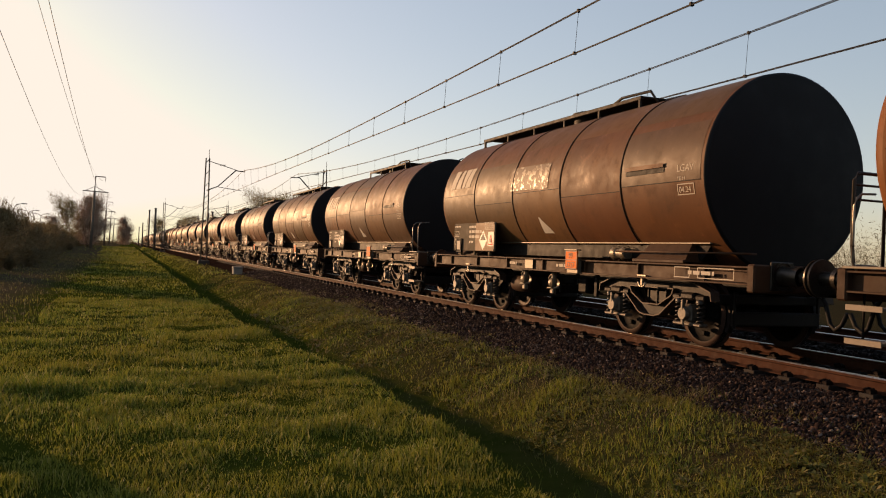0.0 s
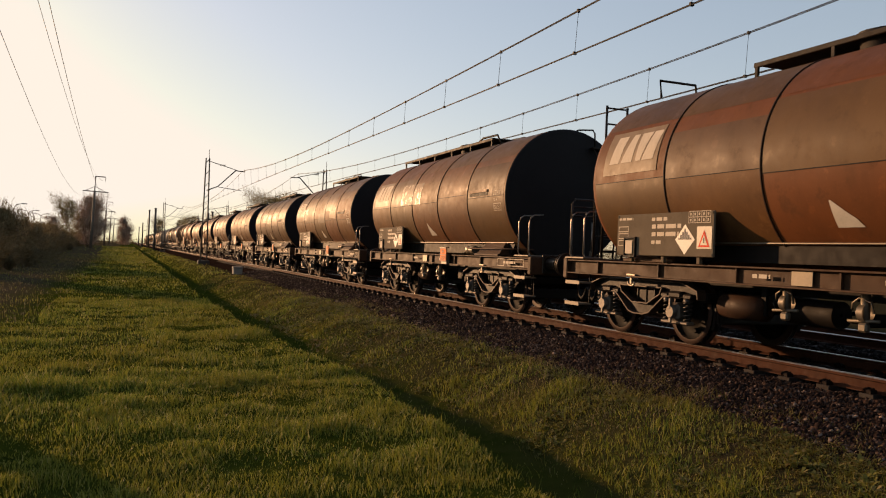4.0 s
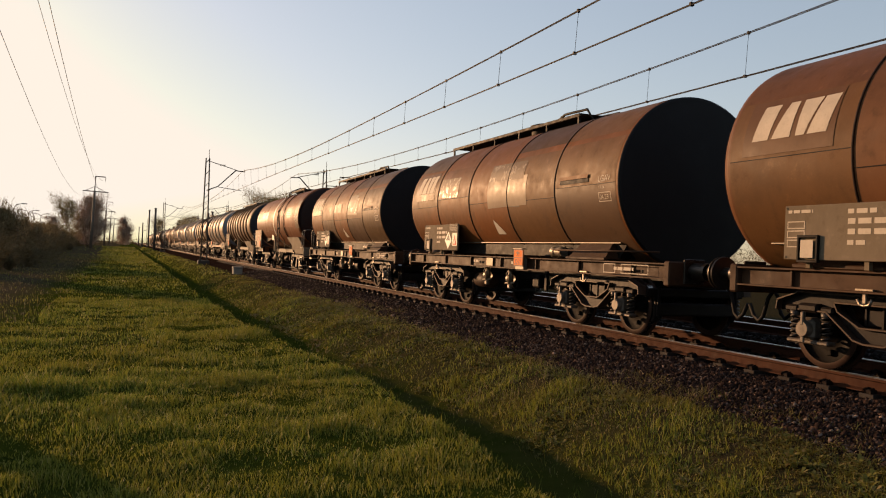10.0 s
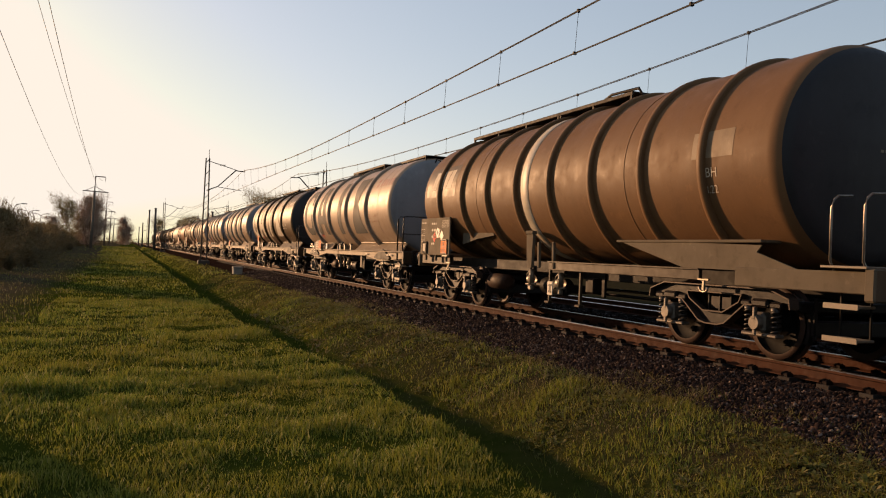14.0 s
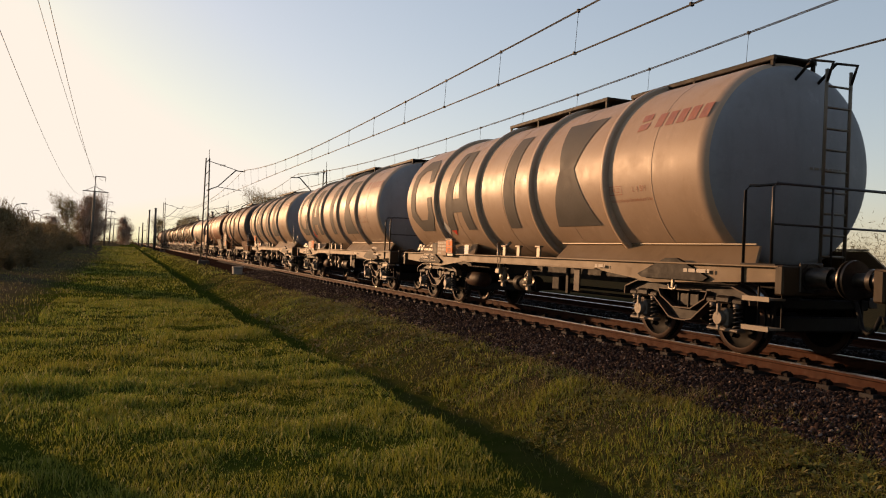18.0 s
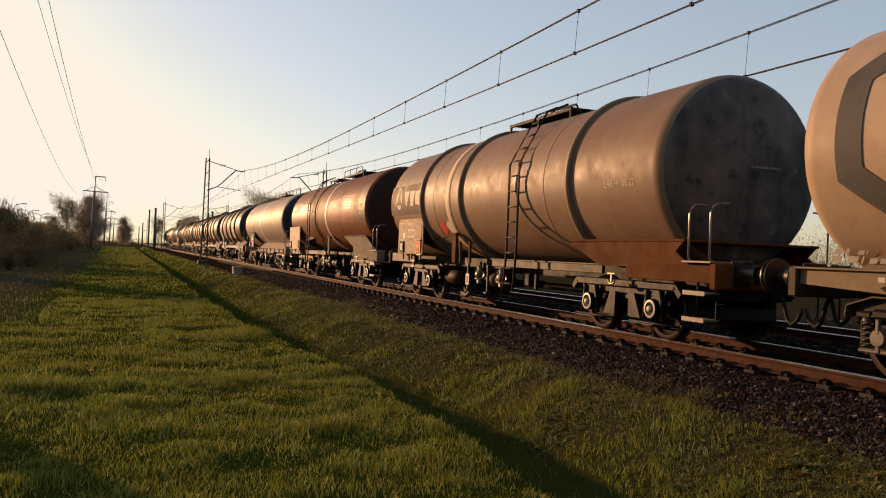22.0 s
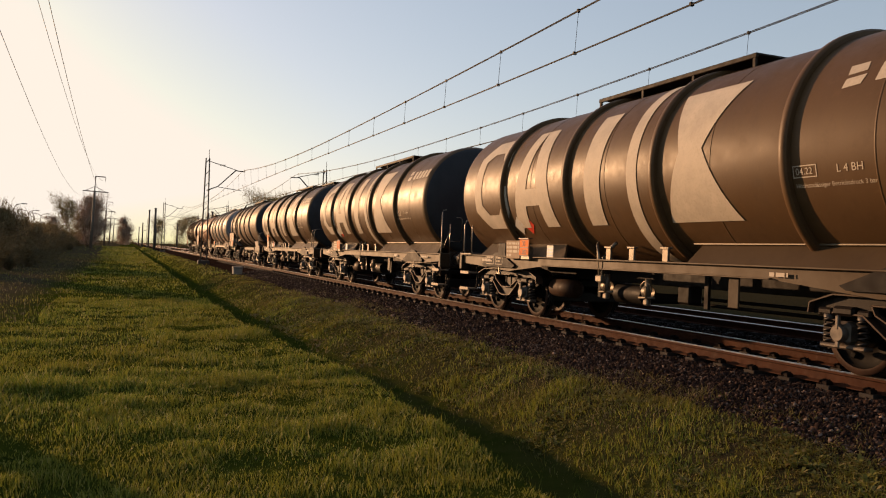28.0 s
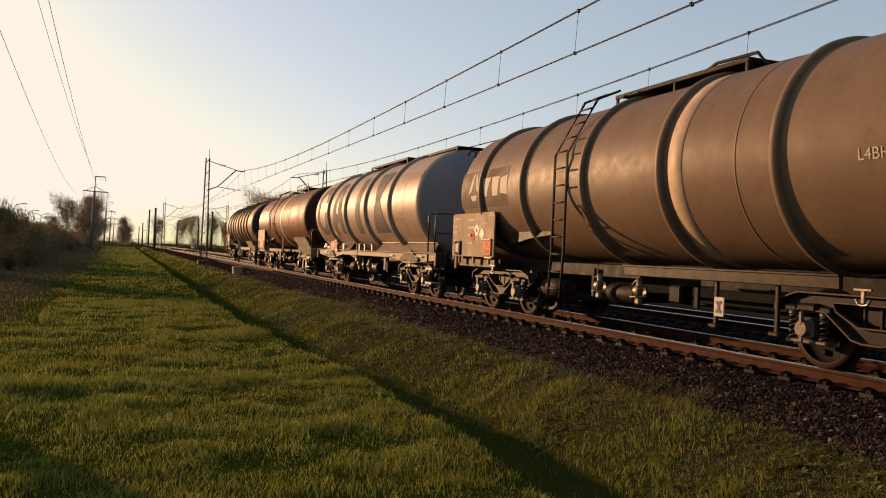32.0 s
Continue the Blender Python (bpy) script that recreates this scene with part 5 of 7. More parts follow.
def frame_quads(y, z, w, h, t=0.012):
    g = Geo()
    for a, b, c, d in ((y, z, w, t), (y, z + h - t, w, t), (y, z, t, h), (y - w + t, z, t, h)):
        g.poly([(0, a, b), (0, a - c, b), (0, a - c, b + d), (0, a, b + d)])
    return g


def diamond_geo(s):
    g = Geo()
    g.poly([(0, 0, -s), (0, -s, 0), (0, 0, s), (0, s, 0)])
    return g


def triangle_geo(s):
    g = Geo()
    g.poly([(0, s, -s), (0, -s, -s), (0, 0, s)])
    return g


def add_board(wagon, y, z, w, h, x, mat, style):
    """An information board: y is its rear edge, z its lower edge; it reads towards -y."""
    b = part("information_board", kept("information_board#%.2f%.2f" % (w, h), lambda: board_geo(w, h), M["board_olive"]), wagon, (x, y - w / 2, z + h / 2),
             "weathered metal board with faded stencilled writing", mat)
    e = -0.021
    rows = [(w / 2 - 0.06, h * 0.36, w * 0.16, 0.035), (w / 2 - 0.62 * w / 1.4 + 0.1, h * 0.32, w * 0.16, 0.05), (w / 2 - 0.4 * w, h * 0.14, w * 0.3, 0.06), (w / 2 - 0.4 * w, -h * 0.04, w * 0.28, 0.06), (w / 2 - 0.4 * w, -h * 0.22, w * 0.1, 0.05)]
    part("writing", kept("writing#%s%.2f%.2f" % (style, w, h), lambda: bar_quads(rows), M["letter_light"]), b, (e, 0, 0))
    for k in range(3):
        part("panel_outline", kept("panel_outline#%.2f" % h, lambda: frame_quads(0, 0, 0.26, h * 0.14), M["letter_light"]), b, (e, w / 2 - 0.05, -h * 0.1 + (k - 1) * h * 0.17))
    part("load_table", kept("load_table#%.2f" % w, lambda: load_table_geo(w), M["letter_light"]), b, (e, -w / 2 + 0.52, h * 0.24))
    part("card_holder", kept("card_holder", card_holder_geo, M["dark_frame"]), b, (-0.03, w / 2 - 0.38, -h * 0.3))
    part("card", kept("card", lambda: Geo().box((0, 0, 0), (0.006, 0.18, 0.2)), M["letter_light"]), b, (-0.055, w / 2 - 0.38, -h * 0.3))
    if style == "warm":      # white fish-and-thermometer style placards
        part("placard", kept("diamond#w", lambda: diamond_geo(0.21), M["white"]), b, (e, -w * 0.24, -h * 0.12))
        part("placard_symbol", kept("placard_symbol", placard_symbol_geo, M["ink"]), b, (e - 0.003, -w * 0.24, -h * 0.12))
        part("warning_square", kept("warning_square", lambda: Geo().box((0, 0, 0), (0.004, 0.3, 0.3)), M["cream"]), b, (e, -w * 0.42, -h * 0.08))
        part("warning_triangle", kept("warning_triangle", lambda: triangle_geo(0.115), M["red"]), b, (e - 0.005, -w * 0.42, -h * 0.1))
        part("triangle_field", kept("triangle_field", lambda: triangle_geo(0.072), M["cream"]), b, (e - 0.008, -w * 0.42, -h * 0.1 - 0.018))
        part("exclamation_bar", kept("exclamation_bar", lambda: Geo().box((0, 0, 0), (0.002, 0.014, 0.07)), M["ink"]), b, (e - 0.011, -w * 0.42, -h * 0.1 - 0.025))
    elif style == "bare":
        part("panel_cover", kept("panel_cover", lambda: Geo().box((0, 0, 0), (0.012, 0.42, 0.4), 0.006), M["board_tan"]), b, (e - 0.004, -w / 2 + 0.28, 0.08), "raised blank cover plate")
        part("route_card", kept("route_card", lambda: Geo().box((0, 0, 0), (0.006, 0.1, 0.14)), M["cream"]), b, (e, w / 2 - 0.5, 0.02))
    else:
        mid = -w * 0.1
        for k, (m, dy, dz) in enumerate((("red", 0.2, -0.02), ("white", -0.02, 0.1), ("cream", -0.3, 0.02))[:3 if style == "three" else 1]):
            part("placard", kept("diamond_small#" + m, lambda: diamond_geo(0.135), M[m]), b, (e - 0.002 * k, mid + dy, dz * h / 0.95))
        part("placard_symbol", kept("placard_symbol#small", lambda: Geo().extrude([(0.04, -0.05), (-0.04, -0.05), (-0.05, 0.0), (-0.015, 0.025), (0.0, 0.07), (0.025, 0.025), (0.05, 0.0)], -0.001, 0.001), M["ink"]), b, (e - 0.008, mid - (0.02 if style == "three" else -0.2), 0.1 if style == "three" else -0.02))
    return b


def board_geo(w, h):
    g = Geo().box((0, 0, 0), (0.035, w, h), 0.008)
    for y in (-w * 0.35, 0, w * 0.35):
        g.box((0.04, y, -h * 0.1), (0.05, 0.06, h * 1.1))
    for y in (-w / 2 + 0.03, w / 2 - 0.03):
        for z in (-h / 2 + 0.03, h / 2 - 0.03):
            g.box((-0.02, y, z), (0.012, 0.03, 0.03), 0.004)
    return g


def load_table_geo(w):
    g = Geo()
    for k in range(5):
        for j in range(2):
            f = frame_quads(0.0 - k * 0.09, j * 0.08, 0.095, 0.085, 0.008)
            n0 = len(g.v)
            g.v += f.v
            for q in f.f:
                g.face([n0 + i for i in q])
            g.poly([(0, -k * 0.09 - 0.03, j * 0.08 + 0.025), (0, -k * 0.09 - 0.06, j * 0.08 + 0.025), (0, -k * 0.09 - 0.06, j * 0.08 + 0.06), (0, -k * 0.09 - 0.03, j * 0.08 + 0.06)])
    return g


def card_holder_geo():
    g = Geo()
    for a, b, c, d in ((0, 0.14, 0.3, 0.03), (0, -0.14, 0.3, 0.03), (0.135, 0, 0.03, 0.3), (-0.135, 0, 0.03, 0.3)):
        g.box((0, a, b), (0.05, c, d), 0.005)
    return g


def placard_symbol_geo():
    """Upright stripes in the upper half of a placard, joined at their foot."""
    out = [(0.15, 0.0), (-0.15, 0.0)]
    for k in range(-3, 4):
        c, top = k * 0.042, 0.15 - 0.042 * abs(k)
        out += [(c - 0.013, 0.012), (c - 0.013, top), (c + 0.013, top), (c + 0.013, 0.012)]
    return Geo().extrude(out, -0.001, 0.001)


def add_hazard(wagon, y, z, upper, lower, faded=False, x=-1.36):
    p = part("hazard_plate", kept("hazard_plate", lambda: Geo().box((0, 0, 0), (0.02, 0.4, 0.32), 0.006), M["orange"]), wagon, (x, y, z), "orange hazard-code plate")
    part("plate_border", kept("plate_border", plate_border_geo, M["ink"]), p, (-0.012, 0, 0))
    part("plate_bracket", kept("plate_bracket", lambda: Geo().box((0.06, 0, -0.1), (0.08, 0.36, 0.26), 0.01).box((0.02, 0, 0.175), (0.1, 0.42, 0.02), 0.004), M["dull_plate"]), p)
    if not faded:
        for k, s in enumerate((upper, lower)):
            key = "words#" + s
            if key not in MESH:
                MESH[key] = side_words(s, 0.1, M["ink"])
            part("hazard_number", MESH[key], p, (-0.014, 0.08 if k == 0 else 0.15, 0.03 if k == 0 else -0.13))
    return p


def plate_border_geo():
    g = Geo()
    for a, b, c, d in ((0, 0.15, 0.39, 0.012), (0, -0.15, 0.39, 0.012), (0, 0, 0.39, 0.014), (0.19, 0, 0.012, 0.31), (-0.19, 0, 0.012, 0.31)):
        g.poly([(0, a + c / 2, b - d / 2), (0, a - c / 2, b - d / 2), (0, a - c / 2, b + d / 2), (0, a + c / 2, b + d / 2)])
    return g


def big_marks(r):
    """The large painted marking of the newer wagons as plain shapes: ring, wedge, post and hourglass."""
    # every shape is given by quads of (y, arc height above the axis)
    ring = [[(6.0, 0.72), (5.66, 0.62), (5.66, -0.32), (6.0, -0.45)], [(6.0, 0.72), (5.55, 1.12), (5.38, 0.78), (5.66, 0.62)], [(5.55, 1.12), (4.85, 1.12), (4.95, 0.78), (5.38, 0.78)],
            [(4.85, 1.12), (4.5, 0.78), (4.78, 0.5), (4.95, 0.78)], [(4.78, 0.5), (4.5, 0.78), (4.48, 0.42), (4.77, 0.38)], [(4.74, 0.02), (4.44, 0.02), (4.4, -0.5), (4.72, -0.36)],
            [(6.0, -0.45), (5.66, -0.32), (5.36, -0.55), (5.5, -0.86)], [(5.5, -0.86), (5.36, -0.55), (4.92, -0.55), (4.72, -0.86)], [(4.72, -0.36), (4.4, -0.5), (4.72, -0.86), (4.92, -0.55)]]
    wedge = [[(3.65, -0.86), (3.18, -0.86), (2.82, 1.1), (3.15, 1.1)], [(2.5, -0.86), (2.05, -0.86), (2.4, 1.1), (2.82, 1.1)], [(3.1, -0.42), (2.56, -0.42), (2.62, -0.1), (3.04, -0.1)]]
    post = [[(0.3, -0.86), (-0.16, -0.86), (-0.3, 1.1), (0.22, 1.1)]]
    glass = [[(-1.65, -0.86), (-3.1, -0.86), (-2.5, 0.15), (-2.02, 0.15)], [(-2.02, 0.15), (-2.5, 0.15), (-3.0, 1.1), (-1.7, 1.1)]]
    return {"ring": ring, "wedge": wedge, "post": post, "hourglass": glass}


# four plain slanted blocks of the owner's mark
SMALL_MARK = [[[(0.0, 0.0), (-0.36, 0.0), (-0.48, 0.45), (-0.12, 0.45)]], [[(-0.44, 0.0), (-0.84, 0.0), (-0.88, 0.45), (-0.68, 0.45)]],
              [[(-0.96, 0.0), (-1.14, 0.0), (-1.36, 0.45), (-0.98, 0.45)]], [[(-1.2, 0.0), (-1.58, 0.0), (-1.7, 0.45), (-1.4, 0.45)]]]


def tank_words_part(wagon, key, text, height, mat, r, y, z, zc):
    k = "%s#%s%.2f%.2f" % (key, text, height, r)
    if k not in MESH:
        MESH[k] = tank_words(text, height, mat, r)
    s = max(-1.0, min(1.0, (z - zc) / r))
    return part("stencil", MESH[k], wagon, (0, y, zc), rot=(0, math.asin(s), 0))


def underframe(w, L, front_pivot, rear_pivot, bogie, frame_mat, front_steps, rear_steps):
    """Headstocks, buffers, couplings, bogies, brake gear shared by all types."""
    for e in (-1, 1):
        part("headstock", kept("headstock", lambda: Geo().box((0, 0, 1.02), (2.6, 0.14, 0.36), 0.02).box((0, 0.1, 1.02), (2.3, 0.08, 0.26)), M["rust_frame"]), w, (0, e * (L / 2 - 0.07), 0), material=frame_mat)
        for s in (-1, 1):
            part("buffer", kept("buffer", buffer_geo, M["buffer"]), w, (s * 0.875, e * L / 2, 1.06), rot=(0, 0, 0 if e < 0 else math.pi))
        part("coupling", kept("coupling", coupling_geo, M["dark_frame"]), w, (0, e * L / 2, 1.02), rot=(0, 0, 0 if e < 0 else math.pi))
        for s in (-0.4, 0.45):
            part("brake_hose", kept("brake_hose", hose_geo, M["black"]), w, (s, e * L / 2, 0.95), rot=(0, 0, 0 if e < 0 else math.pi))
        add_bogie(w, -front_pivot if e < 0 else rear_pivot, bogie)
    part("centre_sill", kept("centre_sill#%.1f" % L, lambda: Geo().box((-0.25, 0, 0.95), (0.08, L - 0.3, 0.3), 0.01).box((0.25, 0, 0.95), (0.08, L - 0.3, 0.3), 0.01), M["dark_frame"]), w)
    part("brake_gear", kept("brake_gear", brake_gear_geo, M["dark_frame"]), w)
    part("air_reservoir", kept("air_reservoir", reservoir_geo, M["rust_frame"]), w, (-0.75, rear_pivot - 1.95, 0.62), "rust-brown air reservoir")
    part("valve", kept("valve", valve_geo, M["dull_plate"]), w, (-1.12, 0.9, 0.75))
    part("valve", kept("valve", valve_geo, M["dull_plate"]), w, (-1.1, -0.2, 0.72))
    for y in (-front_pivot, rear_pivot):
        part("lashing_hook", kept("lashing_hook", tie_hook_geo, M["rod"]), w, (-1.24, y, 0.84))
    for e, on in ((-1, front_steps), (1, rear_steps)):
        if not on:
            continue
        for s in (-1, 1):
            for k, y in enumerate((0.18, 0.62)):
                part("handrail", kept("handrail#%d" % k, lambda: Geo().tube([(0.12, 0, -0.22), (0.09, 0, -0.12), (0, 0, 0.02), (0, 0.0, 0.62), (0.03, 0.0, 0.7), (0.1, 0.0, 0.75), (0.3, 0.0, 0.76)], 0.014, 6), M["rail_white"]), w,
                     (s * 1.27, e * (L / 2 - y), 1.25), "cream-painted end handrail", rot=(0, 0, 0 if s < 0 else math.pi))
            for z in (0.42, 0.78):
                part("step", kept("step", step_geo, M["step"]), w, (s * 1.2, e * (L / 2 - 0.4), z))
            part("step_hanger", kept("step_hanger", step_hanger_geo, M["dark_frame"]), w, (s * 1.1, e * (L / 2 - 0.4), 0.98))
            part("end_deck", kept("end_deck#edge", lambda: Geo().box((0, 0, 0), (0.36, 0.62, 0.03), 0.006), M["step"]), w, (s * 1.14, e * (L / 2 - 0.4), 1.205), "worn grating deck over the steps")


def wagon_old(L, paint, end_paint, marks, walk_long, fr, rr, patches, y0, extra):
    """Rust-streaked heavy-oil tank wagon with flat ends and a roof walkway."""
    r, zc = 1.42, 2.47
    w = new("tank_wagon")
    y1 = y0 + 9.5 + extra
    hl = (y1 - y0) / 2
    my = (y0 + y1) / 2
    part("tank", kept("tank#a%.1f" % extra, lambda: tank_geo(r, 0.0, 9.5 + extra, "flat"), paint), w, (0, y0, zc), material=paint)
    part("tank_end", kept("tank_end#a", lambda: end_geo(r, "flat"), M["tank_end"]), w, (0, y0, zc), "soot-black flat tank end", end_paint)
    seams = [my + hl * (0.59 - 0.40 * k) + 0.1 for k in range(4)]
    for y in seams:
        part("cladding_seam", kept("cladding_seam#a", lambda: ring_geo(r, 0.026, 0.016), M["walkway"]), w, (0, y, zc), material=M["rust_frame"])
    pick = random.Random(31 * marks + 7 * patches + int(L * 100))
    tones = [M[k] for k in ("sheet_ochre", "sheet_ochre", "sheet_grey", "sheet_dark", "sheet_red", "sheet_olive", "sheet_olive")]
    edges = [y1 - 0.02] + seams + [y0 + 0.04]
    for ya, yb in zip(edges, edges[1:]):
        cut = pick.uniform(-0.16, 0.05)
        part("long_seam", on_tank([[(ya - 0.02, cut * r - 0.011), (yb + 0.02, cut * r - 0.011), (yb + 0.02, cut * r), (ya - 0.02, cut * r)]], r, 0.006).mesh("long_seam", M["dark_frame"]), w, (0, 0, zc))
        for a, b in ((-1.15, cut), (cut, pick.uniform(0.35, 0.6)), (0.6, 1.35)):
            if pick.random() < 0.6:
                sheet = Geo().lathe([[(yb + 0.02, r + 0.0025), (ya - 0.02, r + 0.0025)]], 24, "y", (0, 0, 0), 0, (math.pi - b, math.pi - a))
                part("cladding_sheet", sheet.mesh("cladding_sheet", pick.choice(tones)), w, (0, 0, zc), "cladding sheet in a different weathered tone")
    # lighter metal than the sill puts the glint into the lower strip
    for s in (-1, 1):
        part("lower_strip", kept("lower_strip", lambda: Geo().box((0, 0, 1.47), (0.06, 9.0, 0.022), 0.005), M["dull_plate"]), w, (s * 1.02, my, 0))
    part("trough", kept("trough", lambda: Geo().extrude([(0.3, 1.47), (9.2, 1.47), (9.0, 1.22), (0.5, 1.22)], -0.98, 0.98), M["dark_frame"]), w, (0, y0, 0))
    length = 6.6 if walk_long else 4.1
    base = y0 + 3.0
    part("walkway", kept("walkway#%.1f" % length, lambda: walkway_geo(length, True), M["walkway"]), w, (0, base, zc + r - 0.02), "dark steel roof walkway")
    part("hump_rail", kept("hump_rail", hump_geo, M["walkway"]), w, (0, base + 0.05, zc + r - 0.05))
    part("dome_cover", kept("dome_cover", lambda: Geo().lathe([[(0, 0.3), (0.16, 0.3)], [(0.16, 0.33), (0.22, 0.33)], [(0.22, 0.33), (0.26, 0.2), (0.28, 0)]], 18, "z"), M["walkway"]), w, (0, 0.6, zc + r - 0.02))
    part("recess", kept("recess", lambda: on_tank([[(0, 0), (-0.95, 0), (-0.95, 0.07), (0, 0.07)]], r, 0.012), M["dark_frame"]), w, (0, y0 + 1.8, zc), "dark slot with a cover strip", rot=(0, 0.0, 0))
    part("recess_cover", kept("recess_cover", lambda: on_tank([[(0, 0.07), (-0.95, 0.07), (-0.95, 0.13), (0, 0.13)]], r, 0.03), M["rust_frame"]), w, (0, y0 + 1.8, zc), material=paint)
    for s in (-1, 1):
        part("solebar", kept("solebar#%.2f" % L, lambda: solebar_geo(L - 0.16, 0.93, 1.17), M["sill_rust"]), w, (s * 1.22, 0, 0), "rusty channel sill", rot=(0, 0, 0 if s < 0 else math.pi))
    for y in (y0 + 1.15, y0 + 8.2):
        for s in (-1, 1):
            part("saddle", kept("saddle#%d" % s, lambda: saddle_geo(s, 0.95, 1.2, 1.0, 1.5, 1.2), M["sill_rust"]), w, (0, y, 0), "sloping tank saddle")
    board = add_board(w, y0 + 8.85, 1.27, 2.25, 0.62, -1.36, (M["board_olive"], M["board_olive"], M["board_light"])[marks % 3], "warm")
    if marks == 4:
        part("pale_panel", kept("pale_panel", lambda: Geo().box((0, 0, 0), (0.004, 0.98, 0.6)), M["board_tan"]), board, (-0.0185, -0.62, 0), "newer pale panel")
    part("grab_rod", kept("grab_rod", lambda: Geo().tube([(0.2, 0, 0), (0, 0, 0), (0, 2.9, 0), (0.2, 2.9, 0)], 0.016, 6), M["sill_rust"]), w, (-1.22, y0 - 0.6, 1.33))
    part("pipe_stub", kept("pipe_stub", lambda: Geo().lathe([[(0.0, 0.09), (0.42, 0.09)], [(0.05, 0.12), (0.1, 0.12)], [(0.3, 0.12), (0.36, 0.12)], [(0.0, 0.09), (0.0, 0.0)]], 14), M["dull_plate"]), w, (-1.05, y0 + 2.2, 1.3))
    for k, (yf, wd) in enumerate(((-4.0, 0.34), (-4.5, 0.72))):
        part("sill_frame", kept("sill_frame#%d" % k, lambda: frame_quads(0, 0, wd, 0.15, 0.012), M["letter_light"]), w, (-1.294, yf, 0.98))
    add_hazard(w, y0 + 3.45, 1.16, "99", "3257", marks % 4 == 1)
    for k in range(3):
        y = (1.3, -0.6, -4.3)[k]
        part("sill_marking", kept("sill_marking#%d" % k, lambda: bar_quads([(0, 0, 0.3 + 0.12 * k, 0.05)]), M["letter_light"]), w, (-1.293, y, 1.03))
    part("sill_panel", kept("sill_panel", lambda: Geo().box((0, 0, 0), (0.012, 0.32, 0.17), 0.003), M["dull_plate"]), w, (-1.245, 0.55, 1.05))
    tank_words_part(w, "words_a", "LGAV", 0.105, M["letter_light"], r, y0 + 0.56, zc - 0.02, zc)
    tank_words_part(w, "words_a", "TE 14", 0.055, M["letter_light"], r, y0 + 0.55, zc - 0.14, zc)
    tank_words_part(w, "words_a", ("04.24", "03.23", "04.23", "06.24")[marks % 4], 0.085, M["letter_light"], r, y0 + 0.525, zc - 0.31, zc)
    fr_key = "date_frame"
    part("date_frame", kept(fr_key, lambda: on_tank([[(0, 0), (-0.36, 0), (-0.36, 0.013), (0, 0.013)], [(0, 0.145), (-0.36, 0.145), (-0.36, 0.158), (0, 0.158)], [(0, 0), (-0.013, 0), (-0.013, 0.158), (0, 0.158)], [(-0.347, 0), (-0.36, 0), (-0.36, 0.158), (-0.347, 0.158)]], r), M["letter_light"]), w, (0, y0 + 0.56, zc), rot=(0, math.asin(-0.345 / r), 0))
    tri = part("warning_label", kept("warning_label", lambda: on_tank([[(0, 0), (-0.36, 0), (-0.3, 0.1), (0, 0.12)], [(0, 0.12), (-0.3, 0.1), (-0.02, 0.34), (0, 0.34)]], r), M["white"]), w, (0, y0 + 4.8, zc), rot=(0, -0.62, 0), label="torn white warning triangle")
    if patches >= 0:
        rnd = random.Random(patches)
        mats = (M["patch_grey"], M["patch_pale"], M["patch_brown"])
        for k in range(2 + patches % 3):
            ya = rnd.uniform(y0 + 1.6, y1 - 1.6)
            wd, h0, hh = rnd.uniform(0.8, 1.9), rnd.uniform(-0.35, 0.3), rnd.uniform(0.3, 0.85)
            g = on_tank([[(ya, h0), (ya - wd, h0 + rnd.uniform(-0.06, 0.06)), (ya - wd, h0 + hh), (ya, h0 + hh)]], r, 0.005 + 0.003 * k)
            part("repaint_patch", g.mesh("repaint_patch", mats[(patches + k) % 3]), w, (0, 0, zc), "worn overpainted patch")
    if marks >= 0:
        # plain slanted shapes stand where the owner's mark is
        if marks % 3 != 1:
            part("mark_field", kept("mark_field", lambda: on_tank([[(0.1, -0.12), (-1.3, -0.12), (-1.3, 0.6), (0.1, 0.6)]], r, 0.009), M["patch_pale"]), w, (0, y1 - 0.35, zc), rot=(0, 0.12, 0), material=M["patch_pale"] if marks % 3 == 0 else M["patch_brown"])
        for k, q in enumerate(SMALL_MARK):
            part("owner_mark", kept("owner_mark#%d" % k, lambda: on_tank([[(y * 0.72, s) for y, s in quad] for quad in q], r, 0.013), M["letter_light"]), w, (0, y1 - 0.4, zc), rot=(0, 0.16, 0))
    underframe(w, L, L / 2 - 2.42, L / 2 - 2.02, "bow", M["sill_rust"], fr, rr)
    if rr:
        part("rear_arch", kept("rear_arch", lambda: Geo().tube([(-1.2, 0, 0), (-1.24, 0, 0.25), (-1.24, 0, 0.95), (-1.18, 0, 1.03), (-0.82, 0, 1.03), (-0.78, 0, 0.95), (-0.78, 0, 0)], 0.021, 6).tube([(-1.24, 0, 0.9), (-0.78, 0, 0.9)], 0.014, 5).tube([(-1.24, 0, 0.74), (-0.78, 0, 0.74)], 0.014, 5).tube([(-0.78, 0, 0.4), (-0.3, 0, 0.4), (-0.3, 0, 0)], 0.014, 5), M["guard"]), w, (0, L / 2 - 0.14, 1.2), "dark arched end rail with rungs")
        part("end_ladder", kept("end_ladder", lambda: ladder_geo([(0.0, 1.2), (0.0, 3.9)], 0.42), M["walkway"]), w, (-0.55, L / 2 - 0.38, 0.0), rot=(0, 0, math.pi / 2))
        part("roof_guard", kept("roof_guard", lambda: Geo().tube([(-0.36, 0, 0), (-0.36, 0.05, 0.3), (0.36, 0.05, 0.3), (0.36, 0, 0)], 0.022, 6), M["walkway"]), w, (0, y1 - 0.25, zc + r + 0.02))
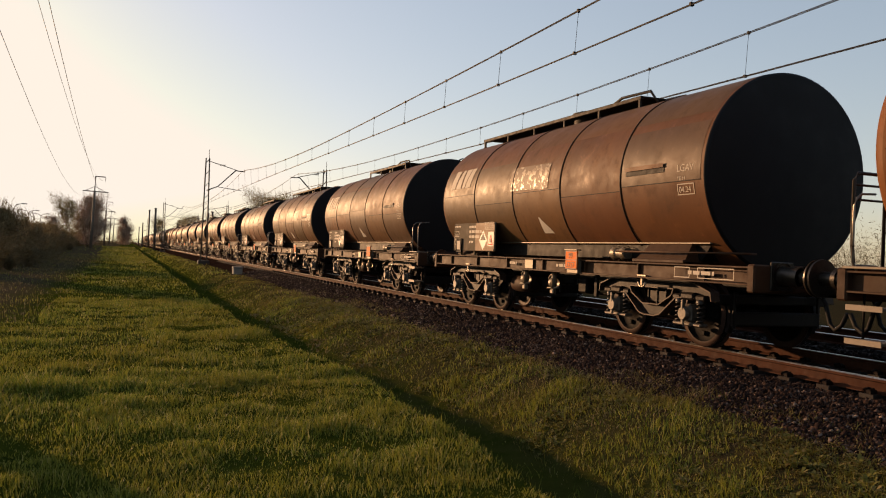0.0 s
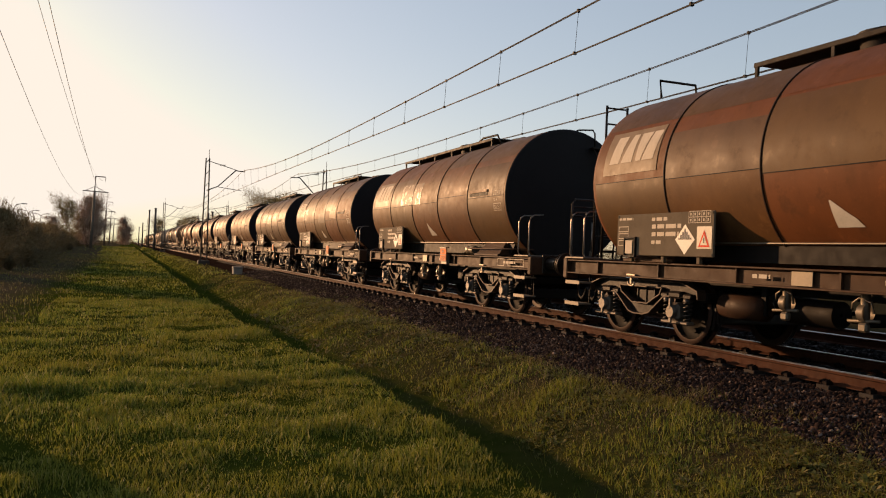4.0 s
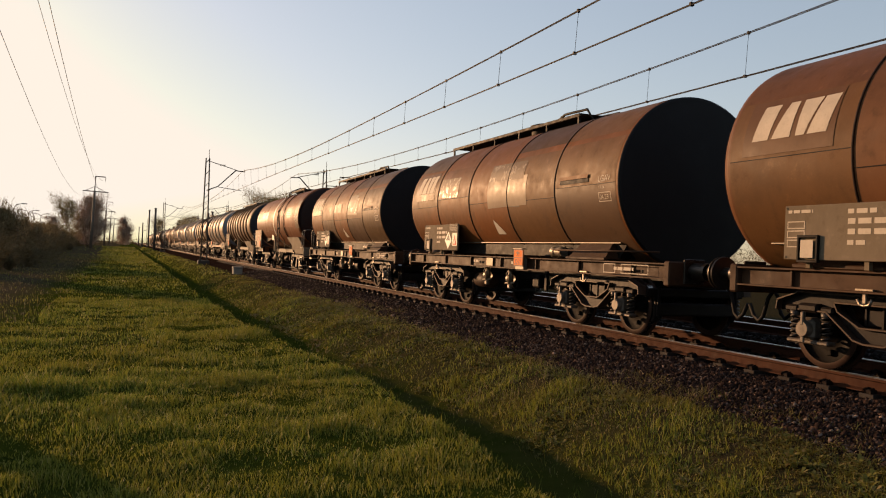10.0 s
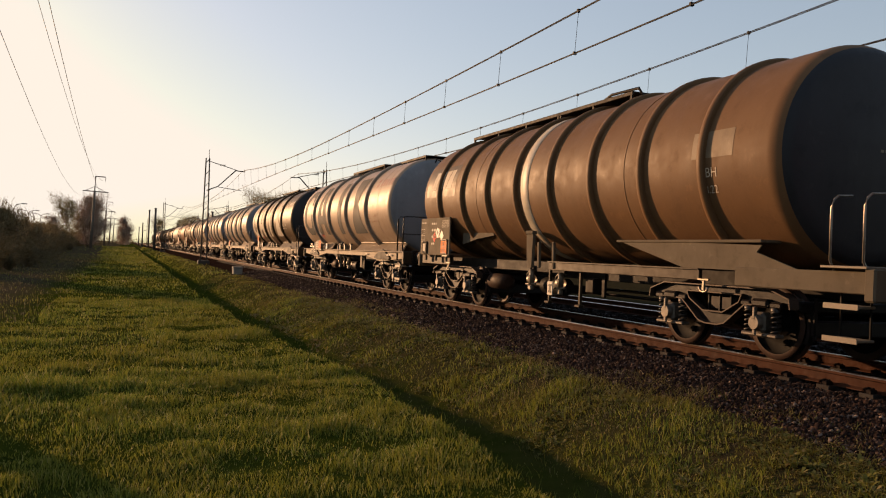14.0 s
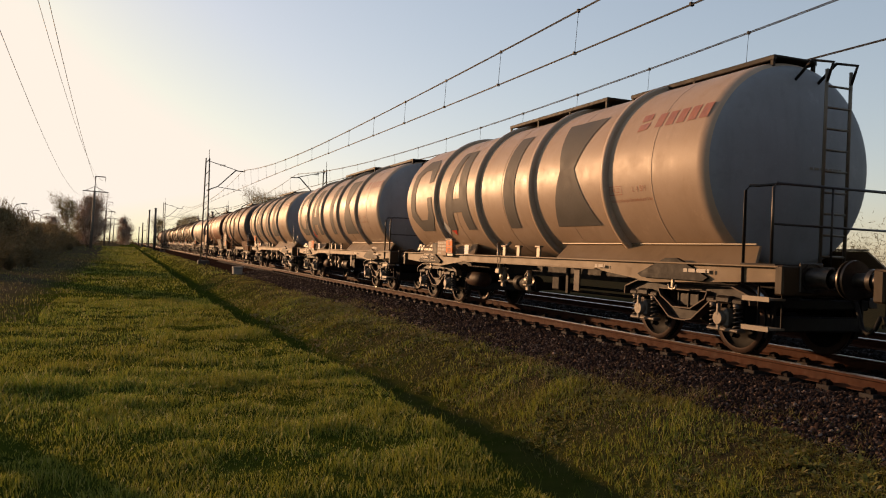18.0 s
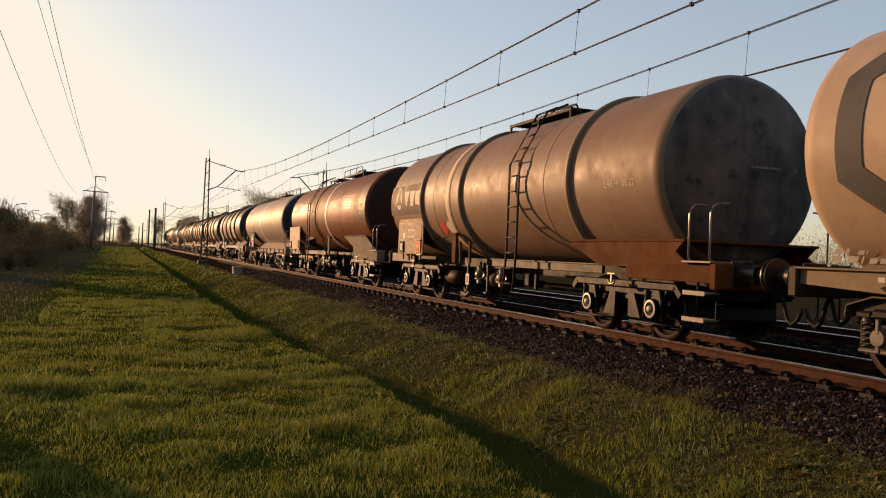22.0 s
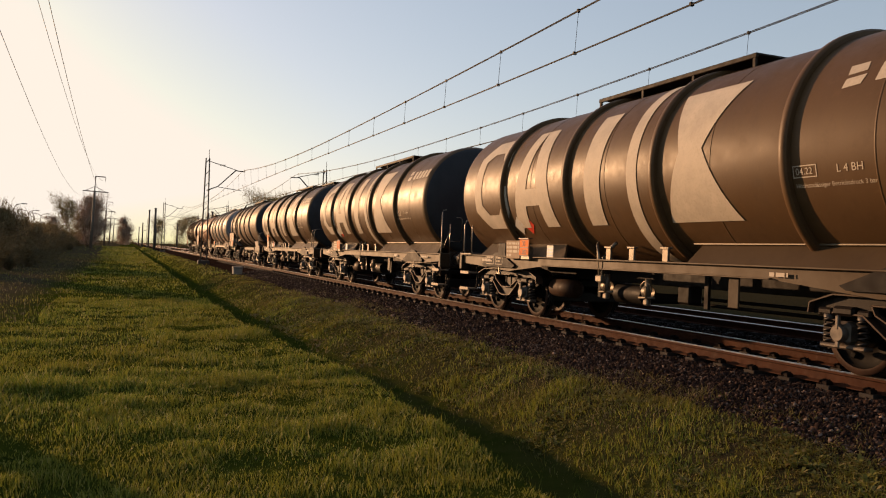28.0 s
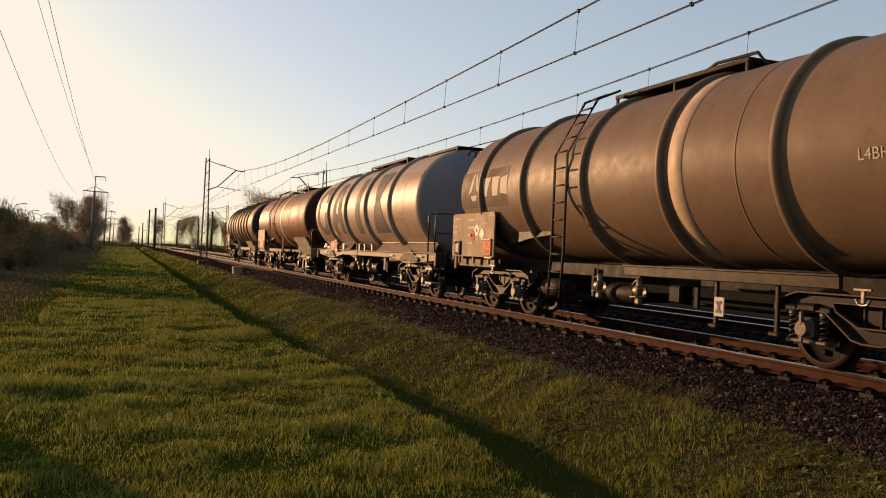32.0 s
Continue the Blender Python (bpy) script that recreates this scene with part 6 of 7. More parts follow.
    if fr:
        part("end_ladder", kept("end_ladder#bowed", bowed_ladder_geo, M["walkway"]), w, (0.0, -L / 2 + 0.85, 0.0), "bowed end ladder up to a small platform")
        part("end_platform", kept("end_platform", lambda: Geo().box((0.78, 0, 3.52), (0.62, 0.44, 0.04), 0.008).tube([(0.5, 0.0, 3.5), (0.42, 0.35, 3.2)], 0.02, 5).tube([(1.02, 0.0, 3.5), (0.92, 0.35, 3.1)], 0.02, 5), M["walkway"]), w, (0.0, -L / 2 + 1.02, 0.0))
        part("roof_guard", kept("roof_guard#bow", lambda: Geo().tube([(0.1, 0.3, 3.8), (0.3, 0.1, 3.92), (0.55, -0.05, 3.92), (0.6, -0.05, 3.85), (0.62, -0.05, 3.52)], 0.018, 6), M["walkway"]), w, (0.0, -L / 2 + 1.02, 0.0))
        part("lamp_bracket", kept("lamp_bracket", lambda: Geo().tube([(0, 0, 0), (0, 0, 0.72)], 0.014, 5).box((0, 0.02, 0.1), (0.05, 0.05, 0.1), 0.01), M["rail_white"]), w, (0.1, -L / 2 + 0.12, 1.2))
    return w


def scrape(w, y, z, wide, high, mat):
    """A sheet area where the paint has flaked, on the side of an old tank."""
    s0 = 1.42 * math.asin(max(-0.95, min(0.95, (z - 2.47) / 1.42)))
    lo, hi = s0 - high / 2, s0 + high / 2
    g = on_tank([[(y, lo + 0.03), (y - wide, lo), (y - wide, hi - 0.02), (y, hi)]], 1.42, 0.009)
    part("flaked_area", g.mesh("flaked_area", mat), w, (0, 0, 2.47), "area of flaking paint with bright bare spots")


def skirt_geo(s, r, zc, a0, a1, y_a, y_b, cut):
    """Sheet between the tank's lower side and the sill on one side; its ends are cut on a slant."""
    g = Geo()
    xt, zt = r * math.cos(a0), zc + r * math.sin(a0)
    xb = 1.16
    g.v += [(s * xt, y_a + cut, zt), (s * xt, y_b - cut * 0.4, zt), (s * xb, y_b, a1), (s * xb, y_a, a1)]
    g.v += [(s * (xt - 0.04), y_a + cut, zt), (s * (xt - 0.04), y_b - cut * 0.4, zt), (s * (xb - 0.04), y_b, a1), (s * (xb - 0.04), y_a, a1)]
    for f in ((0, 1, 2, 3), (4, 7, 6, 5), (0, 4, 5, 1), (1, 5, 6, 2), (2, 6, 7, 3), (3, 7, 4, 0)):
        g.face(f)
    return g


def wagon_new(L, paint, end_paint, mark_mat, words_mat, front_rail, label_style, y0, skirt_mat, late_stripe):
    """Long ribbed tank wagon with very large markings."""
    r, zc = 1.47, 2.57
    w = new("tank_wagon")
    dy = y0 + 5.7
    part("tank", kept("tank#d%d" % late_stripe, lambda: tank_geo(r, 0.0, 11.8 if late_stripe else 12.0, "dish"), paint), w, (0, y0, zc), material=paint)
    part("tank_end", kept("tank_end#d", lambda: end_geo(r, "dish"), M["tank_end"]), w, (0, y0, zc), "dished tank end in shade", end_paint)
    part("end_number", kept("end_number", lambda: bar_quads([(0.3, 0.0, 0.56, 0.034)]), M["dull_plate"]), w, (0.35, y0 - 0.47, zc - 0.05), rot=(0, 0, math.pi / 2))
    for y in (y0 + 2.2, y0 + 4.73, y0 + 7.26, y0 + 9.79):
        part("stiffening_rib", kept("stiffening_rib#d", lambda: ring_geo(r, 0.13, 0.085), M["dark_frame"]), w, (0, y, zc), "raised stiffening rib", paint)
        part("cladding_seam", kept("cladding_seam#d", lambda: ring_geo(r, 0.022, 0.0035), M["walkway"]), w, (0, y - 1.2, zc), material=paint)
    shift = {"ring": -0.5, "wedge": 0.05, "post": 0.7, "hourglass": 0.5}
    for name, quads in big_marks(r).items():
        part("owner_mark_" + name, kept("owner_mark#big%s%s" % (name, mark_mat.name), lambda: on_tank(quads, r, 0.011), mark_mat), w, (0, dy + (shift[name] if late_stripe else 0.0), zc), "very large painted shape")
    if mark_mat is M["letter_light"]:
        part("white_stripe", kept("white_stripe#" + mark_mat.name, lambda: on_tank([[(0.98, -1.9), (0.72, -1.9), (0.72, 1.7), (0.98, 1.7)]], r, 0.01), mark_mat), w, (0, dy - (1.25 if late_stripe else 0.0), zc))
    lg = -4.15 + dy
    part("small_emblem", kept("small_emblem#" + words_mat.name, lambda: on_tank([[(0, 0), (-0.24, 0.02), (-0.28, 0.14), (-0.02, 0.12)], [(-0.02, 0.17), (-0.26, 0.19), (-0.24, 0.31), (0.0, 0.3)]] + [[(-0.42 - k * 0.25, 0.02), (-0.6 - k * 0.25, 0.02), (-0.62 - k * 0.25, 0.26), (-0.44 - k * 0.25, 0.26)] for k in range(5)], r), words_mat), w, (0, lg, zc), rot=(0, 0.4, 0))
    tank_words_part(w, "words_d" + words_mat.name, "L 4 BH", 0.09, words_mat, r, lg - 0.05, zc - 0.34, zc)
    tank_words_part(w, "words_d" + words_mat.name, "04.22", 0.08, words_mat, r, lg + 0.52, zc - 0.335, zc)
    tank_words_part(w, "words_d" + words_mat.name, "Höchstzulässiger Betriebsdruck 3 bar", 0.052, words_mat, r, lg + 0.54, zc - 0.48, zc)
    part("date_frame", kept("date_frame#" + words_mat.name, lambda: on_tank([[(0, 0), (-0.34, 0), (-0.34, 0.012), (0, 0.012)], [(0, 0.13), (-0.34, 0.13), (-0.34, 0.142), (0, 0.142)], [(0, 0), (-0.012, 0), (-0.012, 0.142), (0, 0.142)], [(-0.328, 0), (-0.34, 0), (-0.34, 0.142), (-0.328, 0.142)]], r), words_mat), w, (0, lg + 0.56, zc), rot=(0, math.asin(-0.37 / r), 0))
    for y, ln in ((-1.75, 4.1),):
        part("walkway", kept("walkway#%.1f" % ln, lambda: walkway_geo(ln, False), M["walkway"]), w, (0, y + dy, zc + r - 0.02), "dark steel roof walkway")
    if front_rail in (0, 3):
        part("walkway", kept("walkway#low", lambda: walkway_geo(3.4, False), M["walkway"]), w, (0, y0 - 0.2, zc + r - 0.12))
    part("manhole_cover", kept("manhole_cover", lambda: Geo().lathe([[(0, 0.34), (0.2, 0.34)], [(0.2, 0.37), (0.26, 0.37)], [(0.26, 0.37), (0.32, 0.0)]], 18, "z"), M["walkway"]), w, (0, 0.2, zc + r - 0.02))
    for s in (-1, 1):
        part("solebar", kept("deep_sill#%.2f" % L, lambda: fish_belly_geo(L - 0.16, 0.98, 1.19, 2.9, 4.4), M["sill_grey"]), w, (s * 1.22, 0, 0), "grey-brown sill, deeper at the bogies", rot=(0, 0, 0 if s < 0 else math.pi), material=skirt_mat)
        part("bolster_end", kept("bolster_end", lambda: Geo().extrude([(-0.8, 1.0), (-0.12, 1.25), (0.12, 1.25), (0.8, 1.0), (0.7, 0.95), (-0.7, 0.95)], -0.03, 0.03), M["dark_frame"]), w, (s * 1.26, -L / 2 + 2.15, 0))
        part("bolster_end", kept("bolster_end", lambda: Geo(), M["dark_frame"]), w, (s * 1.26, L / 2 - 2.05, 0))
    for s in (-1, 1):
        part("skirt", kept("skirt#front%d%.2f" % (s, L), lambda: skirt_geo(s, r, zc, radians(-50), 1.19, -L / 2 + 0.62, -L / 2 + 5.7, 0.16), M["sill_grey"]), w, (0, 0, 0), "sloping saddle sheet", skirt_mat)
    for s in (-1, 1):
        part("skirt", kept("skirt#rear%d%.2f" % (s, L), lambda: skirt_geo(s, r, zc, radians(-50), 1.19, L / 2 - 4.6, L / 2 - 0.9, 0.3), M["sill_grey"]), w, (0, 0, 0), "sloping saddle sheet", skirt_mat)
    # added strip draws the thin lit edge line over the saddle sheet
    for s in (-1, 1):
        part("skirt_edge", kept("skirt_edge", lambda: Geo().box((0, 0, 0), (0.03, 5.0, 0.025), 0.006), M["dull_plate"]), w, (s * 0.965, -L / 2 + 3.3, 1.462), "worn edge strip above the saddle sheet")
    yh, zh, yi = (3.48, 1.36, 4.02) if label_style % 2 else (4.7, 1.68, 4.68)
    add_hazard(w, yh, zh, "30", "1202", label_style % 2 == 0)
    part("document_box", kept("document_box", lambda: Geo().box((0, 0, 0), (0.2, 0.36, 0.3), 0.015), M["dark_frame"]), w, (-1.2, 4.62 if label_style % 2 else 3.95, 1.3))
    part("information_plate", kept("information_plate", lambda: Geo().box((0, 0, 0), (0.02, 0.62, 0.36), 0.006), M["board_tan"]), w, (-1.33, yi, 1.32), "small riveted plate with stamped writing")
    part("plate_writing", kept("plate_writing", lambda: bar_quads([(0.27, 0.1, 0.54, 0.04), (0.27, 0.02, 0.54, 0.05), (0.27, -0.06, 0.54, 0.05), (0.27, -0.14, 0.2, 0.05)]), M["letter_light"]), w, (-1.342, yi, 1.32))
    part("route_label", kept("route_label", lambda: Geo().box((0, 0, 0), (0.012, 0.24, 0.22), 0.003), M["cream"]), w, (-1.3, 2.55 if label_style % 2 else 3.5, 1.3))
    part("label_bars", kept("label_bars", lambda: bar_quads([(0.1, 0.03, 0.2, 0.03), (0.1, -0.03, 0.2, 0.03), (0.1, -0.09, 0.2, 0.03)]), M["blue"]), w, (-1.308, 2.55 if label_style % 2 else 3.5, 1.3))
    if label_style % 3 != 2:
        part("hazard_placard", kept("diamond#tank_red", lambda: on_tank([[(0, -0.2), (-0.2, 0), (0, 0.2), (0.2, 0)]], r, 0.008), M["red"]), w, (0, 3.5, zc), rot=(0, -0.55, 0), label="red diamond placard")
        part("hazard_placard", kept("diamond#tank_white", lambda: on_tank([[(0, -0.2), (-0.2, 0), (0, 0.2), (0.2, 0)]], r, 0.012), M["white"]), w, (0, 3.9, zc), rot=(0, -0.55, 0), label="white diamond placard")
    else:
        for k, m in enumerate(("red", "white")):
            part("hazard_placard", kept("diamond#plate" + m, lambda: Geo().box((0, 0, 0), (0.01, 0.19, 0.19), 0.0, 0, Matrix.Rotation(radians(45), 3, "X")), M[m]), w, (-1.3 - 0.012 * k, 3.1 - k * 0.2, 1.32), "diamond placard")
    for k in range(3):
        part("sill_marking", kept("sill_marking#%d" % k, lambda: bar_quads([(0, 0, 0.3 + 0.12 * k, 0.05)]), M["letter_light"]), w, (-1.292, (-2.9, 5.6, -5.2)[k], 1.06))
    for y in (0.75, 0.1, -0.75):
        part("tank_bracket", kept("tank_bracket", lambda: Geo().box((0, 0, 0), (0.04, 0.14, 0.22), 0.01).box((0, 0, 0.12), (0.08, 0.2, 0.03), 0.005), M["dull_plate"]), w, (-1.2, y, 1.27))
    part("drain_pipe", kept("drain_pipe", lambda: Geo().tube([(0, 0.25, 0.45), (-0.05, 0.2, 0.4), (-0.1, 0.08, 0.2), (-0.1, 0.0, -0.2)], 0.03, 6).tube([(0, -0.3, 0.45), (-0.05, -0.22, 0.38), (-0.1, -0.08, 0.2), (-0.1, -0.05, -0.2)], 0.03, 6).box((-0.1, 0, -0.15), (0.1, 0.2, 0.12), 0.02), M["dull_plate"]), w, (-1.12, 0.95, 1.02), "bent drain pipe pair")
    if mark_mat is M["letter_dark"]:
        part("skirt_writing", kept("skirt_writing", lambda: bar_quads([(0.0, 0.05, 0.2, 0.07), (-0.32, 0.05, 0.12, 0.05), (-0.9, 0.05, 0.3, 0.06), (0.0, -0.05, 0.16, 0.08), (-0.22, -0.05, 0.2, 0.08), (-0.5, -0.05, 0.5, 0.06), (-1.05, -0.05, 0.28, 0.06)]), M["dull_plate"]), w, (-1.125, 6.35, 1.3), "painted writing too worn to read", rot=(0, 0.34, 0))
    for k, (yf, wd) in enumerate(((5.4, 0.4), (4.92, 0.34))):
        part("sill_table", kept("sill_table#%d" % k, lambda: frame_quads(0, 0, wd, 0.17, 0.013), M["letter_light"]), w, (-1.294, yf, 1.0))
        part("table_writing", kept("table_writing#%d" % k, lambda: bar_quads([(-0.04, 0.125, wd - 0.1, 0.035), (-0.04, 0.055, wd - 0.14, 0.035)]), M["letter_light"]), w, (-1.294, yf, 1.0))
    part("hook_plate", kept("hook_plate", lambda: Geo().box((0, 0, 0), (0.03, 0.2, 0.4), 0.01), M["sill_grey"]), w, (-1.2, -2.2, 0.82))
    underframe(w, L, L / 2 - 2.15, L / 2 - 2.05, "bow", M["sill_grey"], front_rail in (2, 3), front_rail == 2)
    if front_rail == 0:
        part("end_guard", kept("end_guard", lambda: Geo().tube([(-1.25, 0, 0), (-1.25, 0, 0.95), (-1.2, 0, 1.0), (1.2, 0, 1.0), (1.25, 0, 0.95), (1.25, 0, 0)], 0.02, 6).tube([(-1.25, 0, 0.5), (1.25, 0, 0.5)], 0.015, 5).tube([(-0.3, 0, 0), (-0.3, 0, 1.0)], 0.015, 5).tube([(-1.25, 0.48, -0.25), (-1.25, 0.48, 0.93), (-1.2, 0.46, 1.0), (-1.1, 0.4, 1.0), (-1.1, 0, 1.0)], 0.02, 6).tube([(1.25, 0.48, -0.25), (1.25, 0.48, 0.93), (1.2, 0.46, 1.0), (1.1, 0, 1.0)], 0.02, 6), M["guard"]), w, (0, -L / 2 + 0.25, 1.2), "dark tubular end guard rail")
        for s in (-1, 1):
            for z in (0.42, 0.78):
                part("step", kept("step", step_geo, M["step"]), w, (s * 1.2, -L / 2 + 0.4, z))
            part("step_hanger", kept("step_hanger", step_hanger_geo, M["dark_frame"]), w, (s * 1.1, -L / 2 + 0.4, 0.98))
            part("end_deck", kept("end_deck", lambda: Geo().box((0, 0, 0), (0.4, 0.6, 0.03), 0.006), M["walkway"]), w, (s * 1.08, -L / 2 + 0.45, 1.2))
    if front_rail in (0, 3):
        part("end_ladder", kept("end_ladder#d", lambda: ladder_geo([(0.0, 1.2), (0.0, 3.3), (0.0, 3.8)], 0.42), M["dull_plate"]), w, (0.12, -L / 2 + 0.62, 0.0), rot=(0, 0, math.pi / 2))
        part("ladder_hoop", kept("ladder_hoop", lambda: Geo().tube([(-0.21, 0, 0), (-0.21, -0.1, 0.25), (-0.21, 0.25, 0.35), (-0.21, 0.6, 0.1)], 0.022, 6).tube([(0.21, 0, 0), (0.21, -0.1, 0.25), (0.21, 0.25, 0.35), (0.21, 0.6, 0.1)], 0.022, 6), M["walkway"]), w, (0.12, -L / 2 + 0.62, 3.62))
    elif front_rail == 1:
        part("end_post", kept("end_post", lambda: Geo().tube([(0, 0.02, -0.55), (0, 0.02, 0.0), (0, 0, 0.12), (0, 0, 1.02), (0.02, 0, 1.06), (0.1, 0, 1.08)], 0.014, 6), M["rail_white"]), w, (-1.25, -L / 2 + 0.1, 1.2), "tall bare-metal hand post")
        part("hand_hook", kept("hand_hook", lambda: Geo().tube([(0, 0, 0), (0, 0, 0.72)], 0.011, 5).tube([(0, 0, 0.3), (0.27, 0, 0.3), (0.31, 0, 0.34), (0.31, 0, 0.86), (0.27, 0, 0.9), (0.16, 0, 0.9)], 0.013, 6).tube([(-0.16, 0, 0.12), (0, 0, 0.58)], 0.009, 5), M["rail_white"]), w, (-1.03, -L / 2 + 0.1, 1.2), "hooked hand hold with a brace")
        for z in (0.42, 0.78):
            part("step", kept("step", step_geo, M["step"]), w, (-1.2, -L / 2 + 0.24, z))
        part("step_hanger", kept("step_hanger", step_hanger_geo, M["dark_frame"]), w, (-1.1, -L / 2 + 0.24, 0.98))
    return w


def wagon_winged(L, paint, end_paint, ladder_y, band_y, ribs, mark, wing_mat, bogie, wing_style, walk, board, board_mat, band_mat, y0=None, r=1.435, pipes=(), roof_rail=None):
    """Insulated tank wagon with folded wing saddles, a pale band and an information board at its rear corner."""
    zc = 2.58
    w = new("tank_wagon")
    rear_gear = mark == 0 and ladder_y > 0
    y0 = -L / 2 + 1.25 if y0 is None else y0
    y1 = L / 2 - 0.75
    part("tank", kept("tank#w%.2f%.2f" % (L, r), lambda: tank_geo(r, y0, y1, "dish"), paint), w, (0, 0, zc), material=paint)
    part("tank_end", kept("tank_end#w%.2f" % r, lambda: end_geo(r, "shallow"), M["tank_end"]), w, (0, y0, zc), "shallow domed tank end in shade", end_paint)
    part("end_number", kept("end_number", lambda: bar_quads([(0.3, 0.0, 0.56, 0.034)]), M["dull_plate"]), w, (0.3, y0 - 0.375, zc + 0.05), rot=(0, 0, math.pi / 2))
    for y in ribs:
        part("stiffening_rib", kept("stiffening_rib#w%.2f" % r, lambda: ring_geo(r, 0.12, 0.075), M["dark_frame"]), w, (0, y, zc), "raised stiffening rib", paint)
    part("pale_band", kept("pale_band#%.2f" % r, lambda: ring_geo(r, 0.3, 0.008), M["cream"]), w, (0, band_y, zc), "pale painted band round the tank", band_mat)
    for y in (-2.6, 3.1):
        part("cladding_seam", kept("cladding_seam#w%.2f" % r, lambda: ring_geo(r, 0.03, 0.005), M["walkway"]), w, (0, y, zc), material=paint)
    if wing_style != "skirt":
        out = {"wing": [(-L / 2 + 0.18, 1.14), (-L / 2 + 1.67, 1.69), (-L / 2 + 4.35, 1.64), (-L / 2 + 3.1, 1.31), (-L / 2 + 3.1, 1.08)],
               "spread": [(-L / 2 + 0.96, 1.11), (-L / 2 + 1.79, 1.35), (-L / 2 + 1.7, 1.44), (-L / 2 + 4.89, 1.51), (-L / 2 + 3.21, 1.12)],
               "box": [(-L / 2 + 0.56, 1.11), (-L / 2 + 0.95, 1.34), (-L / 2 + 0.75, 1.52), (-L / 2 + 3.93, 1.46), (-L / 2 + 2.93, 1.09)],
               "strap": [(-L / 2 + 0.5, 1.11), (-L / 2 + 0.9, 1.34), (-L / 2 + 0.75, 1.5), (-L / 2 + 2.3, 1.47), (-L / 2 + 1.8, 1.1)]}[wing_style]
        part("wing_saddle", kept("wing_saddle#f%s%.2f" % (wing_style, L), lambda: wing_geo(out), M["cream"]), w, (0, 0, 0), "large folded saddle plate", wing_mat)
        for s in (-1, 1):
            part("rear_saddle", kept("rear_saddle%d" % s, lambda: Geo().extrude([(0.0, 1.42), (0.0, 1.7), (-1.7, 1.68), (-1.75, 1.62), (-0.85, 1.55)], s * 0.7, s * 1.12), M["cream"]), w, (0, L / 2 - 2.6, 0), "wedge-shaped rear saddle", wing_mat)
        for s in (-1, 1):
            sill, mid = (3.85, 2.18) if rear_gear else (L / 2 - 2.8, -L / 4 + 1.5)
            part("solebar", kept("thin_sill#%.2f" % sill, lambda: Geo().box((0, 0, 1.03), (0.06, sill, 0.15), 0.01).box((0, 0, 1.11), (0.12, sill, 0.02)), M["sill_grey"]), w, (s * 1.17, mid, 0), "slim side sill")
            part("inner_sill", kept("inner_sill#%.2f" % L, lambda: Geo().box((0, 0, 1.0), (0.08, L / 2 - 1.4, 0.22), 0.01), M["dark_frame"]), w, (s * 0.7, L / 4 - 0.4, 0))
            part("end_sill", kept("end_sill", lambda: Geo().box((0, 0, 1.04), (0.1, 2.1, 0.24), 0.01), M["sill_grey"]), w, (s * 1.2, -L / 2 + 1.1, 0), material=wing_mat)
            part("end_sill", kept("end_sill", lambda: Geo(), M["sill_grey"]), w, (s * 1.2, L / 2 - 1.1, 0))
    else:
        for s in (-1, 1):
            part("skirt", kept("skirt#full%d%.2f" % (s, L), lambda: skirt_geo(s, r, zc, radians(-53), 1.12, -6.88, 2.4, 0.42), M["rust_frame"]), w, (0, 0, 0), "pale grey-brown sloping skirt", M["skirt_pale"])
        for s in (-1, 1):
            part("solebar", kept("skirt_sill#%.2f" % L, lambda: solebar_geo(9.4, 0.93, 1.12), M["sill_grey"]), w, (s * 1.19, -2.2, 0), "dark side sill", rot=(0, 0, 0 if s < 0 else math.pi), material=M["sill_rust"])
    if ladder_y is not None:
        part("side_ladder", kept("side_ladder%.2f" % r, lambda: side_ladder_geo(r, zc), M["walkway"]), w, (0, ladder_y, 0), "dark side ladder that leans over to the roof")
        for d in pipes:
            part("roof_pipe", kept("roof_pipe", lambda: tank_pipe_geo(r, zc), M["walkway"]), w, (0, ladder_y + d, 0), "thin pipe bent round the tank")
    if roof_rail:
        a, b = roof_rail
        part("roof_rail", kept("roof_rail%.1f" % (b - a), lambda: roof_rail_geo(b - a), M["walkway"]), w, (-0.36, a, zc + r + 0.12), "tubular handrail along the walkway")
    for y, ln in walk:
        part("walkway", kept("walkway#%.1f" % ln, lambda: walkway_geo(ln, False), M["walkway"]), w, (0, y, zc + r - 0.02), "dark steel roof walkway")
    part("hump_rail", kept("hump_rail", hump_geo, M["walkway"]), w, (0, walk[0][0] + 0.15, zc + r - 0.06))
    part("manhole_cover", kept("manhole_cover", lambda: Geo(), M["walkway"]), w, (0, walk[0][0] + 0.7, zc + r - 0.02))
    yb, wb, hb = board
    add_board(w, yb, 1.14, wb, hb, -1.4, board_mat, {0: "one", 1: "three", 2: "bare" if wing_style == "box" else "three"}[mark])
    add_hazard(w, yb - wb + 0.3, 1.34, "30", "1202", False, -1.435)
    yb = band_y + (0.42 if ladder_y is not None and ladder_y < 0 and mark == 0 else 0.0)
    if wing_style not in ("skirt", "strap"):
        part("support_bracket", kept("support_bracket", lambda: Geo().extrude([(-0.12, 1.62), (0.15, 1.62), (0.09, 0.98), (-0.09, 0.98)], -0.03, 0.03).box((0, 0.015, 1.66), (0.1, 0.3, 0.07), 0.01), M["sill_grey"]), w, (-1.24, yb, 0), material=wing_mat)
        for d in () if rear_gear else (-0.28, -0.85):
            part("support_strut", kept("support_strut", lambda: Geo().beam([(0.03, 1.46), (0.0, 1.0)], 0.05, 0.07, 0.0), M["sill_grey"]), w, (-1.2, yb + d, 0), material=wing_mat)
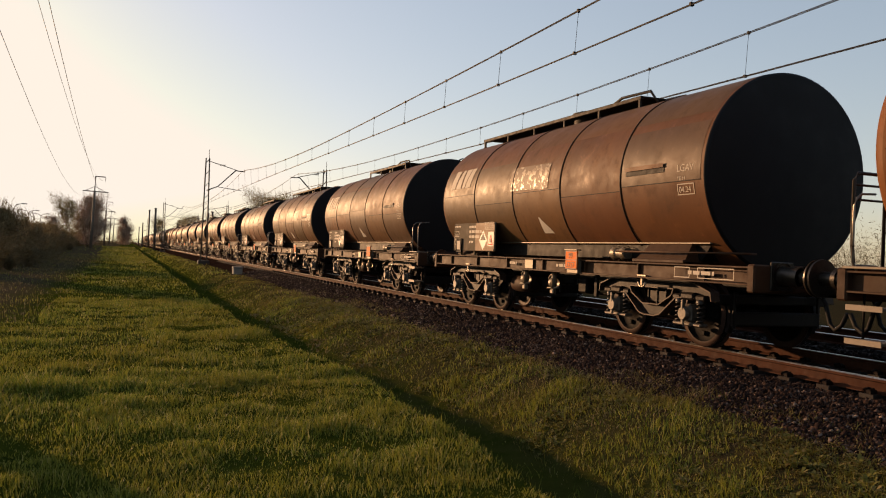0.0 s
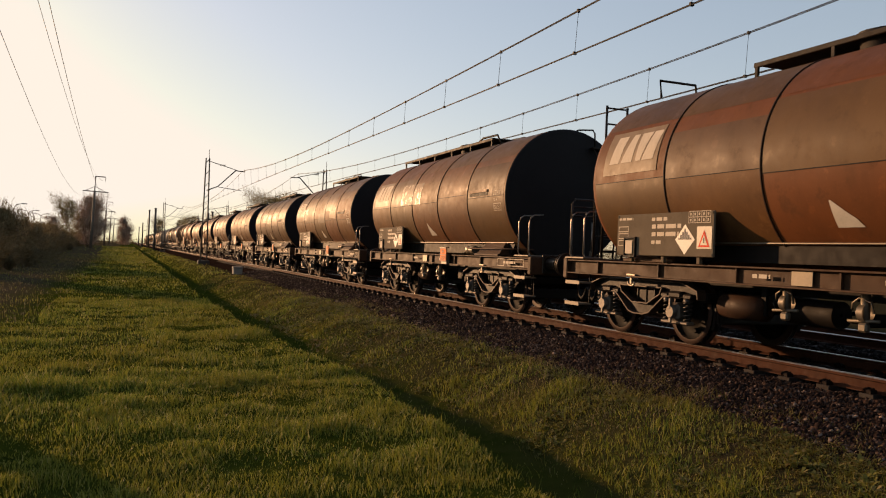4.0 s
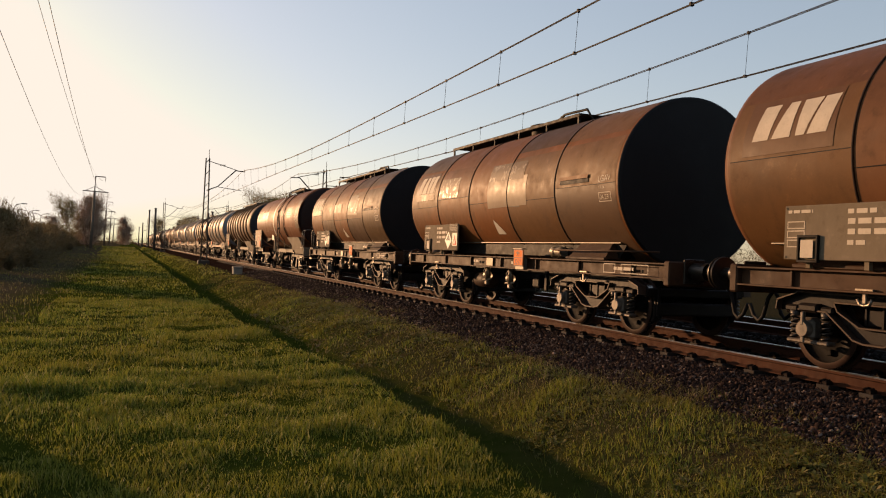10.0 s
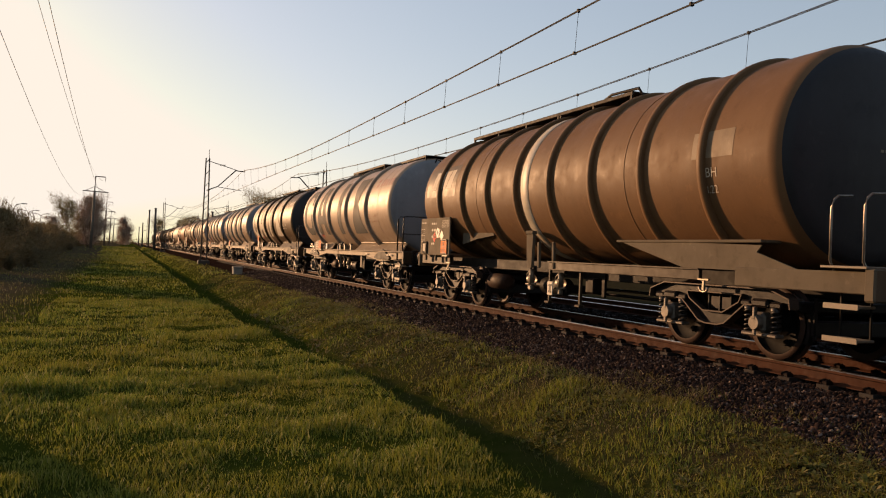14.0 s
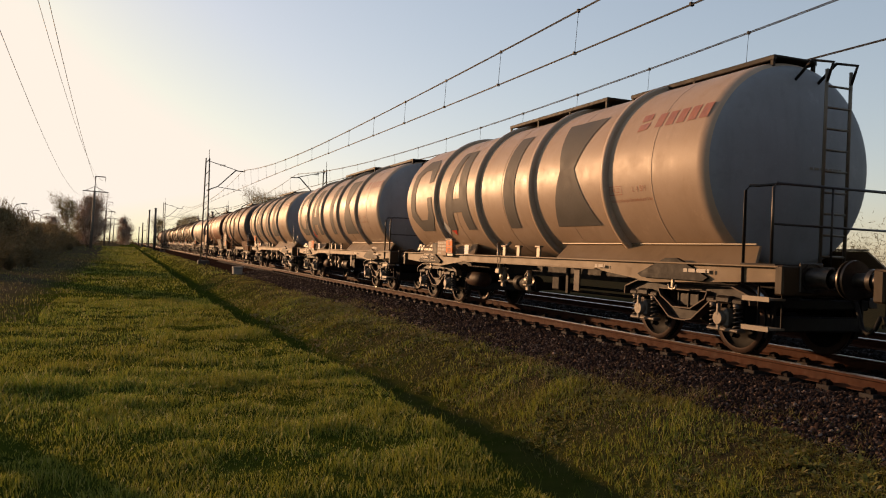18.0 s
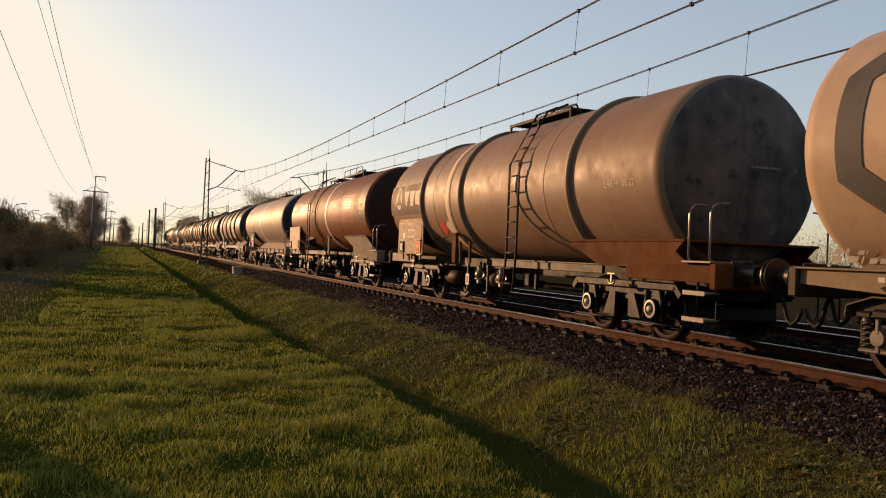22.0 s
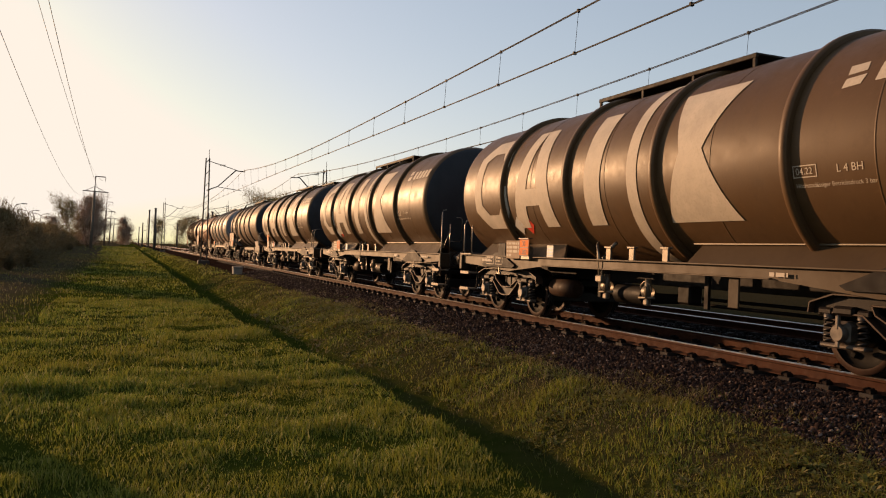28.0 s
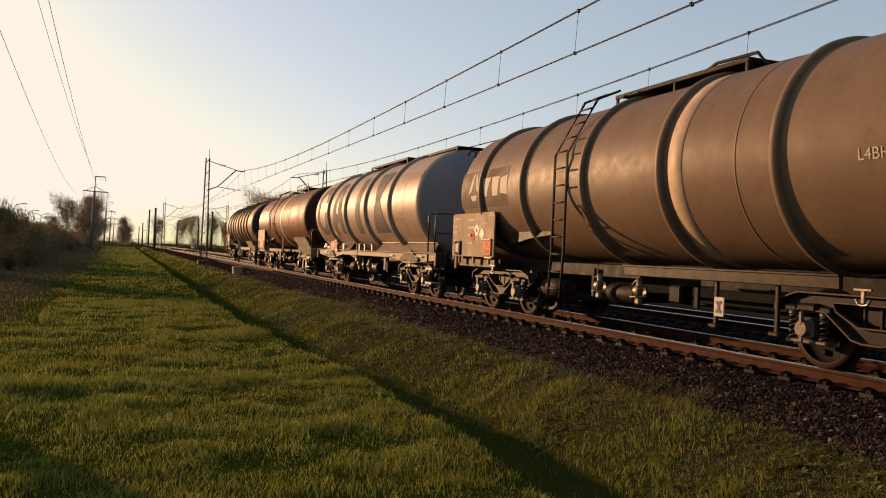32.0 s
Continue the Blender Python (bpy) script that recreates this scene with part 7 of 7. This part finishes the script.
    part("hanger_plate", kept("hanger_plate", lambda: Geo().box((0, 0, 0), (0.02, 0.2, 0.26), 0.02), M["cream"]), w, (-1.2, yb + (1.0 if rear_gear else -0.75), 0.74 if rear_gear else 0.62))
    part("hanger_bars", kept("hanger_bars", lambda: Geo().box((0, 0, 0.06), (0.006, 0.11, 0.04)).box((0, 0, 0), (0.006, 0.05, 0.1)).box((0, 0, -0.06), (0.006, 0.11, 0.04)), M["ink"]), w, (-1.214, yb + (1.0 if rear_gear else -0.75), 0.74 if rear_gear else 0.62))
    for d in (2.25, 1.2) if rear_gear else (-0.6, -1.7):
        part("hanger", kept("hanger", lambda: Geo().box((0, 0, 0.68), (0.05, 0.06, 0.6), 0.01).box((-0.02, 0, 0.36), (0.1, 0.16, 0.05), 0.01), M["sill_grey"]), w, (-1.12, yb + d, 0))
    if mark == 0 and ladder_y < 0:
        part("loading_label", kept("loading_label", lambda: Geo().extrude([(0.32, 1.84), (-0.2, 1.8), (-0.36, 1.56), (0.2, 1.57)], -0.006, 0.006), M["cream"]), w, (-1.24, yb + 0.62, 0), "pale tilted label plate")
    if mark in (0, 1):
        for k, q in enumerate(SMALL_MARK):
            part("owner_mark", kept("owner_mark#w%d" % k, lambda: on_tank([[(y * 0.8, s) for y, s in quad] for quad in q], r, 0.006), M["letter_light"]), w, (0, y1 - 0.45, zc), rot=(0, 0.12, 0))
    else:
        part("mark_field", kept("mark_field#v%.2f" % r, lambda: on_tank([[(0.3, -0.2), (-2.1, -0.2), (-2.1, 0.62), (0.3, 0.62)]], r, 0.0025), M["field_dark"]), w, (0, y1 - 0.15, zc), rot=(0, -0.12, 0), label="darker field behind the mark")
        if wing_style == "box":
            for m, yp in (("red", 2.8), ("white", 2.38)):
                part("hazard_placard", kept("diamond#side" + m, lambda: on_tank([[(0.02, -0.2), (-0.22, -0.06), (-0.02, 0.2), (0.22, 0.06)]], r, 0.008), M[m]), w, (0, yp, zc), rot=(0, -0.54, 0), label="%s diamond placard on the tank" % m)
        part("mark_emblem", kept("mark_emblem#%.2f" % r, lambda: on_tank([[(0.0, 0.0), (-0.16, 0.1), (-0.24, 0.42), (-0.2, 0.5)], [(-0.34, 0.5), (-0.3, 0.42), (-0.4, 0.1), (-0.54, 0.0)], [(-0.1, -0.02), (-0.44, -0.02), (-0.38, -0.14), (-0.16, -0.14)]], r), M["letter_light"]), w, (0, y1 - 0.3, zc), rot=(0, -0.05, 0))
        part("owner_mark", kept("owner_mark#v%.2f" % r, lambda: on_tank([[(0.0, 0.4), (-0.44, 0.4), (-0.26, 0.0), (-0.18, 0.0)], [(-0.5, 0.4), (-0.86, 0.4), (-0.8, 0.0), (-0.56, 0.0)], [(-0.94, 0.36), (-1.24, 0.4), (-1.26, 0.0), (-0.94, 0.04)]], r), M["letter_light"]), w, (0, y1 - 0.98, zc), rot=(0, -0.1, 0))
    short = mark == 0 or wing_style == "skirt"
    lx, lz = {True: (0.6, 0.02), False: (1.28, -0.25)}[short]
    if short:
        part("stencil_field", kept("stencil_field", lambda: on_tank([[(0.05, -0.05), (-0.5, -0.05), (-0.5, 0.16), (0.05, 0.16)]], r, 0.0035), M["patch_pale"]), w, (0, y0 + lx, zc), material=M["patch_brown"] if mark == 0 else M["patch_pale"])
    if wing_style == "spread":
        part("stencil_field", kept("stencil_field#w", lambda: on_tank([[(0.08, 0.0), (-0.72, 0.0), (-0.72, 0.36), (0.08, 0.36)]], r, 0.0035), M["patch_pale"]), w, (0, y0 + 1.3, zc), label="paler square behind the stencil")
    tank_words_part(w, "words_w", "L1.5BN" if short else "L4BH", 0.13, M["letter_light"], r, y0 + lx, zc + lz, zc)
    tank_words_part(w, "words_w", "08.22" if mark else "07.24", 0.11, M["letter_light"], r, y0 + lx - (0.5 if mark == 2 else 0.06), zc + (lz if mark == 2 else lz - 0.21), zc)
    part("date_frame", kept("date_frame", lambda: Geo(), M["letter_light"]), w, (0, y0 + lx - (0.46 if mark == 2 else 0.02), zc), rot=(0, math.asin(((lz if mark == 2 else lz - 0.21) - 0.04) / r), 0))
    if mark != 2:
        field = ((3.7, -0.58, 0.52), (1.3, -0.5, -0.1)) if mark == 0 else ((1.9, 0.0, 0.75),)
        ya = y1 - 0.1
        for wd, h0, h1 in field:
            part("repaint_patch", kept("repaint_patch#w%.1f" % wd, lambda: on_tank([[(0, h0), (-wd, h0 - 0.03), (-wd, h1), (0, h1)]], r, 0.003), M["patch_brown"]), w, (0, ya, zc), label="smoother repainted patch", material=M["patch_warm"] if mark == 0 else M["patch_grey"])
            ya -= wd
        if mark == 0:
            for yp, wd, h0, h1, m in ((-0.95, 1.65, -0.35, 0.42, "patch_red"), (-5.2, 0.8, 0.3, 0.8, "patch_brown"), (-2.65, 1.9, -0.42, 0.55, "patch_red"), (-3.2, 1.0, 0.0, 0.5, "patch_warm"), (-5.2, 0.8, -0.5, 0.28, "patch_brown")):
                part("repaint_patch", kept("repaint_patch#w%.1f%.1f" % (yp, h0), lambda: on_tank([[(0, h0), (-wd, h0 - 0.02), (-wd, h1), (0, h1 + 0.02)]], r, 0.003), M["patch_brown"]), w, (0, yp, zc), "touched-up paint patch", M[m])
    underframe(w, L, L / 2 - (2.75 if wing_style == "spread" else 2.55), L / 2 - (2.5 if rear_gear else 2.05), bogie, wing_mat, True, wing_style == "wing")
    return w


# ---- paints of the tanks ----
M["sill_grey"] = worn_paint("sill_grey", (0.0400, 0.0256, 0.0140), (0.0176, 0.0108, 0.0064), 0.7, 0.5, grain=2, streaks=0.3, spec=0.1)
M["skirt_rust"] = worn_paint("skirt_rust", (0.0927, 0.0312, 0.0073), (0.0448, 0.0210, 0.0073), 0.6, 0.85, spec=0.08, streaks=0.3)
M["skirt_pale"] = worn_paint("skirt_pale", (0.22, 0.155, 0.1), (0.12, 0.07, 0.04), 0.6, 0.55, spec=0.1, streaks=0.4, wave=0.04)
# lower sheets and sills: darker copies of the tank paint, shade painted in
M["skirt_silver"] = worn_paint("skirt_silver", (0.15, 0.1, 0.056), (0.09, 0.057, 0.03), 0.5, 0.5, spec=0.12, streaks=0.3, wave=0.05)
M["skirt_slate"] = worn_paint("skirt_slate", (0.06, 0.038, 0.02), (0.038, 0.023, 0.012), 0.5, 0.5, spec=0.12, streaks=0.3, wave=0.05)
M["patch_grey"] = worn_paint("patch_grey", (0.1, 0.07, 0.045), (0.06, 0.038, 0.024), 0.5, 0.48, spec=0.1, wave=0.08)
M["patch_pale"] = worn_paint("patch_pale", (0.2, 0.145, 0.092), (0.12, 0.07, 0.04), 0.5, 0.48, spec=0.1, wave=0.08)
M["patch_brown"] = worn_paint("patch_brown", (0.1, 0.046, 0.02), (0.055, 0.028, 0.014), 0.5, 0.48, spec=0.1, wave=0.08)
M["patch_red"] = worn_paint("patch_red", (0.1978, 0.0460, 0.0092), (0.1196, 0.0331, 0.0101), 0.6, 0.5, spec=0.1, wave=0.05)
M["patch_warm"] = worn_paint("patch_warm", (0.1748, 0.0690, 0.0276), (0.1196, 0.0460, 0.0202), 0.5, 0.4, spec=0.14, wave=0.08)
M["sheet_ochre"] = worn_paint("sheet_ochre", (0.1273, 0.0599, 0.0222), (0.0672, 0.0324, 0.0137), 0.7, 0.54, spec=0.09, streaks=0.5, wave=0.06)
M["sheet_grey"] = worn_paint("sheet_grey_brown", (0.1004, 0.0550, 0.0290), (0.0538, 0.0291, 0.0153), 0.7, 0.5, spec=0.1, streaks=0.5, wave=0.06)
M["sheet_dark"] = worn_paint("sheet_dark_brown", (0.0735, 0.0364, 0.0171), (0.0430, 0.0211, 0.0110), 0.7, 0.54, spec=0.09, streaks=0.5, wave=0.06)
M["sheet_red"] = worn_paint("sheet_red_brown", (0.1210, 0.0453, 0.0179), (0.0672, 0.0275, 0.0119), 0.7, 0.56, spec=0.09, streaks=0.5, wave=0.06)
M["sheet_olive"] = worn_paint("sheet_olive", (0.0967, 0.0510, 0.0196), (0.0573, 0.0299, 0.0128), 0.7, 0.5, spec=0.1, streaks=0.5, wave=0.06)
M["field_dark"] = worn_paint("dull_dark_field", (0.085, 0.056, 0.036), (0.06, 0.038, 0.024), 0.5, 0.6, spec=0.08, wave=0.04)
PAINT = {
    "ochre": worn_paint("tank_ochre", (0.1236, 0.0566, 0.0204), (0.0717, 0.0340, 0.0145), 0.7, 0.52, spec=0.1, streaks=0.5, wave=0.045),
    "brown": worn_paint("tank_brown", (0.1273, 0.0526, 0.0213), (0.0619, 0.0284, 0.0137), 0.75, 0.54, spec=0.09, streaks=0.5, wave=0.045),
    "umber": worn_paint("tank_umber", (0.1084, 0.0469, 0.0188), (0.0556, 0.0251, 0.0119), 0.7, 0.54, spec=0.09, streaks=0.5, wave=0.045),
    "rust": worn_paint("tank_rust", (0.1380, 0.0478, 0.0171), (0.0690, 0.0284, 0.0119), 0.7, 0.54, spec=0.09, streaks=0.5, wave=0.045),
    "orange": worn_paint("tank_orange", (0.1557, 0.0531, 0.0130), (0.0853, 0.0383, 0.0139), 0.65, 0.54, spec=0.09, streaks=0.5, wave=0.045),
    "olive": worn_paint("tank_olive", (0.0852, 0.0461, 0.0196), (0.0502, 0.0226, 0.0119), 0.6, 0.54, spec=0.09, streaks=0.5, wave=0.045),
    "oxide": worn_paint("tank_oxide", (0.1426, 0.0423, 0.0110), (0.0902, 0.0304, 0.0110), 0.45, 0.54, spec=0.09, streaks=0.5, wave=0.045),
    "rib_brown": worn_paint("tank_rib_brown", (0.15, 0.08, 0.038), (0.092, 0.047, 0.023), 0.5, 0.54, spec=0.09, streaks=0.5, wave=0.045),
    "silver": worn_paint("tank_silver", (0.345, 0.248, 0.176), (0.25, 0.165, 0.1), 0.4, 0.44, spec=0.13, streaks=0.7, wave=0.012),
    "pale": worn_paint("tank_pale", (0.359, 0.260, 0.181), (0.261, 0.162, 0.097), 0.5, 0.5, spec=0.1, streaks=0.7, wave=0.012),
    "slate": worn_paint("tank_slate", (0.095, 0.053, 0.024), (0.061, 0.033, 0.015), 0.45, 0.44, spec=0.13, streaks=0.7, wave=0.012),
    "beige": worn_paint("tank_beige", (0.207, 0.132, 0.085), (0.130, 0.068, 0.040), 0.5, 0.5, spec=0.1, streaks=0.7, wave=0.012),
    "drab": worn_paint("tank_drab", (0.17, 0.112, 0.07), (0.11, 0.064, 0.04), 0.5, 0.5, spec=0.1, streaks=0.7, wave=0.012),
    "grey": worn_paint("tank_grey", (0.285, 0.225, 0.165), (0.2, 0.13, 0.085), 0.55, 0.5, spec=0.1, streaks=0.7, wave=0.012),
}
# tank ends face away from the sun: shade painted in as darker colour
SHADED_ENDS = {
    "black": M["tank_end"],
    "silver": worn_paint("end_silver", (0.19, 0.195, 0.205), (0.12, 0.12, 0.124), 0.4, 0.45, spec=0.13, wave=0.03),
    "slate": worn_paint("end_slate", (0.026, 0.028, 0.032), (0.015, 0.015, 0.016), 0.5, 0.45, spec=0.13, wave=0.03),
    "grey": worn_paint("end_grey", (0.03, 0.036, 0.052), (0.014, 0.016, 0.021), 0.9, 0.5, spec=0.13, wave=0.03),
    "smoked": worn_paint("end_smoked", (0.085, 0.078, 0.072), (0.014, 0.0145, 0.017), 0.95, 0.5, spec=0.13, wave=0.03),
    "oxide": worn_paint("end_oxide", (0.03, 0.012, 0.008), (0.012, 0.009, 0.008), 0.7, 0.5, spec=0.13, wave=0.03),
}
M["band_tan"] = plain("tan_band", (0.42, 0.29, 0.18), 0.6, 0, 0.2, 5, spec=0.2)
# front headstock of each wagon along the track at 0 s
FRONTS = (-4.44, 7.96, 20.37, 32.59, 45.0, 58.2, 70.5, 82.86, 95.24, 107.9, 120.35, 133.05, 146.1, 161.2, 176.6, 191.6, 206.75,
          222.1, 237.3, 252.2, 267.75, 283.3, 298.9, 313.7, 328.7, 343.3, 358.1, 373.3, 388.1, 404.0, 420.3)
OLD = {0: ("orange", 1, True, 0, 1, 3), 1: ("brown", 4, True, 0, 0, -1), 2: ("brown", 1, False, 1, 0, -1), 3: ("umber", 2, True, 0, 0, 7), 4: ("rust", 0, False, 1, 1, -1),
       5: ("brown", 3, True, 1, 0, -1), 6: ("ochre", 2, False, 1, 0, 4), 7: ("olive", 0, False, 0, 1, -1), 8: ("ochre", 4, True, 0, 1, -1), 9: ("brown", 5, False, 1, 0, 12),
       10: ("orange", 2, True, 0, 0, 9), 11: ("orange", 3, True, 0, 1, 16)}
LONG = {14: ("silver", "silver", 1, 0, 3), 15: ("slate", "slate", 0, 0, 4), 16: ("silver", "silver", 1, 0, 1), 17: ("silver", "silver", 1, 0, 1), 18: ("pale", "silver", 1, 1, 2),
        22: ("slate", "slate", 0, 1, 2), 23: ("slate", "slate", 0, 2, 3), 24: ("slate", "slate", 0, 1, 1), 25: ("slate", "slate", 0, 3, 2), 27: ("silver", "silver", 1, 0, 3)}
WORDS = {"ochre": "ochre-brown", "brown": "brown", "umber": "dark brown", "rust": "rust-brown", "orange": "orange-brown", "olive": "olive-brown", "silver": "silver-grey", "slate": "dark slate-grey",
         "pale": "pale sand-grey"}
Y0 = (-4.55, -4.7, -4.36, -4.55, -4.66, -4.5, -4.6, -4.5, -4.6, -4.24, -4.5, -4.56)
KNUCKLE = {14: -5.64, 15: -5.56, 16: -5.6, 17: -5.8, 18: -5.65, 22: -5.54, 23: -5.48, 24: -5.59, 25: -5.77, 27: -5.47}     # front end of each long tank
n = Nodes("flaked_paint")
v = n.coords()
flake = n.noise(v, 5.5, 10.0, 0.7)
tone = n.noise(v, 1.4, 4.0, 0.6)
c = n.mix(n.level(tone, 0.35, 0.65), (0.1, 0.05, 0.022), (0.075, 0.044, 0.022))
c = n.mix(n.level(flake, 0.52, 0.57), c, (0.23, 0.165, 0.1))
n.bump(flake, 0.25, 0.01)
M["flaked"] = n.done(c, n.level(flake, 0.52, 0.57, 0.55, 0.36), 0.0, 0.16)
# places where paint has flaked on the old tanks: wagon, rear edge, height, width, height of the patch
SCRAPES = ((7, 2.3, 2.75, 1.3, 0.55), (7, 0.7, 2.65, 1.1, 0.5), (7, -1.3, 2.75, 0.7, 0.4), (9, 2.7, 2.8, 1.5, 0.6), (9, -2.4, 2.15, 1.2, 0.2), (3, -2.75, 2.5, 1.7, 0.3),
           (3, -0.6, 2.55, 0.9, 0.3), (10, 3.3, 2.75, 1.2, 0.5), (10, 0.4, 2.9, 1.6, 0.4), (5, 2.3, 2.75, 1.7, 0.6), (6, 3.4, 2.6, 0.9, 0.5), (11, -1.0, 2.6, 0.9, 0.35), (1, 1.2, 2.7, 1.6, 0.5))
WAGONS = []
for i in range(30):
    L = round(FRONTS[i + 1] - FRONTS[i] - 1.24, 2)
    if i in OLD:
        c, marks, long_walk, fr, rr, patches = OLD[i]
        w = wagon_old(L, PAINT[c], SHADED_ENDS["black"], marks, long_walk, fr, rr, patches, Y0[i], {9: 0.3, 10: 0.3, 11: 0.2}.get(i, 0.0))
        tagged(w, "streaked %s tank wagon with black flat end and roof walkway" % WORDS[c], "tank wagon", "wagons of the train")
        for who, y, z, wide, high in SCRAPES:
            if who == i:
                scrape(w, y, z, wide, high, M["flaked"])
    elif i in LONG:
        c, e, dark, rail_kind, style = LONG[i]
        w = wagon_new(L, PAINT[c], SHADED_ENDS[e], M["letter_dark"] if dark else M["letter_light"], M["letter_red"] if dark else M["letter_light"], rail_kind, style, KNUCKLE[i], M["skirt_silver"] if dark else M["skirt_slate"], i in (23, 24))
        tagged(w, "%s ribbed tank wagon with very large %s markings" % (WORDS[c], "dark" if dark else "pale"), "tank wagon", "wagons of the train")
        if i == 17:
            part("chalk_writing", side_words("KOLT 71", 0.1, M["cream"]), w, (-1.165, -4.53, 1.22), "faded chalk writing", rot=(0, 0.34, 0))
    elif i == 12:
        w = wagon_winged(L, PAINT["oxide"], SHADED_ENDS["oxide"], -1.84, 0.47, (), 0, M["board_light"], "plate", "wing", ((-1.9, 3.4),), (6.75, 2.25, 1.0), M["board_tan"], M["cream"], pipes=(0.85, -0.75))
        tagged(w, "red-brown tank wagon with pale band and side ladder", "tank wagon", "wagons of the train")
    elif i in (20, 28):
        w = wagon_winged(L, PAINT["oxide"], SHADED_ENDS["oxide"], 2.0, -0.5, (), 0, M["board_light"], "plate", "wing", ((-1.9, 3.0), (2.0, 1.4)), (6.75, 2.3, 1.0), M["board_pale"], M["cream"], pipes=(-0.85,), roof_rail=(-1.7, 1.0))
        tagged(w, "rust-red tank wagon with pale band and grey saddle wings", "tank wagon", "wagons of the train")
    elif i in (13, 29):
        w = wagon_winged(L, PAINT["rib_brown"], SHADED_ENDS["slate"], None, 0.75, (5.3, 3.87, 2.49, 1.12, -0.24, -1.65, -3.06, -4.45), 1, M["board_olive"], "bow", "spread", ((-1.2, 2.6), (1.4, 4.4)), (6.6, 2.0, 0.92), M["board_light"], M["cream"], -5.6 if i == 13 else None)
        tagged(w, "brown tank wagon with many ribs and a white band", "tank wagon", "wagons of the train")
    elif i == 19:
        w = wagon_winged(L, PAINT["beige"], SHADED_ENDS["smoked"], -1.55, 2.15, (3.93, 1.35, -3.53), 2, M["skirt_rust"], "plate", "box", ((-1.6, 2.8),), (5.95, 2.0, 0.95), M["board_tan"], M["band_tan"], r=1.48)
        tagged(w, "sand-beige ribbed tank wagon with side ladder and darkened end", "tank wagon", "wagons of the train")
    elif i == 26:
        w = wagon_winged(L, PAINT["drab"], SHADED_ENDS["slate"], 1.6, -1.4, (5.25, 3.3, 1.07, -1.06, -3.3), 2, M["sill_grey"], "bow", "strap", ((-1.6, 3.4),), (6.85, 2.3, 0.97), M["board_tan"], M["band_tan"])
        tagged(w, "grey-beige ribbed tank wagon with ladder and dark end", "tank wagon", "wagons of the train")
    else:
        w = wagon_winged(L, PAINT["grey"], SHADED_ENDS["grey"], None, 0.15, (), 1, M["skirt_pale"], "bow", "skirt", ((-1.5, 2.4),), (4.5, 1.9, 0.9), M["board_dark"], M["white"], -6.3)
        for s in (-0.45, 0.45):
            part("roof_handrail", kept("roof_handrail", lambda: Geo().tube([(0, -6.0, -0.1), (0, -6.0, 0.32), (0, -5.9, 0.36), (0, -1.6, 0.36)], 0.02, 6).tube([(0, -5.0, 0), (0, -5.0, 0.36)], 0.015, 5).tube([(0, -4.0, 0), (0, -4.0, 0.36)], 0.015, 5).tube([(0, -3.0, 0), (0, -3.0, 0.36)], 0.015, 5).tube([(0, -2.0, 0), (0, -2.0, 0.36)], 0.015, 5), M["walkway"]), w, (s, 0, 2.58 + 1.29))
        tagged(w, "smooth grey tank wagon with pale skirt and white band", "tank wagon", "wagons of the train")
    w.location = (XC, FRONTS[i] + L / 2, 0)
    WAGONS.append((w, FRONTS[i] + L / 2))


# ---- how the train moves ----
def motions():
    for w, y in WAGONS:
        walk(w, [(t, pose(XC, y - SPEED * t, 0)) for t in (0.0, 8.0, 16.0, 24.0, 32.0)])
    # the wheelsets roll; every wheelset at one place in its bogie shares one set of keys
    turn = math.degrees(SPEED / 0.464) / FPS
    for axle in (-0.9, 0.9):
        alike = [ob for ob in bpy.data.objects if "axle" in ob and ob["axle"] == axle]
        walk(alike[0], [(k / FPS, pose(0, axle, 0.462, turn * k)) for k in range(32 * FPS + 1)])
        lead = alike[0].animation_data
        for ob in alike[1:]:
            ob.rotation_mode = "QUATERNION"
            own = ob.animation_data_create()
            own.action = lead.action
            own.action_slot = lead.action_slot


motions()
